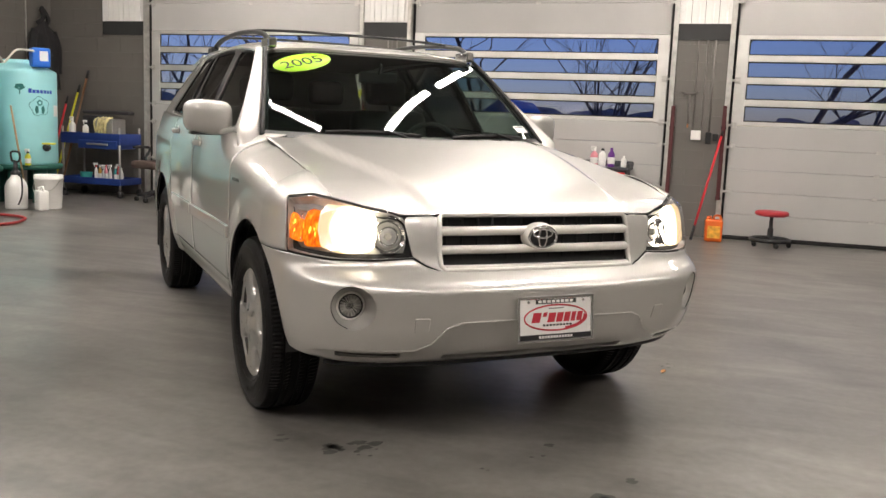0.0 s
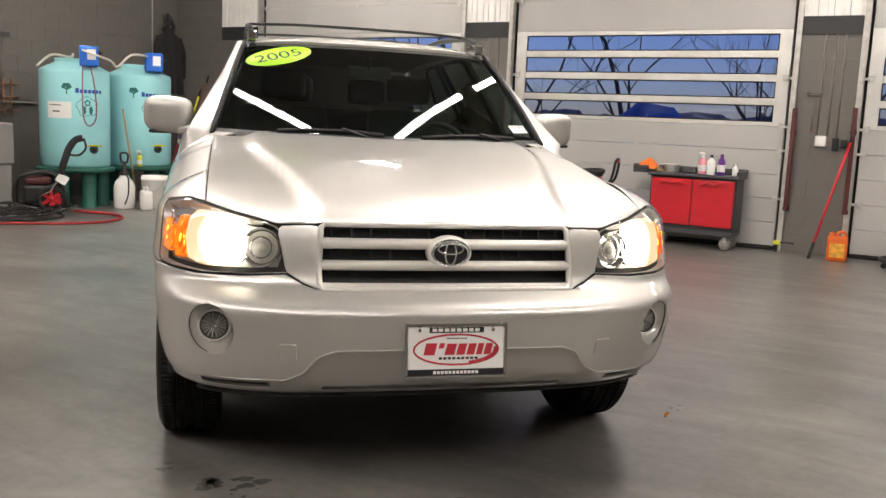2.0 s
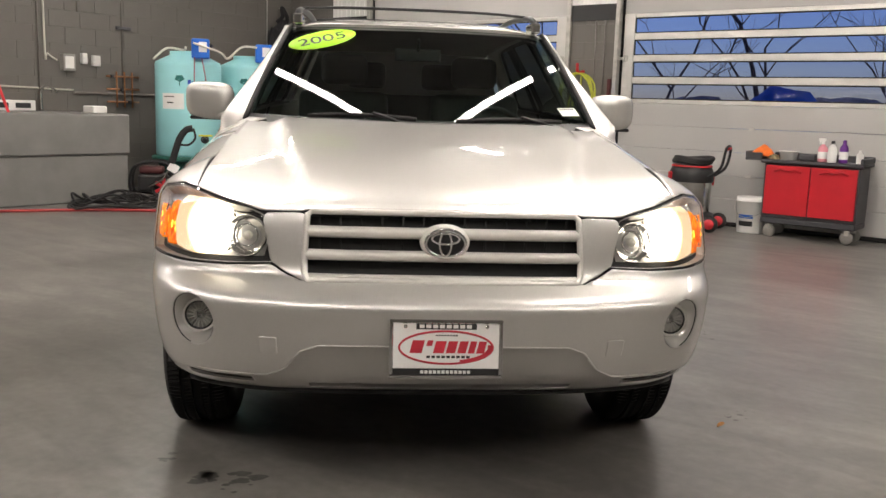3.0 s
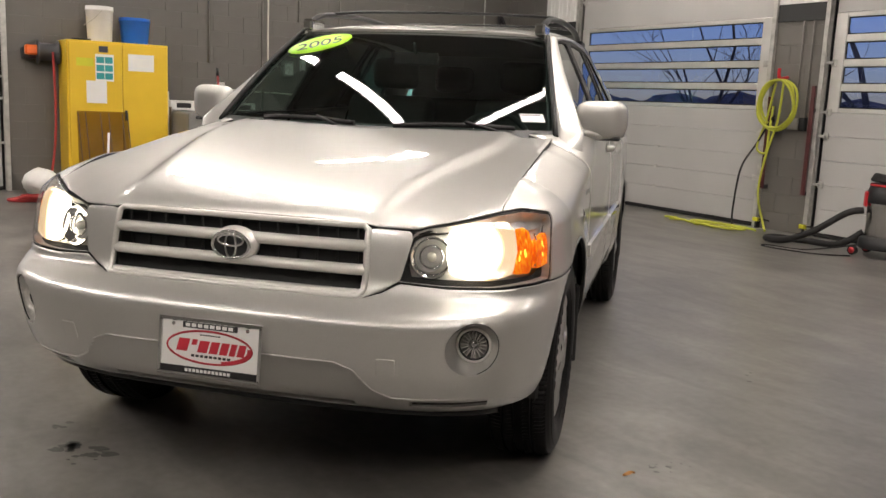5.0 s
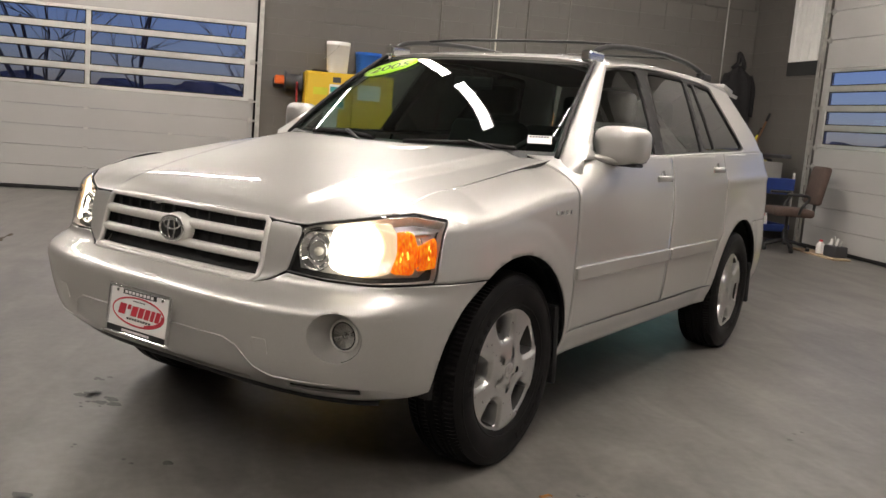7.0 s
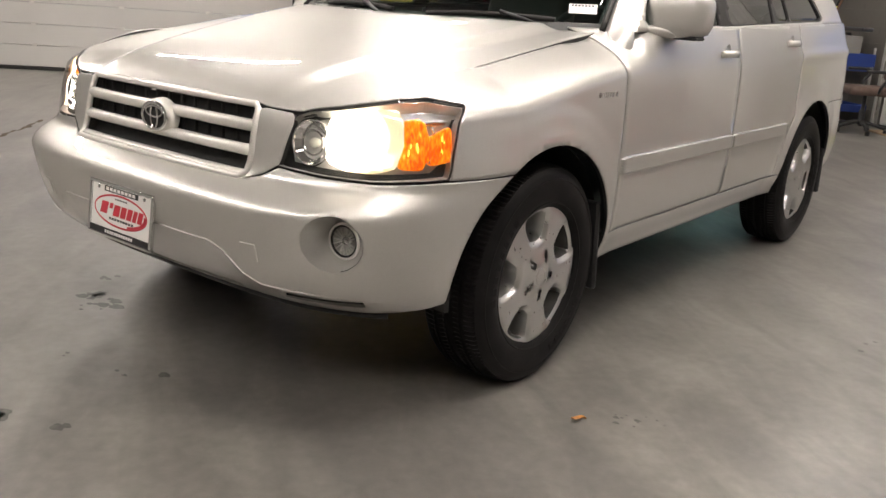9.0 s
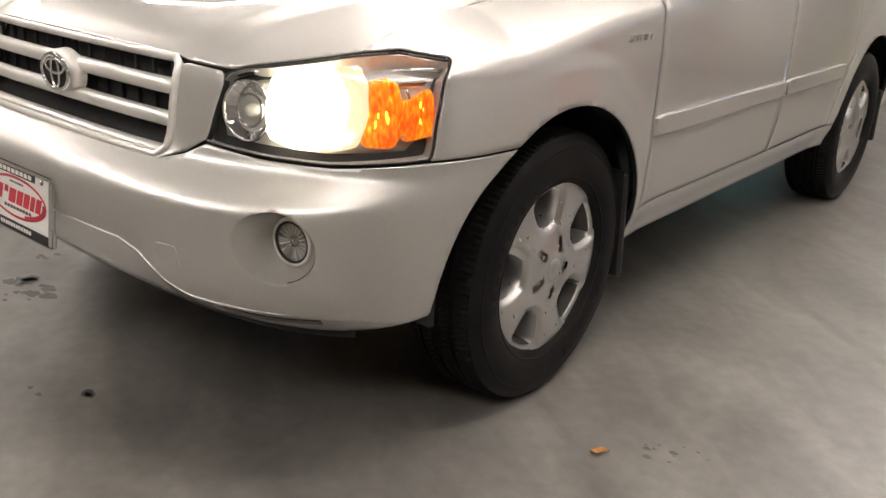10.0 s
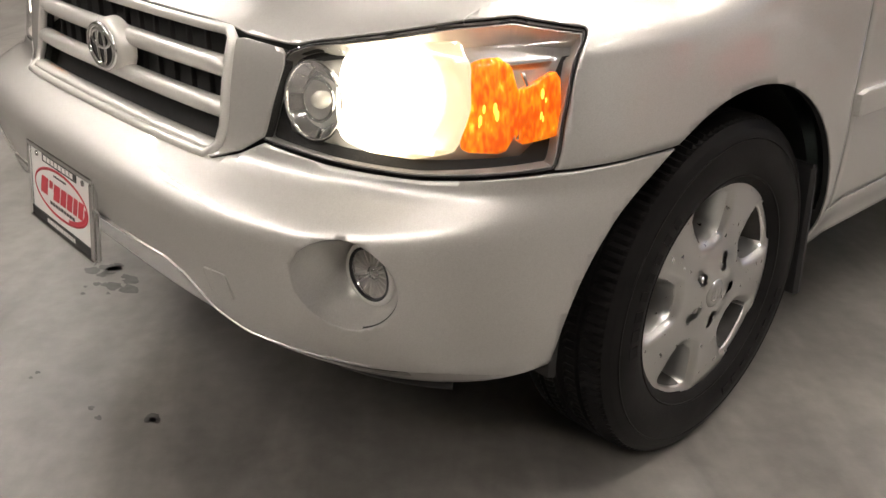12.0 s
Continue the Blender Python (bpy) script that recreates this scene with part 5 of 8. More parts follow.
# plain oval emblem
ey = skin(0.0, 0.80).y - 0.012
oval = lambda a, b, y, n=40: [(a * math.cos(t), y, 0.802 + b * math.sin(t)) for t in np.linspace(0, 2 * math.pi, n, endpoint=False)]
bm = lathe_bm([(0.0, 0.010), (0.8, 0.010), (0.95, 0.004), (1.0, -0.02)], 36, m=Matrix.Translation((0, ey + 0.004, 0.802)) @ Matrix.Diagonal((0.074, 1, 0.053, 1)) @ Matrix.Rotation(math.pi / 2, 4, "X"))
boss = part("emblem_boss", bm, M_SILVER, grille, "silver emblem boss")
part("emblem_field", lathe_bm([(0.0, 0.002), (0.98, 0.002), (1.0, 0.0)], 36, m=Matrix.Translation((0, ey - 0.008, 0.802)) @ Matrix.Diagonal((0.058, 1, 0.040, 1)) @ Matrix.Rotation(math.pi / 2, 4, "X")), M_SEAM, boss)
part("emblem_ring", tube_bm(oval(0.0575, 0.0395, ey - 0.012), 0.0055, 8, closed=True), M_CHROME, boss, "chrome oval ring")
part("emblem_ellipse", tube_bm(oval(0.017, 0.037, ey - 0.012, 30), 0.004, 8, closed=True), M_CHROME, boss, "chrome upright ellipse")
part("emblem_ellipse", tube_bm([(0.040 * math.cos(t), ey - 0.012, 0.816 + 0.016 * math.sin(t)) for t in np.linspace(0, 2 * math.pi, 30, endpoint=False)], 0.004, 8, closed=True), M_CHROME, boss, "chrome flat ellipse")

# ---- fog lamps ----
for s in (1, -1):
    c = Vector((s * 0.714, -0.688, 0.564))
    M = Matrix.Translation(c) @ Vector((s * 0.10, -1, 0.0)).normalized().to_track_quat("Z", "Y").to_matrix().to_4x4()
    fog = part("fog_lamp", lathe_bm([(0.052, -0.05), (0.052, 0.004), (0.049, 0.008), (0.043, 0.006), (0.042, -0.004), (0.03, -0.02), (0.0, -0.03)], 36, m=M), M_CHROME, car, "round fog lamp with ribbed reflector")
    part("fog_bezel", tube_bm([M @ Vector((0.047 * math.cos(t), 0.047 * math.sin(t), 0.006)) for t in np.linspace(0, 2 * math.pi, 36, endpoint=False)], 0.0045, 8, closed=True), M_SILVER, fog)
    part("fog_seal", tube_bm([M @ Vector((0.0415 * math.cos(t), 0.0415 * math.sin(t), 0.007)) for t in np.linspace(0, 2 * math.pi, 36, endpoint=False)], 0.003, 6, closed=True), M_BLACKP, fog, "dark inner seal")
    part("fog_bulb", lathe_bm([(0.0, 0.004), (0.010, 0.002), (0.013, -0.006), (0.010, -0.03)], 14, m=M), M_CHROME, fog)
    for k in range(18):
        t = 2 * math.pi * k / 18
        part("reflector_rib", box_bm(0.016, 0.040, -0.0012, 0.0012, -0.018, 0.001, m=M @ Matrix.Rotation(t, 4, "Z")), M_SILVER, fog)
    # painted scoop from the bumper's skin down to the lamp
    bm, rows = bmesh.new(), []
    for k in range(56):
        t = 2 * math.pi * k / 56
        p0 = upper_skin(A_FOG + 0.002 + 0.0778 * math.cos(t), 0.566 + 0.0778 * math.sin(t))
        p0.x *= s
        p1 = c + (Vector((1, 0.1 * s, 0)).normalized() * (s * math.cos(t)) + Vector((0, 0, math.sin(t)))) * 0.0515
        rows.append([bm.verts.new(p0.lerp(p1, q) + Vector((0, 0.15 * (p1 - p0).length * math.sin(math.pi * q ** 0.8), 0))) for q in (0, 0.04, 0.12, 0.25, 0.4, 0.55, 0.7, 0.85, 1.0)])
    for k in range(56):
        r0, r1 = rows[k], rows[(k + 1) % 56]
        for i in range(8):
            bm.faces.new((r0[i], r0[i + 1], r1[i + 1], r1[i]) if s > 0 else (r1[i], r1[i + 1], r0[i + 1], r0[i])).smooth = True
    part("lamp_scoop", bm, M_PAINT, bumper)
    g = part("fog_glass", lathe_bm([(0.0, 0.011), (0.03, 0.009), (0.0425, 0.006)], 30, m=M), M_LENS, fog)
    g.visible_shadow = False

# ---- licence plate frame with a printed card ----
M_CARD = surface("white_card", (0.80, 0.79, 0.77), 0.45, var=0.03)
M_RED = surface("red_print", (0.55, 0.03, 0.05), 0.45, var=0.05)
M_PRINTB = surface("black_print", (0.015, 0.015, 0.016), 0.45, var=0.05)
PL = pose(0, -0.893, 0.522, 84)          # face towards the front, leaning with the bumper
plate = part("plate_frame", box_bm(-0.157, 0.157, -0.081, 0.081, -0.012, 0.0, bevel=0.003), M_CHROME, car, "chrome plate frame with printed dealer card", m=PL)
bm = bmesh.new()
for b in ((-0.160, 0.160, 0.072, 0.083), (-0.160, 0.160, -0.083, -0.074), (-0.160, -0.150, -0.074, 0.072), (0.150, 0.160, -0.074, 0.072)):
    add_box(bm, *b, 0.0, 0.006, bevel=0.002)
part("frame_edge", bm, M_CHROME, plate)
part("card", box_bm(-0.149, 0.149, -0.055, 0.071, 0.0002, 0.001), M_CARD, plate, "white card")
part("foot_strip", box_bm(-0.149, 0.149, -0.0735, -0.056, 0.0002, 0.0025), M_PRINTB, plate, "black strip")
part("head_strip", box_bm(-0.085, 0.085, 0.055, 0.0715, 0.0012, 0.0026), M_PRINTB, plate, "black strip")
bm = bmesh.new()
ell = [(0.132 * math.cos(t), 0.004 + 0.046 * math.sin(t), 0.0016) for t in np.linspace(0, 2 * math.pi, 48, endpoint=False)]
add_tube(bm, ell, 0.0022, 4, closed=True, flat=(0.003, 0.0006))
for k in range(14):                      # thicker lower right of the ring
    t = -1.2 + k * 0.1
    add_box(bm, 0.124 * math.cos(t) - 0.006, 0.124 * math.cos(t) + 0.006, 0.004 + 0.041 * math.sin(t) - 0.004, 0.004 + 0.041 * math.sin(t) + 0.004, 0.0012, 0.0017)
part("oval_print", bm, M_RED, plate, "red oval ring")
for x0, x1, y0, y1 in ((-0.100, -0.066, -0.012, 0.024), (-0.058, -0.042, 0.008, 0.024), (-0.034, -0.004, -0.012, 0.022), (0.002, 0.028, -0.012, 0.022), (0.034, 0.058, -0.012, 0.022), (0.064, 0.082, -0.012, 0.022), (0.088, 0.110, -0.012, 0.022)):
    bm = box_bm(x0, x1, y0, y1, 0.0012, 0.0019)
    bmesh.ops.transform(bm, matrix=Matrix(((1, 0.25, 0, 0), (0, 1, 0, 0), (0, 0, 1, 0), (0, 0, 0, 1))), verts=bm.verts)
    part("red_bar", bm, M_RED, plate, "red lettering bar")
for k in range(9):
    part("small_bar", box_bm(-0.055 + k * 0.014, -0.045 + k * 0.014, -0.026, -0.019, 0.0012, 0.0018), M_PRINTB, plate)
for k in range(8):
    part("small_bar", box_bm(-0.03 + k * 0.008, -0.0245 + k * 0.008, 0.036, 0.040, 0.0012, 0.0018), M_PRINTB, plate)
for k in range(8):
    part("white_bar", box_bm(-0.076 + k * 0.019, -0.062 + k * 0.019, 0.0585, 0.0685, 0.0027, 0.0032), M_CARD, plate)
for k in range(12):
    part("white_bar", box_bm(-0.072 + k * 0.012, -0.063 + k * 0.012, -0.0695, -0.0605, 0.0026, 0.0031), M_CARD, plate)
for x in (-0.115, 0.115):
    part("screw", lathe_bm([(0.0, 0.005), (0.005, 0.004), (0.006, 0.001)], 10, m=Matrix.Translation((x, 0.063, 0))), M_CHROME, plate)

# ---- door mirrors ----
for s, MX in ((1, 0.898), (-1, 0.940)):
    bm = bmesh.new()
    bmesh.ops.create_uvsphere(bm, u_segments=36, v_segments=20, radius=1)
    for v in bm.verts:
        c = v.co
        e = [math.copysign(abs(q) ** 0.52, q) for q in c]
        k = 1 / max((abs(e[0]) ** 3.6 + abs(e[1]) ** 3.6 + abs(e[2]) ** 3.6) ** (1 / 3.6), 1e-6)
        x, y, z = (q * k for q in e)
        z *= 1 - 0.10 * (x + 1) / 2 * (z > 0)
        y = y * (0.55 if y > 0 else 1.0) * (1 - 0.25 * abs(x) ** 3)
        v.co = Vector((s * (MX + 0.110 * x), 0.82 + 0.090 * y + 0.03 * x, 1.190 + 0.085 * z + 0.006 * x))
    if s < 0:
        bmesh.ops.reverse_faces(bm, faces=bm.faces)
    mirror = part("door_mirror", bm, M_PAINT, car, smooth=True)
    bm = bmesh.new()
    pts = smooth_path([(s * 0.80, 0.66, 1.135), (s * 0.845, 0.715, 1.128), (s * 0.89, 0.78, 1.120)], 6)
    add_tube(bm, pts, 0.02, 10, flat=(0.035, 0.017))
    part("mirror_arm", bm, M_PAINT, mirror)
    bm = bmesh.new()
    add_box(bm, s * MX - 0.092, s * MX + 0.092, 0.866, 0.870, 1.122, 1.248, bevel=0.0015)
    part("mirror_glass", bm, M_CHROME, mirror)
    part("mirror_foot", box_bm(s * MX - 0.085, s * MX + 0.085, 0.775, 0.862, 1.103, 1.118, bevel=0.006), M_BLACKP, mirror, "dark mirror underside")

# ---- wipers, stickers ----
def on_screen(u, v, h=0.0):
    return screen_skin(u, v) + Vector((0, -0.55, 0.83)) * h


for u0, u1, v1 in ((-0.62, -0.05, 0.075), (0.20, 0.80, 0.07)):
    arm = [on_screen(u1, 0.0, -0.004), on_screen(u1 - 0.10, 0.025, 0.016), on_screen((u0 + u1) / 2 + 0.05, v1, 0.024)]
    wiper = part("wiper", tube_bm(smooth_path(arm, 6), 0.006, 8, flat=(0.012, 0.007)), M_BLACKP, car, "black windscreen wiper")
    blade = [on_screen(u0 + (u1 - u0) * t, v1 * (0.70 + 0.5 * t * (1 - t) * 2), 0.012) for t in np.linspace(-0.05, 1.0, 12)]
    part("blade", tube_bm(blade, 0.006, 6, flat=(0.008, 0.011)), M_BLACK, wiper)
    part("pivot_cap", lathe_bm([(0.0, 0.016), (0.010, 0.014), (0.013, 0.0)], 14, m=Matrix.Translation(on_screen(u1, 0.005, -0.012))), M_BLACKP, wiper)

M_LIME = surface("lime_sticker", (0.42, 0.86, 0.03), 0.4, var=0.04)
cu, cv, tilt = -0.715, 0.815, radians(27)
e1 = (screen_skin(cu + 0.05, cv) - screen_skin(cu - 0.05, cv)).normalized()
e3 = e1.cross(screen_skin(cu, cv + 0.05) - screen_skin(cu, cv - 0.05)).normalized()
e2 = e3.cross(e1)
ST = Matrix.Translation(screen_skin(cu, cv)) @ Matrix((e1, e2, e3)).transposed().to_4x4() @ Matrix.Rotation(tilt, 4, "Z")
bm = lathe_bm([(0.0, 0.0055), (1.0, 0.0055), (1.0, 0.005)], 48, m=Matrix.Diagonal((0.158, 0.086, 1, 1)))
sticker = part("year_sticker", bm, M_LIME, scr, "lime green oval year sticker", m=ST)
txt = bpy.data.curves.new("year", "FONT")
txt.body, txt.size, txt.align_x, txt.align_y, txt.extrude = "2005", 0.100, "CENTER", "CENTER", 0.0004
tob = bpy.data.objects.new("year", txt)
scene.collection.objects.link(tob)
me = bpy.data.meshes.new_from_object(tob)
bpy.data.objects.remove(tob)
me.materials.append(M_PRINTB)
yr = new("year_print", me)
yr.parent = sticker
yr.matrix_basis = Matrix.Translation((0, 0, 0.0065)) @ Matrix.Diagonal((1.15, 1, 1, 1))
cu, cv = 0.885, 0.16
f1 = (screen_skin(cu + 0.04, cv) - screen_skin(cu - 0.04, cv)).normalized()
f3 = f1.cross(screen_skin(cu, cv + 0.05) - screen_skin(cu, cv - 0.05)).normalized()
TG = Matrix.Translation(screen_skin(cu, cv)) @ Matrix((f1, f3.cross(f1), f3)).transposed().to_4x4()
tag = part("stock_tag", box_bm(-0.05, 0.05, -0.032, 0.018, 0.003, 0.004), M_CARD, scr, "white stock tag on the glass", m=TG)
bm = bmesh.new()
for k in range(7):
    add_box(bm, -0.042 + k * 0.012, -0.034 + k * 0.012, 0.004, 0.013, 0.004, 0.0045)
part("tag_bar", bm, M_PRINTB, tag)

# ---- cabin ----
dash = part("dashboard", box_bm(-0.70, 0.70, 0.50, 0.95, 0.78, 1.085, bevel=0.06, segs=3), M_TRIM, car, "dark grey dashboard", smooth=True)
part("instrument_hood", box_bm(0.20, 0.55, 0.72, 0.95, 1.06, 1.125, bevel=0.03, segs=3), M_TRIM, dash, smooth=True)
W = Matrix.Translation((0.37, 1.05, 1.03)) @ Matrix.Rotation(radians(62), 4, "X")
sw = part("steering_wheel", tube_bm([W @ Vector((0.185 * math.cos(t), 0.185 * math.sin(t), 0)) for t in np.linspace(0, 2 * math.pi, 40, endpoint=False)], 0.015, 8, closed=True), M_TRIM, car, "dark steering wheel")
part("wheel_pad", box_bm(-0.07, 0.07, -0.06, 0.06, -0.03, 0.01, bevel=0.02, segs=2, m=W), M_TRIM, sw)
for t in (0.15, math.pi - 0.15, -1.2, math.pi + 1.2):
    part("spoke", tube_bm([W @ Vector((0.05 * math.cos(t), 0.05 * math.sin(t), -0.01)), W @ Vector((0.18 * math.cos(t), 0.18 * math.sin(t), 0))], 0.012, 6), M_TRIM, sw)


def seat(x, y, w, rows=1):
    bm = box_bm(x - w / 2, x + w / 2, y, y + 0.5, 0.55, 0.74, bevel=0.05, segs=3)
    st = part("seat", bm, M_SEATS, car, "grey leather car seat", smooth=True)
    bm = box_bm(-w / 2, w / 2, -0.07, 0.07, 0, 0.62, bevel=0.05, segs=3)
    bmesh.ops.transform(bm, matrix=Matrix.Translation((x, y + 0.50, 0.66)) @ Matrix.Rotation(radians(-16), 4, "X"), verts=bm.verts)
    part("backrest", bm, M_SEATS, st, smooth=True)
    for k in range(rows):
        hx = x + (k - (rows - 1) / 2) * 0.5
        bm = box_bm(hx - 0.13, hx + 0.13, y + 0.66, y + 0.76, 1.30, 1.47, bevel=0.04, segs=3)
        part("headrest", bm, M_SEATS, st, smooth=True)


seat(0.37, 1.15, 0.50)
seat(-0.37, 1.15, 0.50)
seat(0.0, 2.05, 1.25, rows=2)
part("cabin_floor", box_bm(-0.78, 0.78, 0.45, 3.4, 0.36, 0.40), M_TRIM, car)
part("headliner", cut_panel(roof_skin, grid(-0.6, 0.6, 0.1), grid(1.05, 3.3, 0.1), [lambda x, y: x * 0 + 1], off=-0.03, lip=0, out=lambda p: Vector((0, 0, 1))), surface("grey_headliner", (0.13, 0.128, 0.12), 0.9), car)
im = part("inside_mirror", box_bm(-0.11, 0.11, 1.0, 1.02, 1.40, 1.46, bevel=0.01, segs=2), M_BLACKP, car)
part("mirror_stalk", tube_bm([(0, 1.0, 1.45), (0, 0.97, 1.50)], 0.007, 6), M_BLACKP, im)


# ---- pillars: white siding over a black band, maroon guards, services ----
RIBS = (-7.45, -6.74), (-3.45, -2.82), (0.45, 1.05)
for a, b in RIBS:
    sid = thing("siding_panel", "white ribbed metal siding above the black band", "wall panel", hall(a, WALL_W - 0.004, 2.43), group="siding panels", kind="structure")
    n = 4
    for k in range(n):
        w = (b - a) / n
        bm = bmesh.new()
        add_box(bm, k * w, (k + 1) * w - 0.006, -0.012, 0.0, 0, CEIL - 2.43 - 0.002)
        add_box(bm, k * w + w * 0.40, k * w + w * 0.6, -0.024, -0.012, 0, CEIL - 2.43 - 0.002, bevel=0.004)
        part("rib", bm, M_SIDING, sid)
    part("black_band", box_bm(0, b - a, -0.016, 0.0, -0.185, -0.001, bevel=0.002), M_BAND, sid, "matte black band")

for u, z0, z1 in ((-3.385, 0.45, 1.45), (-2.86, 0.43, 1.57), (0.475, 0.44, 1.50), (1.045, 0.45, 1.52)):
    gd = thing("door_guard", "maroon steel guard bar with black brackets", "guard", hall(u, WALL_W - 0.075, 0), group="door guards")
    part("bar", box_bm(-0.022, 0.022, -0.012, 0.012, z0, z1, bevel=0.004), M_MAROON, gd)
    for z in (z0 + 0.02, z1 - 0.25):
        part("bracket", box_bm(-0.03, 0.03, 0.012, 0.070, z - 0.02, z + 0.02, bevel=0.004), M_BLACKP, gd)


def wall_box(name, label, m, w, h, d, material, extra=None):
    t = thing(name, label, "electrical box", m)
    part("case", box_bm(-w / 2, w / 2, -d, 0, -h / 2, h / 2, bevel=0.006, segs=2), material, t)
    part("cover", box_bm(-w * 0.36, w * 0.36, -d - 0.006, -d, -h * 0.36, h * 0.36, bevel=0.002), extra or material, t)
    return t


def conduit(label, pts, r, material, m=None):
    t = thing("conduit", label, "pipe", m or HALL.copy())
    part("pipe", tube_bm(pts, r, 8), material, t)
    return t


M_CONDUIT = surface("painted_conduit", (0.17, 0.155, 0.14), 0.5, var=0.1)
M_COPPER = surface("dull_copper", (0.42, 0.20, 0.10), 0.35, metal=0.8, var=0.25, scale=20)
M_GREYBOX = surface("grey_steel_box", (0.30, 0.29, 0.27), 0.45, metal=0.3, var=0.1)
wall_box("socket_box", "white weatherproof socket box", hall(0.745, WALL_W - 0.002, 1.177), 0.11, 0.11, 0.05, M_WHITE)
wall_box("control_box", "black push-button control box", hall(0.885, WALL_W - 0.002, 1.15), 0.06, 0.13, 0.05, M_BLACKP)
wall_box("control_box", "black push-button control box", hall(0.965, WALL_W - 0.002, 1.16), 0.06, 0.08, 0.05, M_BLACKP)
wall_box("control_box", "black control box beside the hose", hall(-2.98, WALL_W - 0.002, 1.17), 0.07, 0.14, 0.06, M_BLACKP)
wall_box("socket_box", "grey socket box below the hose", hall(-3.09, WALL_W - 0.002, 1.17), 0.12, 0.12, 0.06, M_GREYBOX)
for u, z in ((0.70, 1.23), (0.80, 1.23), (0.885, 1.22), (-2.98, 1.24), (-3.10, 1.23)):
    conduit("painted conduit running up the pillar", [(u, WALL_W - 0.014, z), (u, WALL_W - 0.014, 2.25)], 0.010, M_CONDUIT)
tap = thing("wall_tap", "brass wall tap on a painted pipe", "tap", hall(0.645, WALL_W - 0.002, 0))
part("pipe", tube_bm([(0, -0.016, 1.30), (0, -0.016, 1.66)], 0.011, 8), M_CONDUIT, tap)
part("cross_pipe", tube_bm([(-0.07, -0.03, 1.645), (0.07, -0.03, 1.645)], 0.013, 8), M_CONDUIT, tap)
for x in (-0.07, 0.07):
    part("tap_knob", lathe_bm([(0.0, 0.012), (0.022, 0.010), (0.024, 0.0), (0.0, -0.01)], 12, m=Matrix.Translation((x, -0.035, 1.66))), M_CONDUIT, tap)
part("spout", tube_bm([(0, -0.016, 1.30), (0, -0.05, 1.285), (0, -0.06, 1.26)], 0.009, 8), M_COPPER, tap)

# ---- yellow hose on its hook, loose lengths on the floor ----
M_YHOSE = surface("yellow_green_hose", (0.48, 0.50, 0.05), 0.5, var=0.1)
M_RHOSE = surface("red_rubber_hose", (0.36, 0.03, 0.03), 0.55, var=0.15)
M_RED = surface("red_plastic", (0.56, 0.02, 0.03), 0.38, var=0.08)
M_BRIGHTRED = surface("bright_red_enamel", (0.50, 0.012, 0.022), 0.35, var=0.06, coat=0.3)
hk = thing("coiled_hose", "yellow-green air hose coiled on a red wall hook", "hose", hall(-3.24, WALL_W - 0.10, 0))
part("hook", tube_bm(smooth_path([(0, 0.09, 1.66), (0, 0.0, 1.645), (0, -0.06, 1.66), (0.005, -0.07, 1.75)], 5), 0.018, 8), M_RED, hk, "red hook")
rnd = random.Random(7)
for k in range(4):
    rx, rz = 0.215 + 0.03 * rnd.random(), 0.255 + 0.03 * rnd.random()
    c = (0.02 * rnd.random(), -0.02 - 0.022 * k, 1.63 - rz)
    pts = [(c[0] + rx * math.sin(t) * (1 + 0.05 * math.sin(3 * t + k)), c[1] + 0.01 * math.sin(2 * t + k), c[2] + rz * math.cos(t)) for t in np.linspace(0, 2 * math.pi, 36, endpoint=False)]
    part("coil", tube_bm(pts, 0.0125, 7, closed=True), M_YHOSE, hk)
part("hanging_length", tube_bm(smooth_path([(0.05, -0.04, 1.6), (0.04, -0.06, 1.2), (-0.06, -0.07, 0.8), (-0.10, -0.08, 0.4), (0.02, -0.10, 0.08), (0.10, -0.16, 0.014)], 8), 0.0125, 7), M_YHOSE, hk)
part("hanging_length", tube_bm(smooth_path([(-0.05, -0.03, 1.6), (-0.12, -0.04, 1.2), (-0.20, -0.05, 0.9), (-0.08, -0.05, 0.85), (-0.06, -0.05, 1.1), (-0.04, -0.05, 1.35)], 8), 0.0125, 7), M_YHOSE, hk)
part("hanging_cable", tube_bm(smooth_path([(-0.02, -0.05, 1.25), (-0.20, -0.05, 0.95), (-0.38, -0.06, 0.65), (-0.42, -0.08, 0.2), (-0.38, -0.12, 0.02)], 8), 0.011, 7), M_BLACK, hk, "grey-black cable")
hz = thing("loose_hose", "yellow-green hose lying in loops on the floor", "hose", hall(-3.65, 6.42, 0.0135))
pts = []
for k in range(70):
    t = k / 69
    pts.append((-0.75 + 1.15 * t + 0.10 * math.sin(17 * t), 0.05 * math.sin(23 * t) - 0.12 * math.sin(3.1 * t), 0.002 * (k % 5)))
part("length", tube_bm(pts, 0.0125, 6), M_YHOSE, hz)
pts = [(0.1 + 0.45 * math.cos(t) * (1 - 0.03 * t), 0.08 * math.sin(t) - 0.01 * t, 0.018 + 0.004 * math.sin(t)) for t in np.linspace(0, 13, 60)]
part("length", tube_bm(pts, 0.0125, 6), M_YHOSE, hz)
M_YCLIP = surface("yellow_plastic", (0.62, 0.60, 0.03), 0.4, var=0.08)
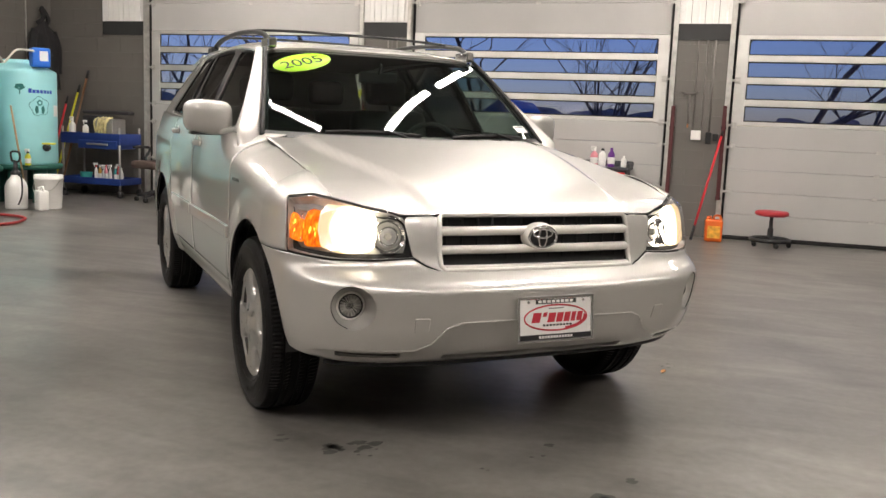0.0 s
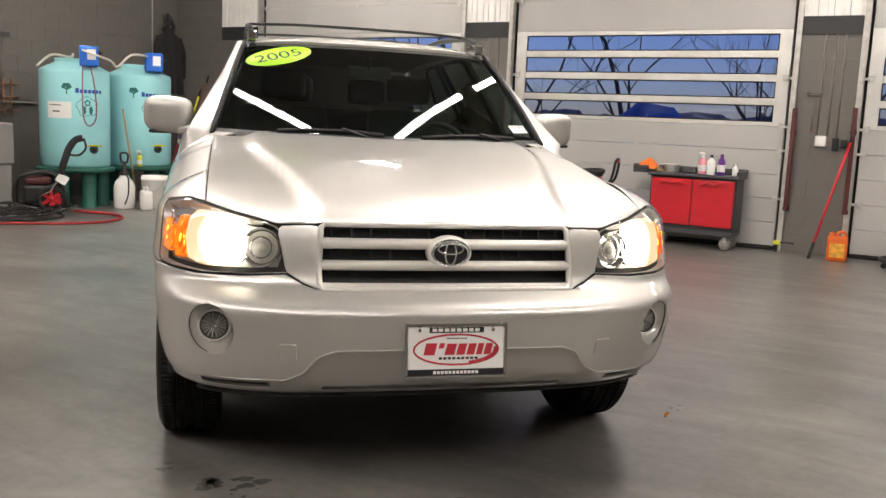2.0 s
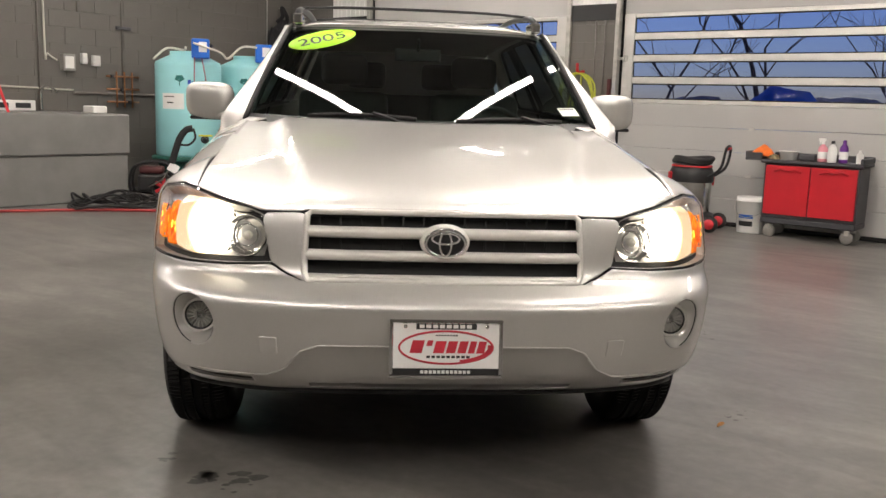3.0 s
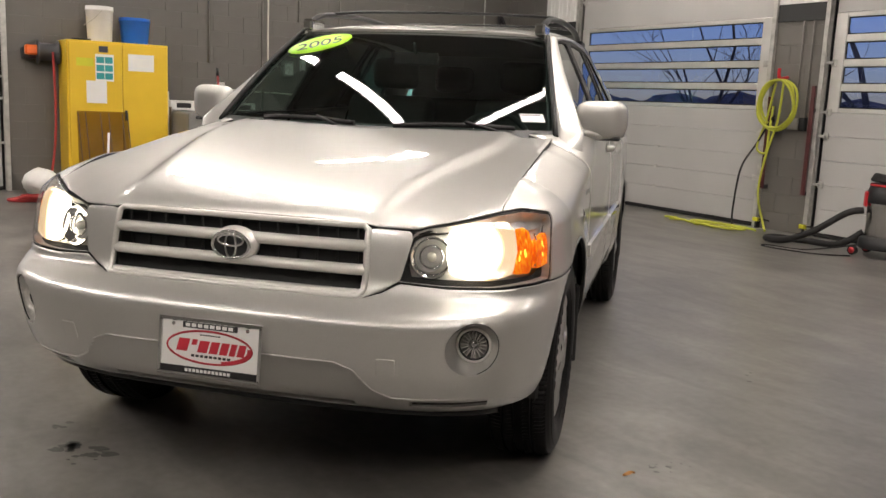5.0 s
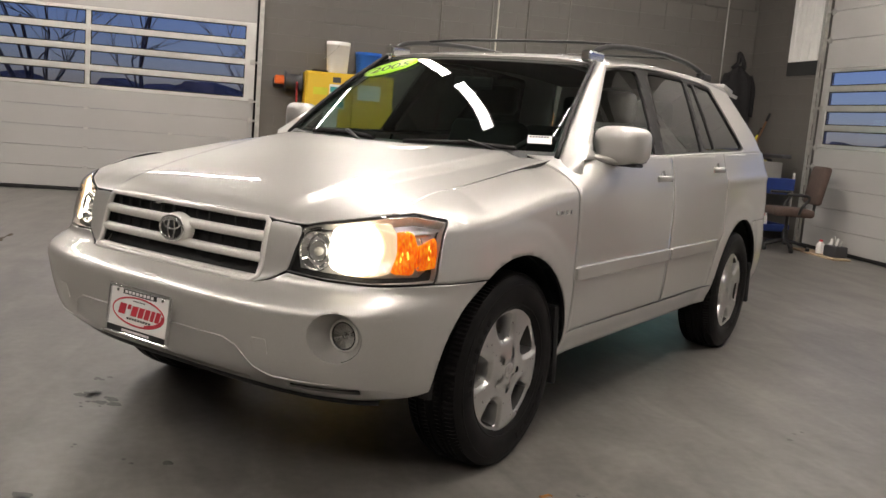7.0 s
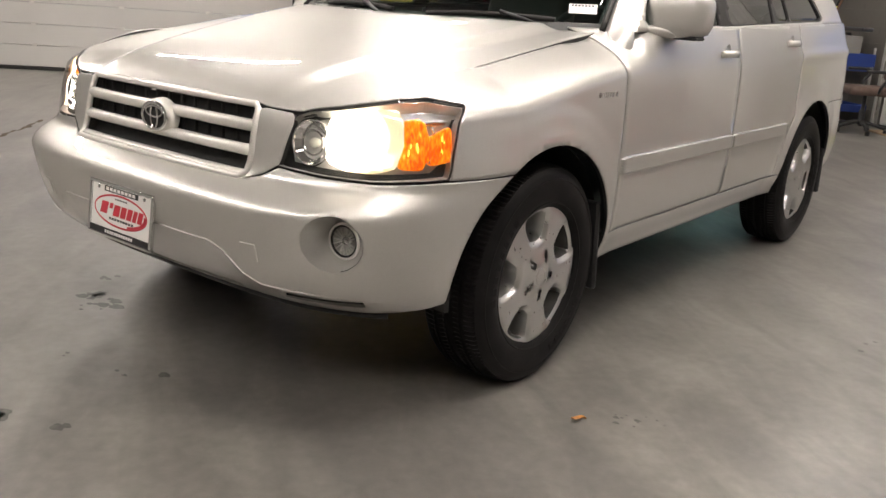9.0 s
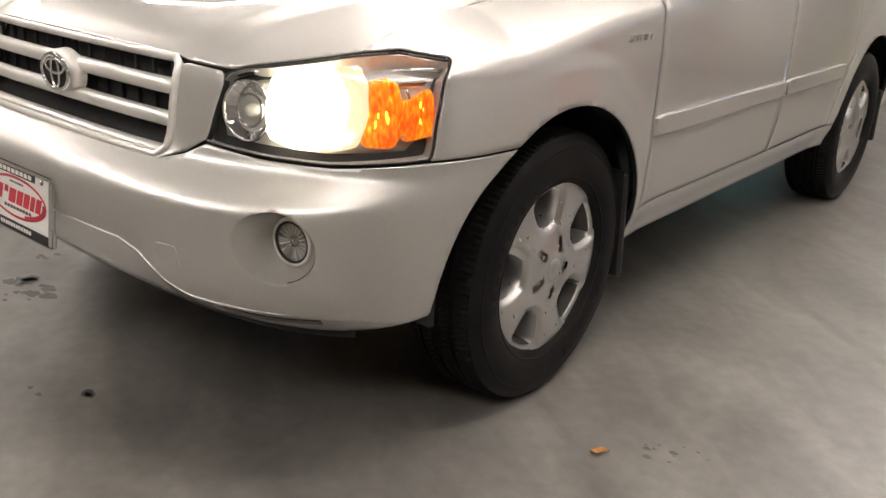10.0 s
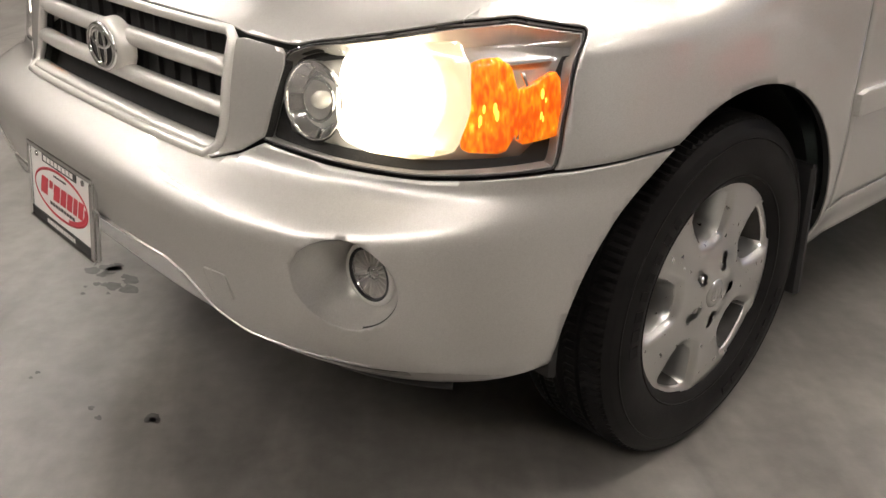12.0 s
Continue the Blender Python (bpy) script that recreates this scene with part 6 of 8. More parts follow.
for u in (-3.42, -2.82, 0.42):
    cl = thing("sensor_clip", "yellow door sensor clip near the floor", "sensor", hall(u, WALL_W - 0.06, 0.0), group="door sensors")
    part("clip", box_bm(-0.035, 0.035, -0.03, 0.02, 0.075, 0.12, bevel=0.008, segs=2), M_YCLIP, cl)
    part("stalk", box_bm(-0.012, 0.012, -0.012, 0.055, 0.0, 0.078, bevel=0.003), M_BLACKP, cl)
    part("lead", tube_bm([(0.03, 0, 0.10), (0.10, -0.02, 0.11), (0.17, 0.0, 0.10)], 0.008, 6), M_BLACK, cl)


# ---- wet and dry vacuum ----
M_STEEL = surface("polished_steel", (0.55, 0.54, 0.52), 0.22, metal=1.0, var=0.06, scale=10)
def vacuum(m):
    v = thing("vacuum_cleaner", "wet and dry vacuum, steel drum, black head, red latches", "vacuum", m)
    part("drum", lathe_bm([(0.195, 0.17), (0.205, 0.19), (0.215, 0.50), (0.222, 0.52)], 40), M_STEEL, v, "polished steel drum")
    part("chassis", lathe_bm([(0.0, 0.08), (0.25, 0.08), (0.26, 0.10), (0.25, 0.17), (0.20, 0.19)], 36), M_BLACKP, v, "black chassis")
    part("head", lathe_bm([(0.225, 0.50), (0.232, 0.53), (0.225, 0.60), (0.20, 0.66), (0.12, 0.69), (0.0, 0.70)], 40), M_BLACKP, v, "black motor head")
    part("head_trim", lathe_bm([(0.205, 0.655), (0.214, 0.66), (0.205, 0.672)], 40), M_RED, v, "red trim ring")
    for t in (-0.9, 2.2):
        part("latch", box_bm(-0.035, 0.035, 0.222, 0.245, 0.46, 0.60, bevel=0.008, m=Matrix.Rotation(t + math.pi, 4, "Z")), M_RED, v, "red latch")
    for k in range(3):
        pts = [(0.19 * math.cos(t) + 0.01 * k, 0.17 * math.sin(t), 0.705 + 0.018 * k + 0.01 * math.sin(2 * t)) for t in np.linspace(0, 2 * math.pi, 40, endpoint=False)]
        part("coiled_hose", tube_bm(pts, 0.022, 8, closed=True), M_BLACK, v)
    part("push_handle", tube_bm(smooth_path([(0.20, -0.12, 0.56), (0.32, -0.12, 0.66), (0.36, -0.10, 0.86), (0.36, 0.10, 0.86), (0.32, 0.12, 0.66), (0.20, 0.12, 0.56)], 6), 0.014, 8), M_BLACKP, v)
    part("handle_grip", tube_bm([(0.36, -0.07, 0.862), (0.36, 0.07, 0.862)], 0.021, 10), M_RED, v, "red grip")
    for x, y, r in ((0.27, -0.20, 0.085), (0.27, 0.20, 0.085), (-0.25, -0.15, 0.045), (-0.25, 0.15, 0.045)):
        wheel = part("wheel", lathe_bm([(0.0, -0.025), (r * 0.9, -0.025), (r, -0.015), (r, 0.015), (r * 0.9, 0.025), (0.0, 0.025)], 24, m=Matrix.Translation((x, y, r)) @ Matrix.Rotation(math.pi / 2, 4, "X")), M_BLACK, v)
        part("wheel_disc", lathe_bm([(0.0, -0.03), (r * 0.6, -0.03), (r * 0.62, 0.03), (0.0, 0.03)], 20, m=Matrix.Translation((x, y, r)) @ Matrix.Rotation(math.pi / 2, 4, "X")), M_RED, wheel, "red wheel disc")
    part("suction_hose", tube_bm(smooth_path([(-0.21, -0.10, 0.42), (-0.34, -0.16, 0.38), (-0.60, -0.24, 0.18), (-0.86, -0.26, 0.06), (-1.12, -0.16, 0.035), (-1.10, 0.0, 0.035), (-0.80, 0.05, 0.035), (-0.45, -0.02, 0.06), (-0.26, 0.05, 0.20)], 8), 0.032, 10), M_BLACK, v, "black ribbed suction hose")
    part("mains_lead", tube_bm(smooth_path([(-0.2, -0.1, 0.10), (-0.6, -0.35, 0.008), (-0.95, -0.42, 0.008), (-0.90, -0.55, 0.008), (-0.45, -0.52, 0.008), (-0.2, -0.3, 0.008)], 8), 0.007, 6), M_BLACK, v)
    return v


vacuum(hall(-1.60, 6.38, 0, 8))


# ---- pails, jugs, bottles ----
def pail(label, m, r=0.15, h=0.37, material=None, handle=True, printed=False):
    p = thing("pail", label, "bucket", m)
    part("body", lathe_bm([(0.0, 0.0), (r * 0.86, 0.0), (r * 0.88, 0.01), (r, h * 0.86), (r * 1.05, h * 0.87), (r * 1.05, h * 0.91), (r * 1.0, h * 0.92), (r * 1.02, h), (r * 0.97, h), (r * 0.85, 0.02), (0.0, 0.015)], 32), material or M_WHITE, p)
    if handle:
        part("bail_handle", tube_bm(smooth_path([(r * 1.04, 0, h * 0.88), (r * 0.95, -r * 0.6, h * 0.62), (0, -r * 1.12, h * 0.45), (-r * 0.95, -r * 0.6, h * 0.62), (-r * 1.04, 0, h * 0.88)], 6), 0.004, 6), M_GALV, p)
    if printed:
        for k, (mt, z0, z1) in enumerate(((M_BLUE, 0.42, 0.52), (M_PRINTB, 0.20, 0.34))):
            bm = bmesh.new()
            add_lathe(bm, [(r * (0.88 + 0.14 * z) + 0.001, h * z) for z in (z0, z1)], 8, start=-2.2, sweep=1.1)
            part("printed_bar", bm, mt, p)
    return p


M_BLUE = surface("blue_plastic", (0.012, 0.14, 0.62), 0.4, var=0.06)
M_NAVY = surface("dark_blue_enamel", (0.015, 0.04, 0.20), 0.45, var=0.12)
pail("white plastic pail with printed bars", hall(-1.02, 6.62, 0), printed=True)
pail("white plastic pail beside the tank stand", hall(-6.56, 4.78, 0), r=0.16, h=0.40)


def bottle(name, label, m, r, h, material, cap, trigger=False, capname="cap"):
    b = thing(name, label, "bottle", m, group="bottles")
    part("body", lathe_bm([(0.0, 0.0), (r * 0.95, 0.0), (r, 0.008), (r, h * 0.62), (r * 0.85, h * 0.72), (r * 0.38, h * 0.84), (r * 0.36, h * 0.88), (0, h * 0.88)], 20), material, b)
    part(capname, lathe_bm([(r * 0.42, h * 0.86), (r * 0.44, h * 0.97), (r * 0.3, h), (0, h)], 14), cap, b)
    part("label_band", lathe_bm([(r + 0.0008, h * 0.16), (r + 0.0008, h * 0.5)], 20), M_CARD, b, "printed label")
    if trigger:
        bm = bmesh.new()
        add_box(bm, -0.045, 0.025, -0.012, 0.012, h * 1.0, h * 1.0 + 0.03, bevel=0.006)
        add_box(bm, -0.035, -0.025, -0.006, 0.006, h * 0.86, h * 1.0, bevel=0.002)
        part("trigger", bm, M_WHITE, b)
    return b


M_PINK = surface("pink_liquid_bottle", (0.75, 0.28, 0.33), 0.3, var=0.06)
M_PURPLE = surface("purple_plastic", (0.13, 0.02, 0.24), 0.35, var=0.08)
M_TEAL = surface("teal_plastic", (0.03, 0.30, 0.30), 0.4, var=0.08)
M_ORANGE = surface("orange_plastic", (0.72, 0.13, 0.015), 0.38, var=0.06)
M_AMBERP = surface("amber_liquid", (0.55, 0.30, 0.05), 0.3, var=0.1)
M_DGREY = surface("dark_grey_plastic", (0.045, 0.045, 0.05), 0.5, var=0.12)


# ---- red service cart ----
def service_cart(m, w=0.90, d=0.40):
    c = thing("service_cart", "black service cart with two red cabinet doors on castors", "cart", m)
    part("body", box_bm(0.0, w, 0.012, d, 0.20, 0.74, bevel=0.01), M_DGREY, c)
    for k in (0, 1):
        x0, x1 = 0.02 + k * (w - 0.03) / 2, 0.02 + (k + 1) * (w - 0.03) / 2 - 0.008
        dr = part("door", box_bm(x0, x1, -0.014, 0.010, 0.235, 0.725, bevel=0.008, segs=2), M_BRIGHTRED, c, "red door")
        xm = (x0 + x1) / 2
        part("door_pull", tube_bm(smooth_path([(xm - 0.13, -0.016, 0.665), (xm - 0.07, -0.028, 0.69), (xm, -0.03, 0.672), (xm + 0.07, -0.028, 0.69), (xm + 0.13, -0.016, 0.665)], 5), 0.010, 6), M_BRIGHTRED, dr)
    top = bmesh.new()
    add_box(top, -0.03, w + 0.03, -0.03, d + 0.02, 0.742, 0.775, bevel=0.01)
    add_box(top, -0.03, w + 0.03, d - 0.02, d + 0.02, 0.775, 0.84, bevel=0.008)
    add_box(top, w - 0.005, w + 0.03, -0.02, d - 0.02, 0.775, 0.83, bevel=0.008)
    part("top_tray", top, M_DGREY, c, "black top tray")
    tr = bmesh.new()
    add_box(tr, -0.20, -0.03, 0.0, d, 0.76, 0.79, bevel=0.006)
    add_box(tr, -0.20, -0.185, 0.0, d, 0.79, 0.85, bevel=0.004)
    add_box(tr, -0.185, -0.03, 0.0, 0.015, 0.79, 0.84, bevel=0.004)
    part("side_tray", tr, M_DGREY, c, "black side tray")
    part("shelf", box_bm(0.0, w, 0.0, d, 0.14, 0.20, bevel=0.01), M_DGREY, c)
    for x in (0.08, w - 0.08):
        for y in (0.06, d - 0.06):
            f = part("castor_fork", box_bm(x - 0.025, x + 0.025, y - 0.03, y + 0.03, 0.085, 0.14, bevel=0.006), M_GALV, c)
            part("castor_wheel", lathe_bm([(0.0, -0.016), (0.055, -0.016), (0.062, -0.008), (0.062, 0.008), (0.055, 0.016), (0.0, 0.016)], 22, m=Matrix.Translation((x, y, 0.062)) @ Matrix.Rotation(math.pi / 2, 4, "X")), M_GREYBOX, f, "grey castor wheel")
    return c


CU, CW = -0.86, 6.42
service_cart(hall(CU, CW, 0))
bottle("spray_bottle", "pink spray bottle with a white trigger", hall(CU + 0.50, CW + 0.16, 0.775), 0.045, 0.20, M_PINK, M_WHITE, True)
bottle("detergent_bottle", "white bottle with a teal label and black cap", hall(CU + 0.60, CW + 0.12, 0.775), 0.042, 0.21, M_WHITE, M_BLACKP)
bottle("polish_bottle", "purple plastic polish bottle", hall(CU + 0.70, CW + 0.14, 0.775), 0.040, 0.22, M_PURPLE, M_PURPLE)
bottle("small_bottle", "small white plastic bottle", hall(CU + 0.84, CW + 0.18, 0.775), 0.032, 0.13, M_WHITE, M_WHITE)
tub = thing("plastic_tub", "shallow white plastic tub", "tub", hall(CU + 0.18, CW + 0.16, 0.775))
part("tub", lathe_bm([(0.0, 0.0), (0.075, 0.0), (0.09, 0.085), (0.095, 0.088), (0.085, 0.08), (0.07, 0.01), (0, 0.008)], 20), M_WHITE, tub)
part("bowl", box_bm(0.12, 0.27, -0.06, 0.06, 0.0, 0.07, bevel=0.012), M_DGREY, tub, "dark tray beside it")


def rag(label, m, material, sx, sy, sz, seed):
    t = thing("cloth", label, "cloth", m)
    bm = bmesh.new()
    bmesh.ops.create_grid(bm, x_segments=22, y_segments=22, size=0.5)
    for v in bm.verts:
        x, y = v.co.x, v.co.y
        h = max(0.0, 1 - (2.1 * math.hypot(x, y)) ** 2)
        n = noise.noise(Vector((x * 4 + seed, y * 4, 0.3))) * 0.35 + noise.noise(Vector((x * 10, y * 10 + seed, 1))) * 0.12
        v.co = Vector((x * sx * (1 + 0.2 * n), y * sy * (1 + 0.2 * n), max(0.002, sz * (h * 0.75 + 0.35 * max(n, -0.2) + 0.12))))
    part("fabric", bm, material, t, smooth=True)
    return t


M_RAGO = surface("orange_microfibre", (0.70, 0.15, 0.02), 0.9, var=0.15, scale=20, bump=0.5, bump_scale=200)
M_RAGT = surface("tan_cloth", (0.22, 0.17, 0.09), 0.9, var=0.2, scale=20, bump=0.5, bump_scale=200)
rag("orange microfibre cloth heaped on the cart tray", hall(CU - 0.08, CW + 0.16, 0.79), M_RAGO, 0.26, 0.26, 0.14, 2.0)
rag("crumpled tan cloth on the cart", hall(CU + 0.05, CW + 0.10, 0.776), M_RAGT, 0.14, 0.14, 0.06, 5.0)

# ---- broom, orange jug, stool ----
br = thing("broom", "red-handled broom leaning on the pillar", "broom", HALL.copy())
p0, p1 = Vector((0.80, 6.32, 0.03)), Vector((1.055, 6.845, 1.30))
part("handle", tube_bm([p0.lerp(p1, 0.10), p1], 0.0135, 8), M_RED, br, "red handle")
part("grip", tube_bm([p0.lerp(p1, 0.90), p0.lerp(p1, 1.005)], 0.0165, 8), M_BLACKP, br)
part("foot", tube_bm([p0, p0.lerp(p1, 0.12)], 0.017, 8), M_BLACKP, br, "black ferrule")


def jug(label, m, material, w=0.19, d=0.12, h=0.30, lab=None):
    j = thing("jug", label, "jug", m)
    bm = box_bm(-w / 2, w / 2, -d / 2, d / 2, 0, h * 0.84, bevel=0.022, segs=3)
    part("body", bm, material, j, smooth=True)
    part("carry_handle", tube_bm(smooth_path([(-w * 0.02, 0, h * 0.82), (w * 0.02, 0, h * 0.95), (w * 0.30, 0, h * 0.97), (w * 0.42, 0, h * 0.80)], 5), 0.014, 8), material, j)
    part("cap", lathe_bm([(0.026, 0.0), (0.026, 0.03), (0.022, 0.034), (0, 0.034)], 16, m=Matrix.Translation((-w * 0.28, 0, h * 0.84))), material, j)
    part("label_panel", box_bm(-w * 0.36, w * 0.36, -d / 2 - 0.0015, -d / 2, h * 0.14, h * 0.60, bevel=0.0004), lab or M_CARD, j, "printed label")
    return j


M_LABELY = surface("yellow_orange_label", (0.75, 0.38, 0.05), 0.45, var=0.35, scale=18)
jug("orange plastic jug with a yellow label", hall(1.03, 6.56, 0, 6), M_ORANGE, lab=M_LABELY)
st = thing("shop_stool", "low shop stool with a red round seat", "stool", hall(1.63, 6.50, 0))
part("seat", lathe_bm([(0.0, 0.335), (0.15, 0.335), (0.175, 0.35), (0.178, 0.375), (0.16, 0.39), (0.0, 0.395)], 32), surface("red_vinyl", (0.42, 0.03, 0.04), 0.4, var=0.1), st, "red vinyl seat")
part("post", lathe_bm([(0.032, 0.06), (0.030, 0.20), (0.020, 0.20), (0.020, 0.335)], 16), M_BLACKP, st)
part("foot_ring", tube_bm([(0.20 * math.cos(t), 0.20 * math.sin(t), 0.075) for t in np.linspace(0, 2 * math.pi, 32, endpoint=False)], 0.022, 8, closed=True), M_BLACKP, st)
for k in range(5):
    t = 2 * math.pi * k / 5
    part("leg", tube_bm([(0.03 * math.cos(t), 0.03 * math.sin(t), 0.09), (0.19 * math.cos(t), 0.19 * math.sin(t), 0.075)], 0.014, 6), M_BLACKP, st)
    part("castor", lathe_bm([(0.0, -0.014), (0.026, -0.014), (0.026, 0.014), (0.0, 0.014)], 14, m=Matrix.Translation((0.2 * math.cos(t), 0.2 * math.sin(t), 0.026)) @ Matrix.Rotation(math.pi / 2, 4, "X")), M_BLACK, st)

# ---- chemical tanks on green stands ----
M_AQUA = surface("aqua_polyethylene", (0.33, 0.68, 0.71), 0.42, var=0.05, scale=3)
M_GREEN = surface("green_plastic_stand", (0.015, 0.10, 0.075), 0.5, var=0.15, scale=8)
M_TREE = surface("green_print", (0.01, 0.14, 0.13), 0.5, var=0.05)
M_BLUEP = surface("blue_print", (0.015, 0.06, 0.36), 0.5, var=0.05)
M_PALEH = surface("pale_hose", (0.62, 0.60, 0.52), 0.45, var=0.08)


def tank(m, face, r=0.402, label_side=True, loop=True):
    """face: degrees in the tank's frame towards which its prints look."""
    t = thing("chemical_tank", "aqua plastic chemical tank with printed mark on a green stand", "tank", m, group="chemical tanks")
    z0 = 0.482
    part("shell", lathe_bm([(0.0, z0), (r * 0.97, z0), (r, z0 + 0.03), (r, 1.60), (r * 0.985, 1.625), (r * 0.95, 1.64), (r * 0.55, 1.72), (0.22, 1.735), (0.22, 1.765), (0.0, 1.77)], 56), M_AQUA, t, "aqua tank shell")
    part("stand_top", lathe_bm([(0.0, 0.42), (r * 1.08, 0.42), (r * 1.13, 0.435), (r * 1.13, 0.47), (r * 1.09, 0.481), (0.0, 0.481)], 44), M_GREEN, t, "green stand top")
    for k in range(6):
        a = radians(face) + 0.5 + k * math.pi / 3
        part("stand_leg", lathe_bm([(0.10, 0.0), (0.10, 0.02), (0.085, 0.05), (0.085, 0.42)], 18, m=Matrix.Translation((r * 0.74 * math.cos(a), r * 0.74 * math.sin(a), 0))), M_GREEN, t, "green leg")
    F = Matrix.Rotation(radians(face) - math.pi / 2 + math.pi, 4, "Z")      # local -y faces outwards after this turn

    def wrap(name, x0, x1, z0, z1, mt, lab="", h=0.0012):
        bm = bmesh.new()
        add_lathe(bm, [(r + h, z0), (r + h, z1)], 6, start=-math.pi / 2 + x0 / r, sweep=(x1 - x0) / r)
        bmesh.ops.transform(bm, matrix=F, verts=bm.verts)
        return part(name, bm, mt, t, lab)
    # printed mark: tree shape, word bars, round seal
    def blob(cx, cz, rx, rz, mt, nm, hole=None):
        bm = bmesh.new()
        vs = []
        n = 26
        for i in range(n):
            q = 2 * math.pi * i / n
            k = 1 + 0.10 * math.sin(5 * q + cx * 40)
            vs.append((cx + rx * k * math.cos(q), cz + rz * k * math.sin(q)))
        P = lambda x, z: bm.verts.new((F @ Vector((math.cos(-math.pi / 2 + x / r) * (r + 0.0015), math.sin(-math.pi / 2 + x / r) * (r + 0.0015), z))))
        if hole:
            ring = [P(*v) for v in vs]
            inner = [P(cx + (x - cx) * hole, cz + (z - cz) * hole) for x, z in vs]
            for i in range(n):
                bm.faces.new((ring[i], ring[(i + 1) % n], inner[(i + 1) % n], inner[i]))
        else:
            bm.faces.new([P(*v) for v in vs])
        part(nm, bm, mt, t)
    blob(-0.09, 1.43, 0.055, 0.038, M_TREE, "tree_print")
    wrap("tree_trunk_print", -0.096, -0.084, 1.34, 1.41, M_TREE)
    for k in range(7):
        wrap("word_bar", 0.005 + k * 0.047, 0.043 + k * 0.047, 1.36, 1.40 if k else 1.415, M_BLUEP)
    blob(0.14, 1.20, 0.125, 0.115, M_TREE, "seal_print", 0.95)
    blob(0.14, 1.245, 0.035, 0.035, M_TREE, "seal_print", 0.55)
    blob(0.10, 1.16, 0.022, 0.05, M_TREE, "seal_print")
    blob(0.18, 1.16, 0.022, 0.05, M_TREE, "seal_print")
    if label_side:
        lb = wrap("paper_label", -0.33, -0.04, 1.06, 1.25, M_CARD, "white paper label")
        wrap("label_bar", -0.30, -0.16, 1.205, 1.215, M_PRINTB, h=0.002)
        wrap("label_bar", -0.26, -0.17, 1.13, 1.145, M_PRINTB, h=0.002)
    else:
        wrap("paper_label", 0.36, 0.50, 1.08, 1.22, M_CARD, "white paper label")
    # tap near the foot
    O = F @ Matrix.Translation((0.20, -r, 0))
    part("outlet_valve", lathe_bm([(0.0, 0.12), (0.022, 0.12), (0.03, 0.09), (0.03, 0.04), (0.045, 0.03), (0.05, 0.0)], 16, m=O @ Matrix.Translation((0, 0, 0.70)) @ Matrix.Rotation(math.pi / 2, 4, "X")), M_BLACKP, t, "black outlet valve")
    part("valve_lever", box_bm(-0.07, 0.09, -0.10, -0.08, 0.74, 0.76, bevel=0.004, m=O), M_YCLIP, t, "yellow valve lever")
    # blue pump on the edge of the lid
    pump = part("pump", box_bm(-0.105, 0.105, -0.14, 0.11, 1.675, 1.91, bevel=0.02, segs=2, m=F @ Matrix.Translation((0.16, -r * 0.72, 0))), M_BLUE, t, "blue metering pump")
    part("pump_panel", box_bm(-0.02, 0.075, -0.144, -0.139, 1.75, 1.87, m=F @ Matrix.Translation((0.16, -r * 0.72, 0))), M_CARD, pump, "white pump label")
    part("pump_knob", lathe_bm([(0.03, 0.0), (0.028, 0.03), (0.0, 0.03)], 14, m=F @ Matrix.Translation((0.275, -r * 0.72 - 0.05, 1.83)) @ Matrix.Rotation(math.pi / 2, 4, "X")), M_BLACKP, pump)
    if loop:
        pts = smooth_path([F @ Vector(p) for p in ((0.10, -r * 1.04, 1.90), (0.085, -r * 1.05, 1.5), (0.09, -r * 1.04, 1.1), (0.15, -r * 1.03, 0.98), (0.23, -r * 0.98, 1.08), (0.22, -r * 1.0, 1.4), (0.17, -r * 1.03, 1.70))], 8)
        part("feed_tube", tube_bm(pts, 0.008, 7), surface("mauve_tube", (0.30, 0.12, 0.16), 0.4), t, "mauve feed tube")
    return t


tank(hall(-7.40, 4.30, 0), -38, label_side=True)
tank(hall(-7.38, 5.27, 0), -38, label_side=False, loop=False)
for pts in ([(-7.62, 3.95, 1.66), (-7.55, 4.1, 1.80), (-7.35, 4.2, 1.78), (-7.1, 4.05, 1.80)], [(-6.95, 4.05, 1.85), (-6.9, 4.4, 1.76), (-7.0, 4.6, 1.70), (-7.1, 4.9, 1.86), (-6.95, 5.02, 1.86)]):
    hh = thing("delivery_hose", "pale delivery hose over the tank tops", "hose", HALL.copy())
    part("hose", tube_bm(smooth_path(pts, 8), 0.014, 8), M_PALEH, hh)
rod = thing("dip_rod", "thin wooden rod leaning between the tanks", "rod", HALL.copy())
part("rod", tube_bm([(-6.93, 4.83, 0.05), (-6.98, 4.66, 1.20)], 0.012, 6), surface("raw_wood", (0.35, 0.24, 0.13), 0.7, var=0.2), rod)

sp = thing("pump_sprayer", "white pump sprayer with a black top", "sprayer", hall(-6.78, 4.50, 0))
part("bottle", lathe_bm([(0.0, 0.0), (0.115, 0.0), (0.125, 0.02), (0.125, 0.26), (0.10, 0.33), (0.06, 0.37), (0.05, 0.41)], 28), M_WHITE, sp)
part("pump_top", lathe_bm([(0.055, 0.40), (0.06, 0.43), (0.03, 0.45), (0.022, 0.56)], 18), M_BLACKP, sp, "black pump")
part("pump_handle", tube_bm(smooth_path([(-0.05, 0, 0.56), (-0.06, 0, 0.66), (0.06, 0, 0.66), (0.05, 0, 0.56), (-0.05, 0, 0.56)], 4), 0.013, 6), M_BLACKP, sp)
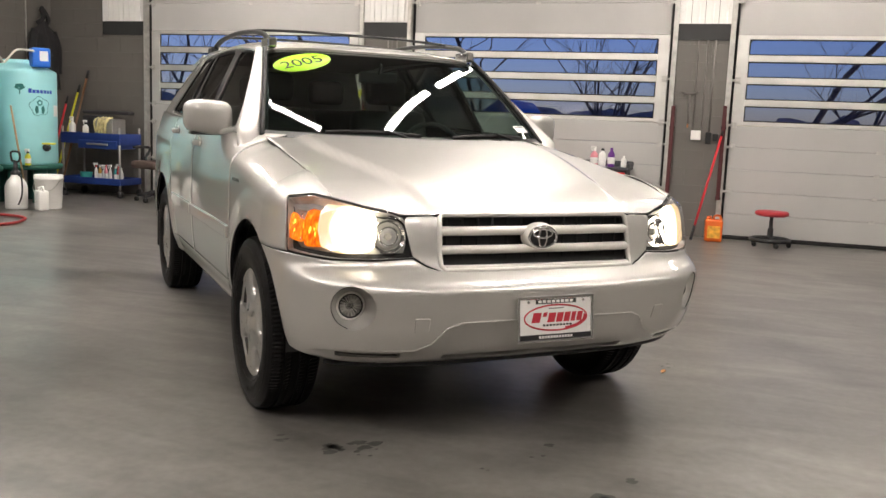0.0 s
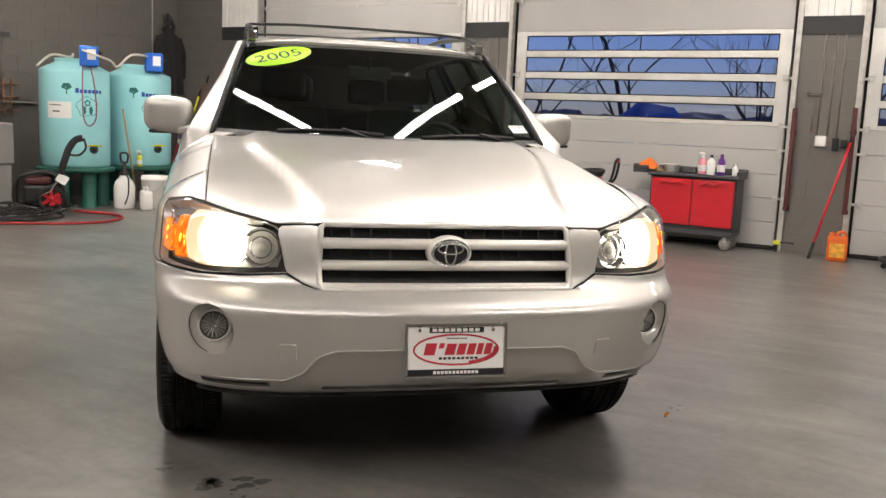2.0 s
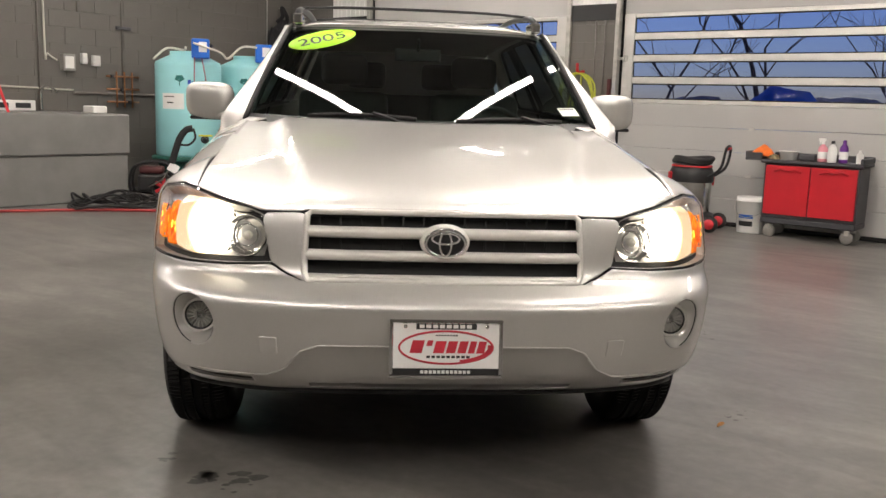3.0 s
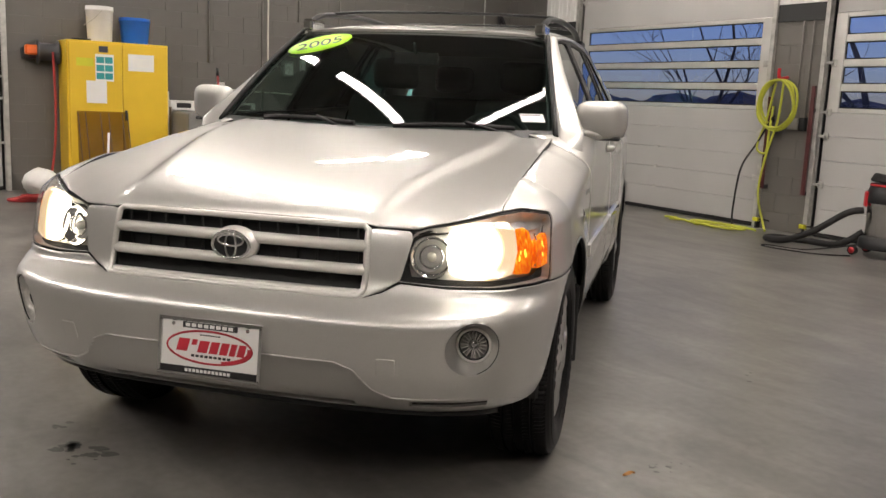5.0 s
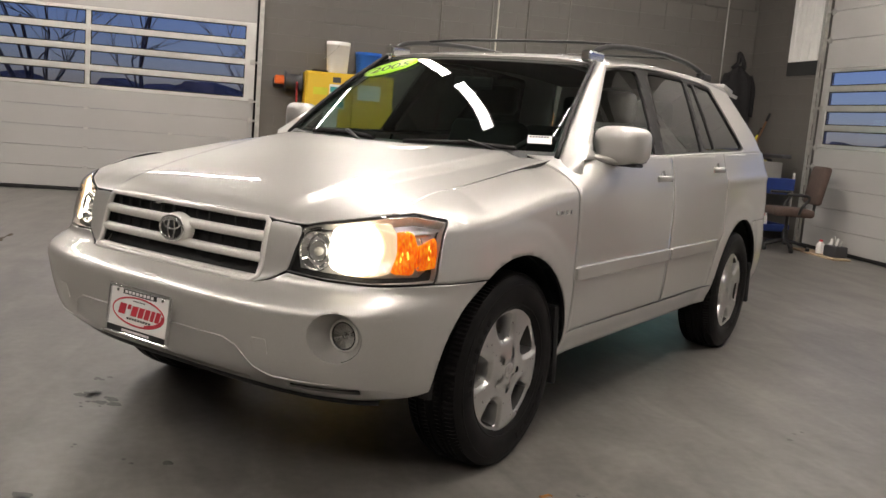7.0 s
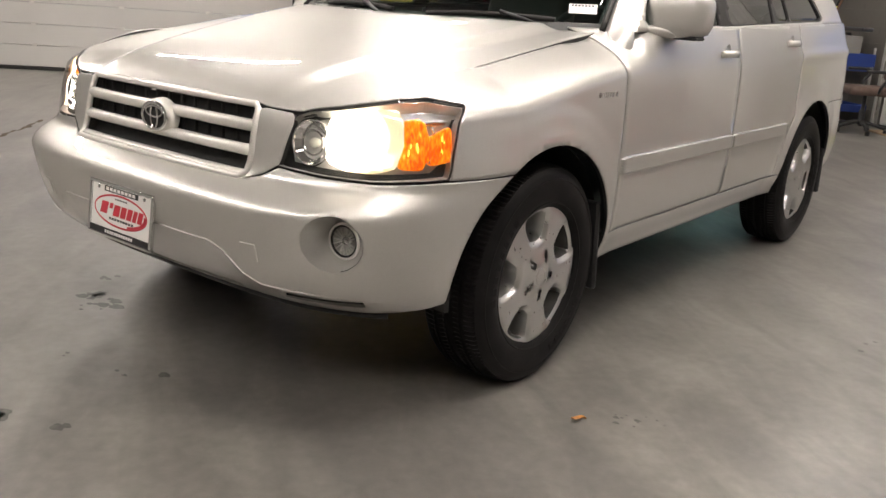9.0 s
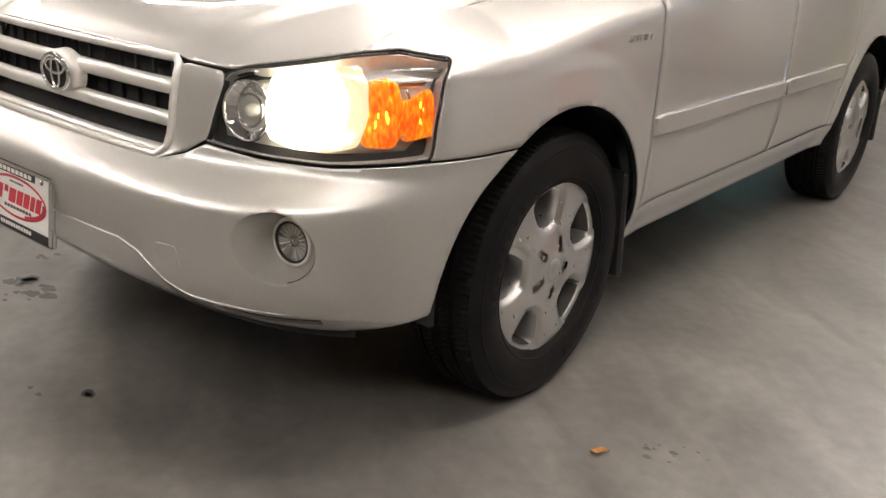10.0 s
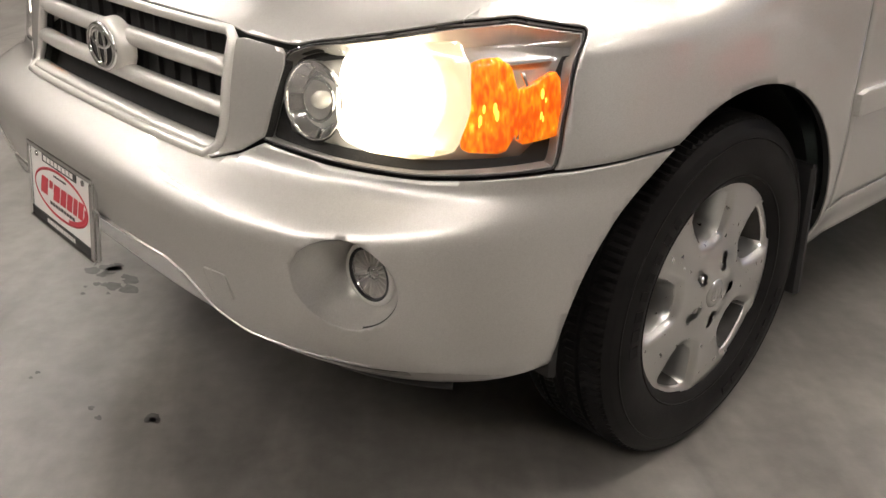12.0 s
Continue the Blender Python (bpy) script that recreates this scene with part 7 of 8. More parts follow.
part("lance_hose", tube_bm(smooth_path([(0.06, -0.02, 0.40), (0.14, -0.06, 0.36), (0.16, -0.08, 0.18), (0.12, -0.10, 0.06)], 6), 0.009, 6), M_BLACKP, sp)
jug("small white plastic jug", hall(-6.46, 4.55, 0, -30), M_WHITE, w=0.17, d=0.12, h=0.28)
bottle("spray_bottle", "yellow spray bottle by the tank valve", hall(-7.02, 4.95, 0.4815), 0.035, 0.17, M_YCLIP, M_BLACKP, True)

# ---- pressure washer with hoses ----
pw = thing("pressure_washer", "red and black pressure washer with its lance", "pressure washer", hall(-7.05, 3.66, 0, -40))
for x in (-0.16, 0.10):
    part("frame", tube_bm(smooth_path([(x, -0.34, 0.04), (x, -0.36, 0.22), (x, -0.28, 0.40), (x, 0.04, 0.43), (x, 0.16, 0.20), (x, 0.18, 0.05)], 5), 0.016, 8), M_BLACKP, pw)
part("engine", box_bm(-0.14, 0.08, -0.28, 0.06, 0.08, 0.30, bevel=0.04, segs=2), M_BLACKP, pw, "black engine")
part("fuel_tank", box_bm(-0.12, 0.07, -0.26, 0.02, 0.30, 0.385, bevel=0.03, segs=2), M_MAROON, pw, "dark red fuel tank")
for x in (-0.20, 0.16):
    R = Matrix.Translation((x, 0.03, 0.15)) @ Matrix.Rotation(math.pi / 2, 4, "Y")
    wh = part("wheel", lathe_bm([(0.112, -0.025), (0.135, -0.03), (0.15, -0.015), (0.15, 0.015), (0.135, 0.03), (0.112, 0.025), (0.112, -0.025)], 30, m=R), M_BLACK, pw, "black tyre")
    for k in range(6):
        part("spoke", box_bm(0.02, 0.114, -0.018, 0.018, -0.01, 0.012, m=R @ Matrix.Rotation(k * math.pi / 3, 4, "Z")), M_RED, wh, "red spoke")
    part("hub", lathe_bm([(0.0, 0.03), (0.03, 0.028), (0.035, -0.02), (0.0, -0.02)], 16, m=R), M_RED, wh, "red hub")
lance = part("lance", tube_bm([(0.22, -0.13, 0.16), (0.24, 0.02, 0.24), (0.25, 0.10, 0.36), (0.25, 0.16, 0.52)], 0.011, 8), M_STEEL, pw, "steel lance")
part("gun", tube_bm(smooth_path([(0.25, 0.13, 0.44), (0.25, 0.18, 0.60), (0.25, 0.23, 0.74), (0.25, 0.30, 0.83), (0.25, 0.37, 0.85)], 5), 0.034, 10, flat=(0.026, 0.040)), M_BLACKP, lance, "black spray gun")
part("trigger_guard", tube_bm(smooth_path([(0.25, 0.38, 0.85), (0.25, 0.40, 0.74), (0.25, 0.33, 0.66), (0.25, 0.22, 0.66)], 5), 0.014, 6), M_BLACKP, lance)
part("instruction_card", box_bm(-0.003, 0.003, -0.06, 0.06, -0.05, 0.05, bevel=0.001, m=Matrix.Translation((0.262, 0.15, 0.385)) @ Matrix.Rotation(radians(-30), 4, "X")), M_CARD, lance, "white instruction card")
hp = thing("hose_pile", "pile of black pressure hose on the floor", "hose", hall(-6.60, 2.95, 0))
rnd = random.Random(11)
for k in range(9):
    cx, cy, rr = rnd.uniform(-0.28, 0.12), rnd.uniform(-0.4, 0.25), rnd.uniform(0.22, 0.42)
    pts = [(cx + rr * math.cos(t) * (1 + 0.12 * math.sin(2 * t + k)), cy + rr * 1.4 * math.sin(t), 0.016 + 0.016 * k * (0.6 + 0.4 * math.sin(3 * t + k))) for t in np.linspace(0, 2 * math.pi, 34, endpoint=False)]
    part("loop", tube_bm(pts, 0.013, 6, closed=True), M_BLACK, hp)
rh = thing("red_hose", "red rubber hose snaking over the floor", "hose", hall(0, 0, 0.016))
part("length", tube_bm(smooth_path([(-6.75, 3.75, 0), (-6.3, 3.85, 0), (-5.95, 3.75, 0), (-5.75, 3.35, 0), (-5.9, 2.95, 0), (-6.3, 2.5, 0), (-6.7, 1.9, 0), (-7.0, 1.2, 0), (-7.1, 0.6, 0)], 10), 0.015, 7), M_RHOSE, rh)
for k in range(5):
    pts = [(-7.28 + 0.03 * k + 0.22 * math.cos(t) * (1 + 0.1 * math.sin(3 * t + k)), 0.30 + 0.03 * k + 0.62 * math.sin(t), 0.012 * k + 0.01 * math.sin(2 * t + k) * (k > 0)) for t in np.linspace(0, 2 * math.pi, 34, endpoint=False)]
    part("loop", tube_bm(pts, 0.015, 7, closed=True), M_RHOSE, rh)

# ---- grey wash sink block ----
M_SINK = surface("grey_moulded_sink", (0.20, 0.195, 0.185), 0.45, var=0.1, scale=4)
sk = thing("wash_sink", "tall grey two-tier utility sink against the block wall", "sink", hall(-8.34, 1.56, 0))
part("lower_body", box_bm(0, 1.18, 0, 1.72, 0, 0.53, bevel=0.015), M_SINK, sk)
part("upper_body", box_bm(0, 1.20, -0.01, 1.74, 0.535, 0.99, bevel=0.02, segs=2), M_SINK, sk)
part("tap", tube_bm(smooth_path([(0.05, 1.30, 0.99), (0.05, 1.30, 1.22), (0.2, 1.30, 1.30), (0.4, 1.30, 1.22)], 6), 0.014, 8), M_CHROME, sk, "chrome spout")
part("soap_box", box_bm(0.75, 0.97, 1.42, 1.60, 0.99, 1.075, bevel=0.012), M_WHITE, sk, "white box")
bd = thing("tool_board", "white board with dark tools lying on the sink", "board", hall(-8.28, 1.62, 0.992))
part("board", box_bm(0, 0.12, 0, 1.1, 0, 0.12, bevel=0.006), M_WHITE, bd)
for k in range(4):
    part("tool", box_bm(0.119, 0.128, 0.08 + k * 0.26, 0.26 + k * 0.26, 0.03, 0.09, bevel=0.004), M_BLACKP, bd, "dark tool")
pole = thing("red_pole", "red-handled squeegee pole leaning on the wall", "pole", HALL.copy())
part("pole", tube_bm([(-7.20, 1.93, 0.992), (-7.95, 2.15, 1.42)], 0.015, 8), M_RED, pole)
part("grip", tube_bm([(-7.95, 2.15, 1.42), (-8.12, 2.20, 1.52)], 0.017, 8), M_BLACKP, pole)

# ---- yellow safety cabinet with what stands on and beside it ----
M_YELLOW = surface("yellow_enamel", (0.74, 0.49, 0.03), 0.38, var=0.05, scale=3)
cb = thing("safety_cabinet", "yellow two-door flammables cabinet with papers taped on", "cabinet", HALL @ pose(-7.75, 0.37, 0, 0, 0, 90))
CWD, CHT = 1.12, 1.745
part("body", box_bm(0, CWD, 0.018, 0.56, 0.03, CHT, bevel=0.008), M_YELLOW, cb)
for x0, x1 in ((0.02, CWD * 0.5 + 0.03), (CWD * 0.5 + 0.036, CWD - 0.012)):
    dr = part("door", box_bm(x0, x1, -0.012, 0.016, 0.06, CHT - 0.02, bevel=0.006), M_YELLOW, cb, "yellow door")
part("paddle_latch", box_bm(CWD * 0.5 + 0.055, CWD * 0.5 + 0.085, -0.03, -0.012, 0.86, 0.98, bevel=0.006), M_DGREY, cb, "dark latch")
part("plinth", box_bm(0.03, CWD - 0.03, 0.04, 0.54, 0.0, 0.03), M_DGREY, cb)
for x0, x1, z0, z1, mt, nm in ((0.30, 0.50, 1.30, 1.60, M_TEAL, "poster"), (0.20, 0.42, 1.05, 1.30, M_CARD, "paper_sheet"), (0.66, 0.95, 1.43, 1.62, M_CARD, "paper_sheet"), (0.34, 0.44, 1.62, 1.69, M_DGREY, "hazard_mark"), (0.10, 0.28, 1.46, 1.55, M_YCLIP, "warning_label")):
    p = part(nm, box_bm(x0, x1, -0.0145, -0.0128, z0, z1), M_CARD if nm == "poster" else mt, cb, {"poster": "white and teal safety poster", "paper_sheet": "white paper sheet", "hazard_mark": "dark hazard mark", "warning_label": "yellow-green warning label"}[nm])
    if nm == "poster":
        for i in range(2):
            for j in range(3):
                part("poster_panel", box_bm(x0 + 0.012 + i * 0.092, x0 + 0.096 + i * 0.092, -0.0155, -0.0146, z0 + 0.02 + j * 0.09, z0 + 0.09 + j * 0.09), M_TEAL, p)
pail("white pail standing on the yellow cabinet", hall(-8.02, 0.78, CHT), r=0.15, h=0.40)
pb = pail("blue plastic bucket on the yellow cabinet", hall(-8.05, 1.18, CHT), r=0.17, h=0.30, material=M_BLUE, handle=False)
sm = thing("scraper", "dark hand tool lying on the cabinet edge", "tool", hall(-7.86, 0.45, CHT))
part("scraper", tube_bm([(0, 0, 0.012), (0, 0.20, 0.012)], 0.012, 6), M_BLACKP, sm)
pan = thing("clear_panel", "scuffed clear plastic sheet leaning on the cabinet", "panel", HALL @ pose(-7.62, 0.40, 0.004, 0, 0, 90))
M_CLEARP = clear_glass("scuffed_clear_plastic", (0.86, 0.80, 0.66), 0.15, 0.88)
sheet = part("sheet", box_bm(0.06, 0.62, 0.0, 0.006, 0.0, 0.96, m=Matrix.Rotation(radians(-6), 4, "X")), M_CLEARP, pan)
for x in (0.07, 0.15, 0.31, 0.40, 0.55, 0.61):
    part("scratch_line", tube_bm([Matrix.Rotation(radians(-6), 4, "X") @ Vector((x + 0.05, -0.003, 0.02)), Matrix.Rotation(radians(-6), 4, "X") @ Vector((x, -0.003, 0.94))], 0.004, 5), M_DGREY, pan, "dark edge line")
stick = thing("white_batten", "thin white batten leaning on the cabinet", "batten", HALL.copy())
part("batten", tube_bm([(-7.40, 0.70, 0.0), (-7.63, 0.78, 0.72)], 0.014, 6), M_WHITE, stick)
for k, (w, h, mt) in enumerate(((0.02, 1.35, M_WHITE), (0.05, 1.15, M_RAGT), (0.09, 1.0, M_DGREY))):
    t = thing("leaning_board", "thin board leaning between cabinet and sink", "board", HALL.copy(), group="leaning boards")
    part("board", box_bm(-8.25, -7.85, 1.500 + w - 0.008, 1.500 + w + 0.004, 0, h * 0.9, bevel=0.002), mt, t)

# hose reel on the wall with a hanging red hose
rl = thing("hose_reel", "black and orange wall hose reel with red hose", "hose reel", HALL @ pose(WALL_U, -0.02, 1.62, 0, 0, 90))
part("bracket", box_bm(0.0, 0.42, -0.16, 0.0, -0.10, 0.03, bevel=0.02, segs=2), M_DGREY, rl)
part("arm", box_bm(0.02, 0.16, -0.26, -0.14, -0.06, 0.05, bevel=0.015), M_ORANGE, rl, "orange guide arm")
part("drum", lathe_bm([(0.0, -0.12), (0.13, -0.12), (0.14, -0.10), (0.10, -0.08), (0.10, 0.08), (0.14, 0.10), (0.13, 0.12), (0.0, 0.12)], 28, m=Matrix.Translation((0.26, -0.18, -0.02)) @ Matrix.Rotation(math.pi / 2, 4, "Y")), M_DGREY, rl)
part("hanging_hose", tube_bm(smooth_path([(0.30, -0.28, -0.02), (0.31, -0.30, -0.5), (0.30, -0.30, -1.0), (0.22, -0.40, -1.45), (0.10, -0.6, -1.60)], 8), 0.014, 7), M_RHOSE, rl, "red hose")
sack = thing("white_bag", "crumpled white plastic bag on the floor", "bag", hall(-7.90, 0.10, 0))
bm = bmesh.new()
bmesh.ops.create_icosphere(bm, subdivisions=3, radius=1)
for v in bm.verts:
    n = noise.noise(v.co * 2.3) * 0.3 + noise.noise(v.co * 6) * 0.1
    v.co = Vector((v.co.x * 0.16 * (1 + n), v.co.y * 0.2 * (1 + n), max(0.0, 0.14 + v.co.z * 0.15 * (1 + n))))
part("bag", bm, M_WHITE, sack, smooth=True)

# ---- wall services on the west wall ----
WX = WALL_U
for w, z0, z1 in ((2.16, 1.6, CEIL), (2.87, 0.99, CEIL), (3.38, 2.2, CEIL), (3.98, 1.05, CEIL)):
    conduit("painted conduit running up the block wall", [(WX + 0.016, w, z0), (WX + 0.016, w, z1)], 0.013, M_CONDUIT)
conduit("pale thin conduit up the block wall", [(WX + 0.014, 6.39, 1.2), (WX + 0.014, 6.39, CEIL)], 0.010, M_GALV)
conduit("pale conduit bending into the switch box", [Vector(p) for p in smooth_path([(WX + 0.02, 2.95, CEIL), (WX + 0.02, 2.95, 1.85), (WX + 0.02, 2.98, 1.68), (WX + 0.02, 3.10, 1.60)], 6)], 0.012, M_PALEH)
conduit("low pale conduit along the block wall", [(WX + 0.016, 2.36, 1.27), (WX + 0.016, 3.3, 1.25)], 0.011, M_PALEH)
conduit("painted pipe along the block wall", [(WX + 0.03, 3.3, 1.22), (WX + 0.03, 6.0, 1.22)], 0.016, M_CONDUIT)
wall_box("switch_box", "grey switch box with a red rocker", HALL @ pose(WX, 3.22, 1.58, 0, 0, 90), 0.16, 0.20, 0.09, M_GREYBOX, M_WHITE)
wall_box("socket_box", "white socket box with a plug", HALL @ pose(WX, 2.31, 1.30, 0, 0, 90), 0.10, 0.12, 0.06, M_WHITE)
wall_box("socket_box", "white wall socket box", HALL @ pose(WX, 3.60, 1.62, 0, 0, 90), 0.10, 0.13, 0.06, M_WHITE)
wall_box("socket_box", "white wall socket box", HALL @ pose(WX, 3.44, 1.64, 0, 0, 90), 0.07, 0.13, 0.06, M_WHITE)
mf = thing("copper_manifold", "copper pipe manifold with valves on the wall", "pipework", HALL @ pose(WX, 3.95, 0, 0, 0, 90))
for x in (-0.08, 0.03, 0.14):
    part("riser", tube_bm([(x, -0.05, 1.05), (x, -0.05, 1.50)], 0.011, 8), M_COPPER, mf)
for z in (1.12, 1.28, 1.44):
    part("cross_pipe", tube_bm([(-0.22, -0.05, z), (0.24, -0.05, z)], 0.011, 8), M_COPPER, mf)
for x, z in ((-0.15, 1.44), (-0.02, 1.28), (0.09, 1.12)):
    part("valve", box_bm(x - 0.02, x + 0.02, -0.09, -0.04, z - 0.02, z + 0.02, bevel=0.005), M_DGREY, mf)
bk = thing("pipe_bracket", "dark bracket across two conduits", "bracket", HALL @ pose(WX, 4.0, 2.05, 0, 0, 90))
part("bracket", box_bm(-0.10, 0.10, -0.045, 0, -0.02, 0.02, bevel=0.004), M_DGREY, bk)

# coat on the wall
ct = thing("work_coat", "black work coat hanging on the block wall", "coat", HALL @ pose(WX + 0.02, 6.62, 0, 0, 0, 90))
bm = bmesh.new()
rows = []
for k in range(19):
    t = k / 18
    z = 2.40 - 0.95 * t
    hw = 0.05 + 0.20 * sstep(0.0, 0.22, t) + 0.03 * t
    dd = 0.05 + 0.09 * sstep(0.0, 0.3, t)
    rows.append([bm.verts.new((hw * math.cos(q) * (1 + 0.06 * math.sin(3 * q + 5 * t)), -0.07 - dd * math.sin(q) * (0.9 + 0.22 * math.sin(7 * q + 2 * t)), z)) for q in np.linspace(0, math.pi, 17)])
for r0, r1 in zip(rows, rows[1:]):
    for i in range(16):
        bm.faces.new((r0[i], r0[i + 1], r1[i + 1], r1[i])).smooth = True
M_COAT = surface("black_cotton", (0.016, 0.015, 0.016), 0.9, var=0.2, scale=20, bump=0.4, bump_scale=150)
part("body", bm, M_COAT, ct)
part("collar", tube_bm(smooth_path([(-0.09, -0.05, 2.36), (-0.04, -0.12, 2.44), (0.0, -0.06, 2.58), (0.05, -0.12, 2.44), (0.10, -0.05, 2.36)], 5), 0.03, 8), M_COAT, ct)
for s in (-1, 1):
    part("sleeve", tube_bm(smooth_path([(s * 0.17, -0.09, 2.26), (s * 0.25, -0.11, 2.0), (s * 0.25, -0.10, 1.68)], 5), 0.055, 10), M_COAT, ct)
part("peg", tube_bm([(0, 0.0, 2.57), (0, -0.07, 2.58)], 0.008, 6), M_GALV, ct)

# ---- corner: blue cart with bottles, mops, brown chair ----
bc = thing("tool_cart", "dark blue two-shelf utility cart loaded with cleaning goods", "cart", hall(-7.70, 6.28, 0))
for z in (0.78, 0.17):
    tr = bmesh.new()
    add_box(tr, 0, 0.98, 0, 0.46, z, z + 0.03, bevel=0.006)
    for b in ((0, 0.98, 0, 0.02), (0, 0.98, 0.44, 0.46), (0, 0.02, 0.02, 0.44), (0.96, 0.98, 0.02, 0.44)):
        add_box(tr, *b, z - 0.06 if z > 0.5 else z, z + 0.09, bevel=0.004)
    part("shelf", tr, M_NAVY, bc, "dark blue tray shelf")
part("drawer", box_bm(0.30, 0.94, -0.012, 0.40, 0.66, 0.775, bevel=0.008), M_NAVY, bc, "dark blue drawer")
part("drawer_handle", box_bm(0.45, 0.80, -0.03, -0.012, 0.71, 0.735, bevel=0.006), M_GREYBOX, bc)
for x in (0.02, 0.96):
    for y in (0.02, 0.44):
        part("post", tube_bm([(x, y, 0.10), (x, y, 0.95)], 0.016, 8), M_GREYBOX, bc)
        part("castor", lathe_bm([(0.0, -0.015), (0.05, -0.015), (0.05, 0.015), (0.0, 0.015)], 16, m=Matrix.Translation((x, y, 0.05)) @ Matrix.Rotation(math.pi / 2, 4, "X")), M_BLACK, bc)
rnd = random.Random(3)
mats = [M_WHITE, M_AMBERP, M_WHITE, M_PINK, M_WHITE, M_TEAL, M_RED, M_WHITE]
for k in range(8):
    bottle("spray_bottle", "plastic cleaner bottle on the blue cart", hall(-7.22 + 0.058 * k, 6.40 + 0.05 * rnd.random(), 0.20), 0.024, 0.20 + 0.05 * rnd.random(), mats[k], M_WHITE if k % 3 else M_RED, k % 2 == 0)
bottle("spray_bottle", "white spray bottle with a red label", hall(-7.60, 6.40, 0.81), 0.045, 0.24, M_WHITE, M_WHITE, True)
bottle("spray_bottle", "clear spray bottle with black trigger", hall(-7.36, 6.38, 0.81), 0.04, 0.20, M_WHITE, M_BLACKP, True)
tb = thing("plastic_tub", "teal plastic tub on the lower shelf", "tub", hall(-7.42, 6.45, 0.20))
part("tub", lathe_bm([(0.0, 0.0), (0.07, 0.0), (0.085, 0.12), (0.08, 0.12), (0.06, 0.01), (0.0, 0.01)], 20), M_TEAL, tb)
bx = thing("cloth_box", "white box with yellow cloths and cords hanging out", "box", hall(-7.20, 6.36, 0.81))
part("box", box_bm(0, 0.30, 0, 0.28, 0, 0.26, bevel=0.006), M_GREYBOX, bx)
M_CREAM = surface("cream_cloth", (0.58, 0.50, 0.25), 0.9, var=0.25, scale=25, bump=0.5, bump_scale=120)
for k in range(4):
    part("cord", tube_bm(smooth_path([(0.04 + 0.06 * k, 0.05, 0.27), (0.03 + 0.06 * k, -0.03, 0.22), (0.06 + 0.05 * k, -0.035, 0.08 - 0.02 * k), (0.10 + 0.04 * k, -0.03, 0.20), (0.12 + 0.05 * k, 0.05, 0.28)], 6), 0.014, 6), M_CREAM, bx, "cream cord")
dk = thing("black_case", "black carry case on top of the cart", "case", hall(-7.52, 6.50, 0.81))
part("case", box_bm(0, 0.30, 0, 0.20, 0, 0.30, bevel=0.03, segs=2), M_DGREY, dk)
part("case_lid", box_bm(-0.02, 0.75, 0.02, 0.18, 0.32, 0.37, bevel=0.015), M_DGREY, dk)
for (x, y), top, mt in (((-7.80, 6.20), (-7.84, 6.80, 1.42), M_YCLIP), ((-7.66, 6.20), (-7.70, 6.82, 1.62), surface("brown_stained_wood", (0.16, 0.08, 0.04), 0.6, var=0.2)), ((-8.0, 6.3), (-8.05, 6.80, 1.25), M_RED)):
    mp = thing("mop", "long-handled mop leaning in the corner", "mop", HALL.copy(), group="mops")
    a, b = Vector((x, y, 0.03)), Vector(top)
    part("handle", tube_bm([a, b], 0.015, 8), mt, mp)
    part("grip", tube_bm([b, b + (b - a).normalized() * 0.12], 0.018, 8), M_BLACKP, mp)
    part("head", box_bm(x - 0.12, x + 0.12, y - 0.04, y + 0.04, 0.0, 0.06, bevel=0.015), M_DGREY, mp)
M_BROWN = surface("brown_fabric", (0.085, 0.055, 0.045), 0.85, var=0.15, scale=30, bump=0.4, bump_scale=150)
ch = thing("office_chair", "worn brown fabric office chair with black arms", "chair", hall(-6.12, 6.28, 0, -15))
part("seat", box_bm(-0.25, 0.25, -0.25, 0.25, 0.44, 0.54, bevel=0.04, segs=3), M_BROWN, ch, smooth=True)
bm = box_bm(-0.23, 0.23, -0.045, 0.045, 0.0, 0.48, bevel=0.04, segs=3)
bmesh.ops.transform(bm, matrix=Matrix.Translation((0, 0.27, 0.60)) @ Matrix.Rotation(radians(-10), 4, "X"), verts=bm.verts)
part("backrest", bm, M_BROWN, ch, smooth=True)
part("back_stem", tube_bm([(0, 0.20, 0.45), (0, 0.31, 0.50), (0, 0.32, 0.75)], 0.02, 8), M_BLACKP, ch)
for s in (-1, 1):
    part("armrest", tube_bm(smooth_path([(s * 0.25, 0.05, 0.48), (s * 0.31, 0.05, 0.56), (s * 0.31, 0.12, 0.70), (s * 0.31, -0.14, 0.71)], 5), 0.018, 8), M_BLACKP, ch)
part("post", lathe_bm([(0.04, 0.10), (0.035, 0.26), (0.022, 0.26), (0.022, 0.44)], 14), M_BLACKP, ch)
for k in range(5):
    t = 2 * math.pi * k / 5
    part("leg", tube_bm([(0, 0, 0.14), (0.27 * math.cos(t), 0.27 * math.sin(t), 0.075)], 0.02, 8), M_BLACKP, ch)
    part("castor", lathe_bm([(0.0, -0.018), (0.03, -0.018), (0.03, 0.018), (0.0, 0.018)], 14, m=Matrix.Translation((0.28 * math.cos(t), 0.28 * math.sin(t), 0.03)) @ Matrix.Rotation(math.pi / 2, 4, "X")), M_BLACK, ch)

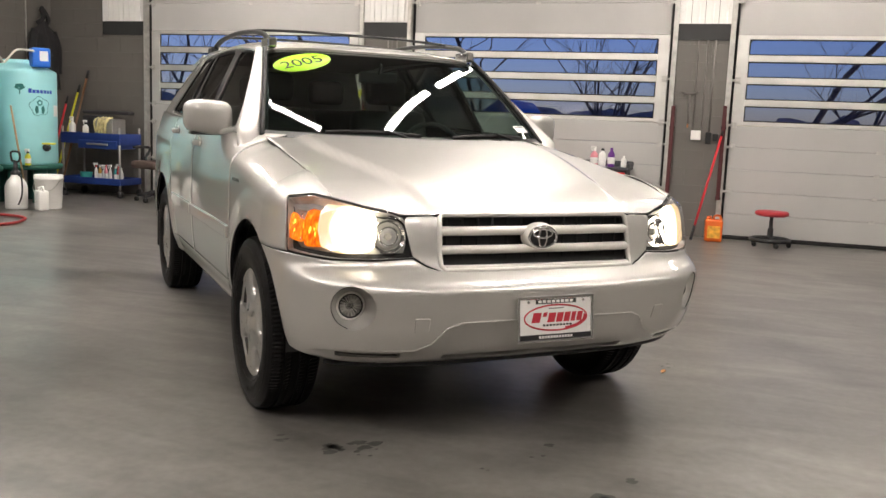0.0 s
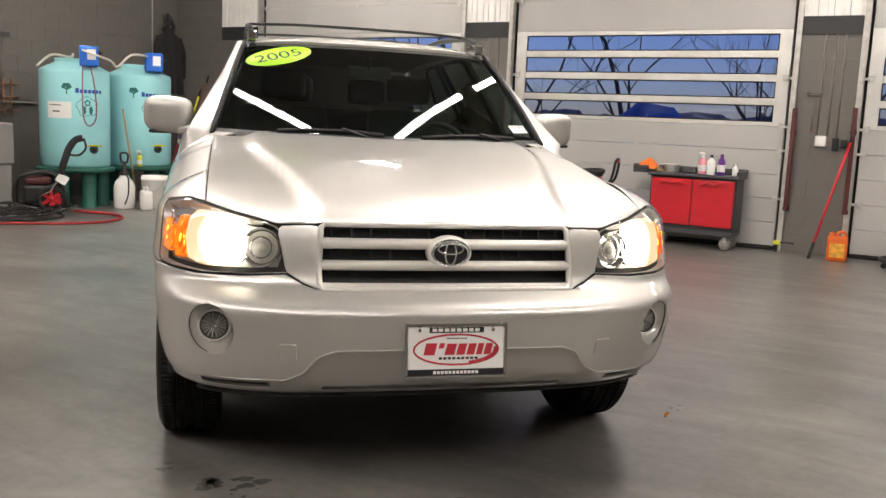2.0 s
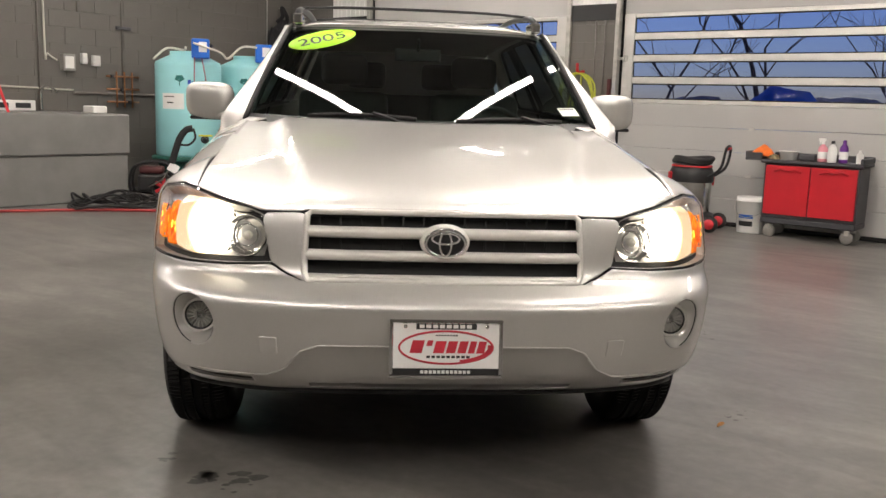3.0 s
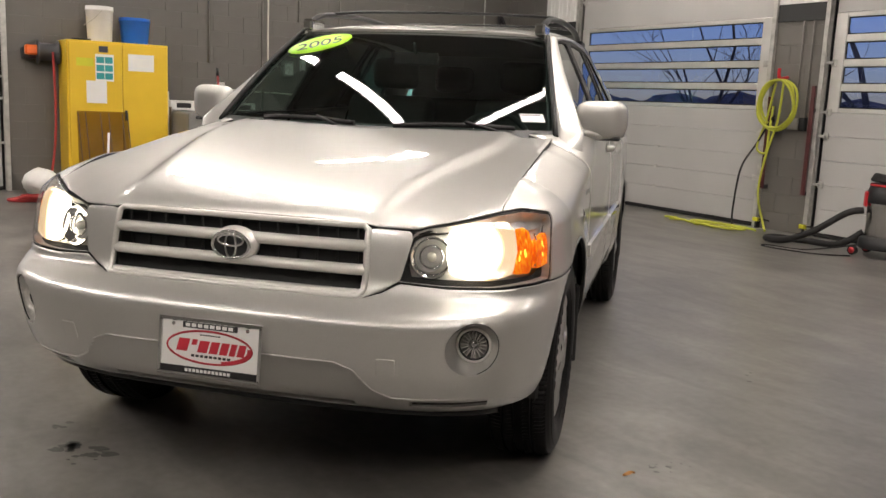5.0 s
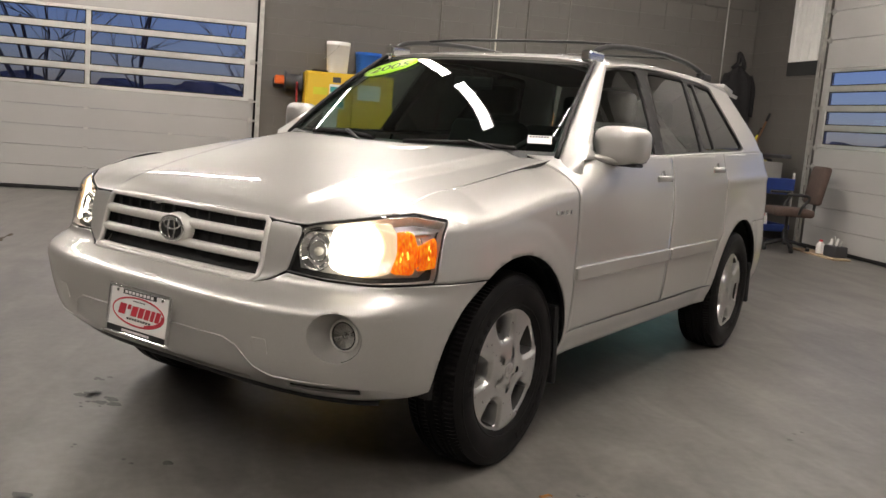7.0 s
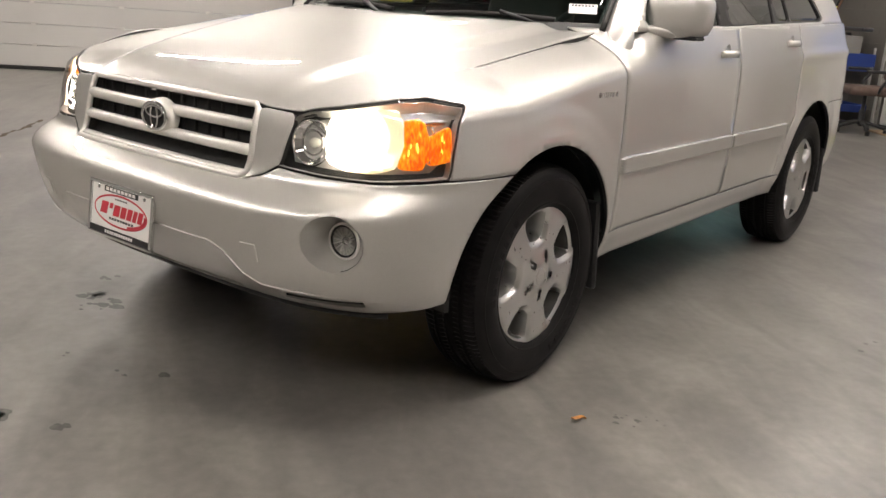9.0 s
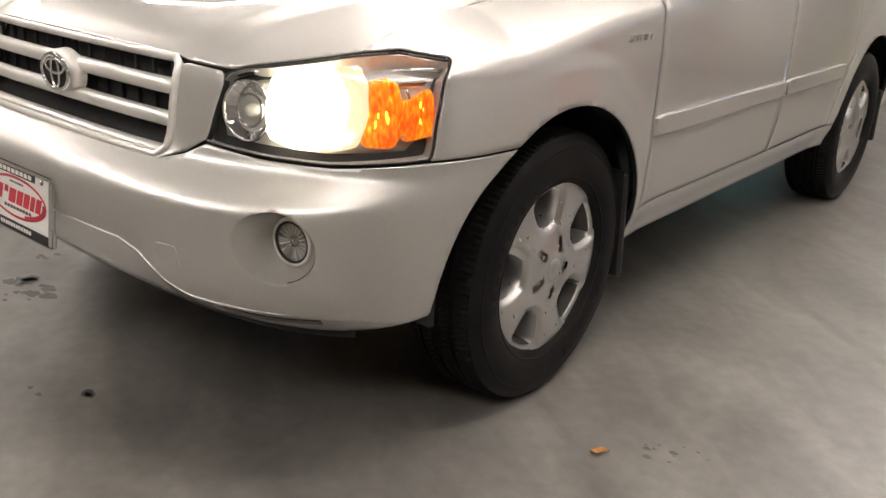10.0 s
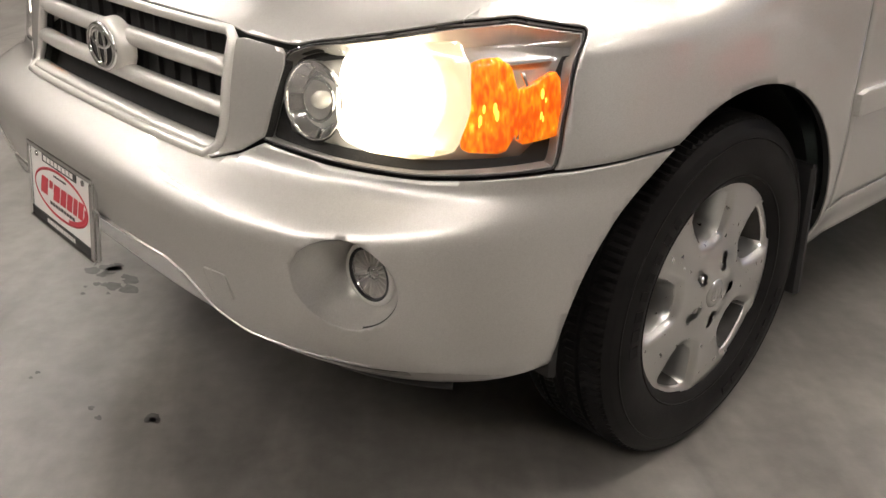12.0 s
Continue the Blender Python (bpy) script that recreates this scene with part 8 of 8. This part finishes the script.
# small goods on a board before door 1
bo = thing("floor_board", "pale wooden board on the floor by the door", "board", hall(-5.80, 6.62, 0, -4))
part("board", box_bm(-0.50, 0.42, -0.14, 0.10, 0, 0.022, bevel=0.003), surface("pale_wood", (0.42, 0.31, 0.20), 0.65, var=0.15, scale=9), bo)
bottle("small_bottle", "small white bottle with a red cap", hall(-5.84, 6.60, 0.022), 0.05, 0.17, M_WHITE, M_RED)
bottle("small_bottle", "small white bottle on the board", hall(-5.72, 6.66, 0.022), 0.04, 0.20, M_WHITE, M_WHITE)
tb = thing("tool_box", "small dark box with tools standing in it", "box", hall(-5.58, 6.62, 0.022))
part("box", box_bm(-0.11, 0.11, -0.09, 0.09, 0, 0.13, bevel=0.01), M_DGREY, tb)
for k in range(3):
    part("tool_handle", tube_bm([(-0.05 + 0.05 * k, 0, 0.10), (-0.06 + 0.07 * k, 0.01, 0.24 - 0.02 * k)], 0.012, 6), M_WHITE if k % 2 else M_GREYBOX, tb)

# ---- leaves, stains and scuffs on the floor, as parts of it ----
M_STAIN = surface("oil_stain", (0.068, 0.065, 0.06), 0.45, var=0.3, scale=40)
FL_INV = floor.matrix_basis.inverted()


def stain(x, y, pieces, spread, size, seed):
    rnd = random.Random(seed)
    for _ in range(pieces):
        bm = bmesh.new()
        n, r = 14, size * rnd.uniform(0.35, 1.0)
        cx, cy = x + rnd.gauss(0, spread), y + rnd.gauss(0, spread)
        ph = rnd.uniform(0, 6)
        bm.faces.new([bm.verts.new(FL_INV @ Vector((cx + r * math.cos(2 * math.pi * i / n) * (1 + 0.3 * math.sin(3 * 2 * math.pi * i / n + ph) + rnd.uniform(-0.15, 0.15)), cy + r * 0.8 * math.sin(2 * math.pi * i / n) * (1 + rnd.uniform(-0.2, 0.2)), 0.0016))) for i in range(n)])
        part("stain", bm, M_STAIN, floor, "dark oil stain")


stain(-0.68, -0.55, 12, 0.045, 0.032, 1)
stain(-0.90, -0.42, 4, 0.025, 0.018, 2)
stain(-0.63, -0.65, 4, 0.03, 0.014, 3)
stain(1.22, -0.02, 6, 0.028, 0.011, 4)
stain(1.30, 0.06, 5, 0.05, 0.006, 5)
stain(-0.02, -1.26, 2, 0.02, 0.034, 6)
stain(0.145, -1.205, 2, 0.02, 0.030, 7)
stain(0.065, -0.80, 2, 0.006, 0.022, 8)
stain(-0.28, -0.93, 2, 0.02, 0.012, 9)
stain(-2.07, 0.36, 5, 0.06, 0.03, 10)
stain(0.0, -0.86, 2, 0.03, 0.014, 11)
stain(1.69, 1.27, 3, 0.06, 0.02, 12)
M_CRACK = surface("dirty_open_joint", (0.10, 0.075, 0.05), 0.8, var=0.6, scale=25, bump=0.4)
rnd = random.Random(31)
for k in range(26):
    t = k / 25
    cx, cy = -3.3 - 1.40 * t + rnd.gauss(0, 0.02), -0.16 + 1.48 * t + rnd.gauss(0, 0.02)
    bm = bmesh.new()
    r = rnd.uniform(0.03, 0.075)
    n = 12
    ph = rnd.uniform(0, 6)
    bm.faces.new([bm.verts.new(FL_INV @ Vector((cx + (0.69 * u - 0.73 * v), cy + (0.73 * u + 0.69 * v), 0.0018))) for u, v in [(r * 0.35 * math.cos(2 * math.pi * i / n) * rnd.uniform(0.6, 1.3), r * 1.3 * math.sin(2 * math.pi * i / n) * rnd.uniform(0.7, 1.2)) for i in range(n)]])
    part("joint_debris", bm, M_CRACK, floor, "brown dirt along a cracked floor joint")
lf = thing("dry_leaf", "small curled orange-brown leaf on the floor", "leaf", pose(1.155, -0.115, 0.003, 0, 0, 30))
bm = bmesh.new()
bmesh.ops.create_grid(bm, x_segments=6, y_segments=4, size=0.5)
for v in bm.verts:
    k = math.cos(v.co.x * math.pi)
    v.co = Vector((v.co.x * 0.045, v.co.y * 0.024 * max(k, 0.05), 0.006 * abs(v.co.y) * 2 + 0.004 * math.sin(v.co.x * 5) + 0.003))
part("blade", bm, surface("dry_leaf", (0.38, 0.17, 0.04), 0.6, var=0.3, scale=60), lf, smooth=True)


# ---- dusk outside the doors ----
M_BARK = surface("dark_bark", (0.13, 0.115, 0.105), 0.9, var=0.3, scale=8)


def bare_tree(seed, height):
    rnd = random.Random(seed)
    trunk, crown = bmesh.new(), bmesh.new()

    def limb(bm, p, d, ln, r, depth):
        pts, rr = [p.copy()], [r]
        q = p.copy()
        for k in range(3):
            d = (d + Vector((rnd.gauss(0, 0.16), rnd.gauss(0, 0.16), 0.06))).normalized()
            q = q + d * (ln / 3)
            pts.append(q.copy())
            rr.append(r * (1 - 0.16 * (k + 1)))
        add_tube(bm, pts, rr, 6 if depth < 2 else 4, caps=False)
        if depth < 4:
            for k in range(3 if depth < 2 else 2 + (rnd.random() < 0.5)):
                s = pts[rnd.choice((1, 2, 3, 3))]
                limb(crown, s, (d + Vector((rnd.gauss(0, 0.7), rnd.gauss(0, 0.7), 0.15))).normalized(), ln * rnd.uniform(0.55, 0.8), r * 0.55, depth + 1)
    limb(trunk, Vector((0, 0, -0.2)), Vector((0, 0, 1)), height * 0.42, height * 0.009, 0)
    return trunk, crown


def put_tree(seed, h, u, w):
    t = thing("bare_tree", "dark leafless tree standing outside at dusk", "tree", hall(u, w, -0.12), group="bare trees")
    a, b = bare_tree(seed, h)
    part("trunk", a, M_BARK, t)
    part("crown", b, M_BARK, t)
    return t


kinds = [put_tree(2, 9.0, -16.0, 20.0), put_tree(5, 11.0, -6.5, 24.0), put_tree(9, 8.0, -1.5, 19.0)]
rnd = random.Random(21)
for k, (u, w) in enumerate(((-11.5, 26), (-9.0, 17.5), (-3.8, 28), (0.8, 25), (2.5, 18), (4.6, 23), (7.0, 27), (9.5, 20), (-20, 24), (-24, 14), (-21, 4.5), (-26, 0.5), (-22, -3), (-27, -7), (-19.5, -5.5), (-24, -11))):
    copy_thing(kinds[k % 3], hall(u, w, -0.12, rnd.uniform(0, 360)))
# dark wood edge far behind
bm = bmesh.new()
rnd = random.Random(8)
for k in range(420):
    side = k % 2
    if side:
        u, w = rnd.uniform(-60, 60), rnd.uniform(42, 60)
    else:
        u, w = rnd.uniform(-66, -48), rnd.uniform(-50, 40)
    h, r = rnd.uniform(1.0, 2.6), rnd.uniform(1.2, 3.2)
    r0 = bmesh.ops.create_icosphere(bm, subdivisions=2, radius=1.0)
    for v in r0["verts"]:
        n = 1 + 0.35 * noise.noise(v.co * 1.7 + Vector((k, 0, 0)))
        v.co = Vector((u + v.co.x * r * n, w + v.co.y * r * n, h * 0.5 + v.co.z * h * 0.55 * n - 0.2))
woods = link_mesh("far_woods", bm, surface("far_dusk_foliage", (0.26, 0.23, 0.215), 0.9, var=0.45, scale=0.9))
woods.matrix_basis = HALL.copy()
tagged(woods, "dark wood edge far outside at dusk", "woods", kind="stuff")
# neighbouring low building seen through door 3
M_BRICKR = surface("far_red_brick", (0.22, 0.10, 0.07), 0.85, var=0.15, scale=2)
nb = thing("neighbour_building", "low red-brown building across the yard", "building", hall(6.5, 24.5, -0.12))
part("wall", box_bm(0, 16, 0, 6, 0, 2.9), M_BRICKR, nb)
part("roof", box_bm(-0.3, 16.3, -0.3, 6.3, 2.9, 3.25, bevel=0.05), M_DGREY, nb)
for k in range(6):
    part("window", box_bm(1.0 + 2.5 * k, 2.3 + 2.5 * k, -0.03, 0.02, 1.0, 2.2), M_PRIVACY, nb)


# parked cars, plain in the dusk
def far_car(label, material, m):
    c = thing("parked_car", label, "car", m, group="parked cars")
    bm = bmesh.new()
    prof = [(-2.2, 0.35), (-2.25, 0.75), (-1.5, 0.92), (-0.8, 0.98), (-0.2, 1.42), (1.2, 1.46), (1.9, 1.02), (2.2, 0.95), (2.25, 0.45), (2.1, 0.3)]
    rows = [[bm.verts.new((s * (0.88 if z < 1.1 else 0.68), y, z)) for y, z in prof] for s in (-1, 1)]
    for i in range(len(prof)):
        j = (i + 1) % len(prof)
        bm.faces.new((rows[0][i], rows[0][j], rows[1][j], rows[1][i]))
    bm.faces.new(rows[0][::-1])
    bm.faces.new(rows[1])
    bmesh.ops.bevel(bm, geom=list(bm.edges), offset=0.05, segments=2, affect="EDGES")
    part("body", bm, material, c, smooth=True)
    for s in (-1, 1):
        part("side_window", box_bm(s * 0.70 - 0.01, s * 0.70 + 0.01, -0.1, 1.3, 1.05, 1.36, bevel=0.004), M_DGREY, c)
        for y in (-1.4, 1.4):
            part("wheel", lathe_bm([(0.0, -0.1), (0.30, -0.1), (0.33, -0.06), (0.33, 0.06), (0.30, 0.1), (0.0, 0.1)], 20, m=Matrix.Translation((s * 0.82, y, 0.33)) @ Matrix.Rotation(math.pi / 2, 4, "Y")), M_BLACK, c)
    return c


M_DARKBLUE = surface("dark_blue_car", (0.02, 0.05, 0.16), 0.35, var=0.1, coat=0.5)
M_CARWHITE = surface("white_car", (0.55, 0.56, 0.58), 0.35, var=0.05, coat=0.5)
far_car("blue car parked outside the side door", M_DARKBLUE, HALL @ pose(-13.5, -3.6, -0.12, 0, 0, 20))
far_car("white car parked outside at dusk", M_CARWHITE, HALL @ pose(-7.8, 12.6, -0.12, 0, 0, 75))
far_car("dark blue car parked outside at dusk", M_DARKBLUE, HALL @ pose(0.3, 13.2, -0.12, 0, 0, 95))
# blue tarpaulin heap outside door 2
tp = thing("blue_tarpaulin", "bright blue tarpaulin cover outside door", "cover", hall(-3.6, 15.5, -0.12))
bm = bmesh.new()
bmesh.ops.create_uvsphere(bm, u_segments=28, v_segments=12, radius=1)
for v in bm.verts:
    n = noise.noise(v.co * 2.0) * 0.12
    v.co = Vector((v.co.x * 0.95 * (1 + n), v.co.y * 0.9 * (1 + n), max(0.0, 0.9 + v.co.z * 1.0 * (1 + n))))
part("cover", bm, surface("blue_tarpaulin", (0.03, 0.20, 0.62), 0.45, var=0.15, scale=4), tp, smooth=True)


# ---- concrete blocks, nearest stretches as single pieces ----
def block_mesh(w, h=0.2, d=0.0105):
    bm = bmesh.new()
    g = 0.0012
    add_box(bm, g, w - g, -d, 0.0, g, h - g)
    for f in list(bm.faces):
        if f.normal.y < -0.5:
            r = bmesh.ops.inset_region(bm, faces=[f], thickness=0.003, depth=0)
            bmesh.ops.translate(bm, verts=f.verts, vec=(0, -0.001, 0))
    me = bpy.data.meshes.new("block")
    bm.normal_update()
    bm.to_mesh(me)
    bm.free()
    me.materials.append(M_BLOCK)
    return me


SHARED = {}


def lay_blocks(wall, frame_m, x0, x1, z0, z1, keep_out=()):
    """Courses of 0.2 by 0.4 m in a wall's own frame, half-lapped."""
    inv = wall.matrix_basis.inverted()
    for k in range(int(round((z1 - z0) / 0.2))):
        x = x0 - (0.2 if k % 2 else 0.0)
        while x < x1 - 0.01:
            a, b = max(x, x0), min(x + 0.4, x1)
            x += 0.4
            if b - a < 0.03:
                continue
            key = round(b - a, 3)
            if key not in SHARED:
                SHARED[key] = block_mesh(key)
            ob = new("block", SHARED[key])
            ob.parent = wall
            ob.matrix_basis = inv @ frame_m @ Matrix.Translation((a, 0, z0 + 0.2 * k))


MW = HALL @ pose(WALL_U - 0.006, 0, 0, 0, 0, 90)
lay_blocks(wall_west, MW, -0.18, WALL_W - 0.012, 0.0, 3.0)
for a, b in ((WALL_U, -6.73), (-3.45, -2.82), (0.45, 1.05)):
    lay_blocks(wall_north, HALL @ Matrix.Translation((0, WALL_W + 0.006, 0)), a, b, 0.0, 2.4)
lay_blocks(wall_north, HALL @ Matrix.Translation((0, WALL_W + 0.006, 0)), WALL_U, -7.46, 2.4, 3.4)
# the rest of the west wall, joined
bm = bmesh.new()
for k in range(8):
    x = -0.18 - (0.2 if k % 2 else 0)
    while x < WALL_W - 0.03:
        a, b = max(x, -0.18), min(x + 0.4, WALL_W - 0.012)
        x += 0.4
        add_box(bm, a + 0.004, b - 0.004, -0.014, 0, 3.0 + 0.2 * k + 0.004, 3.2 + 0.2 * k - 0.004)
upper = link_mesh("block_rest", bm, M_BLOCK)
upper.parent = wall_west
upper.matrix_basis = wall_west.matrix_basis.inverted() @ MW
tagged(upper, "upper courses of painted block", kind="stuff")
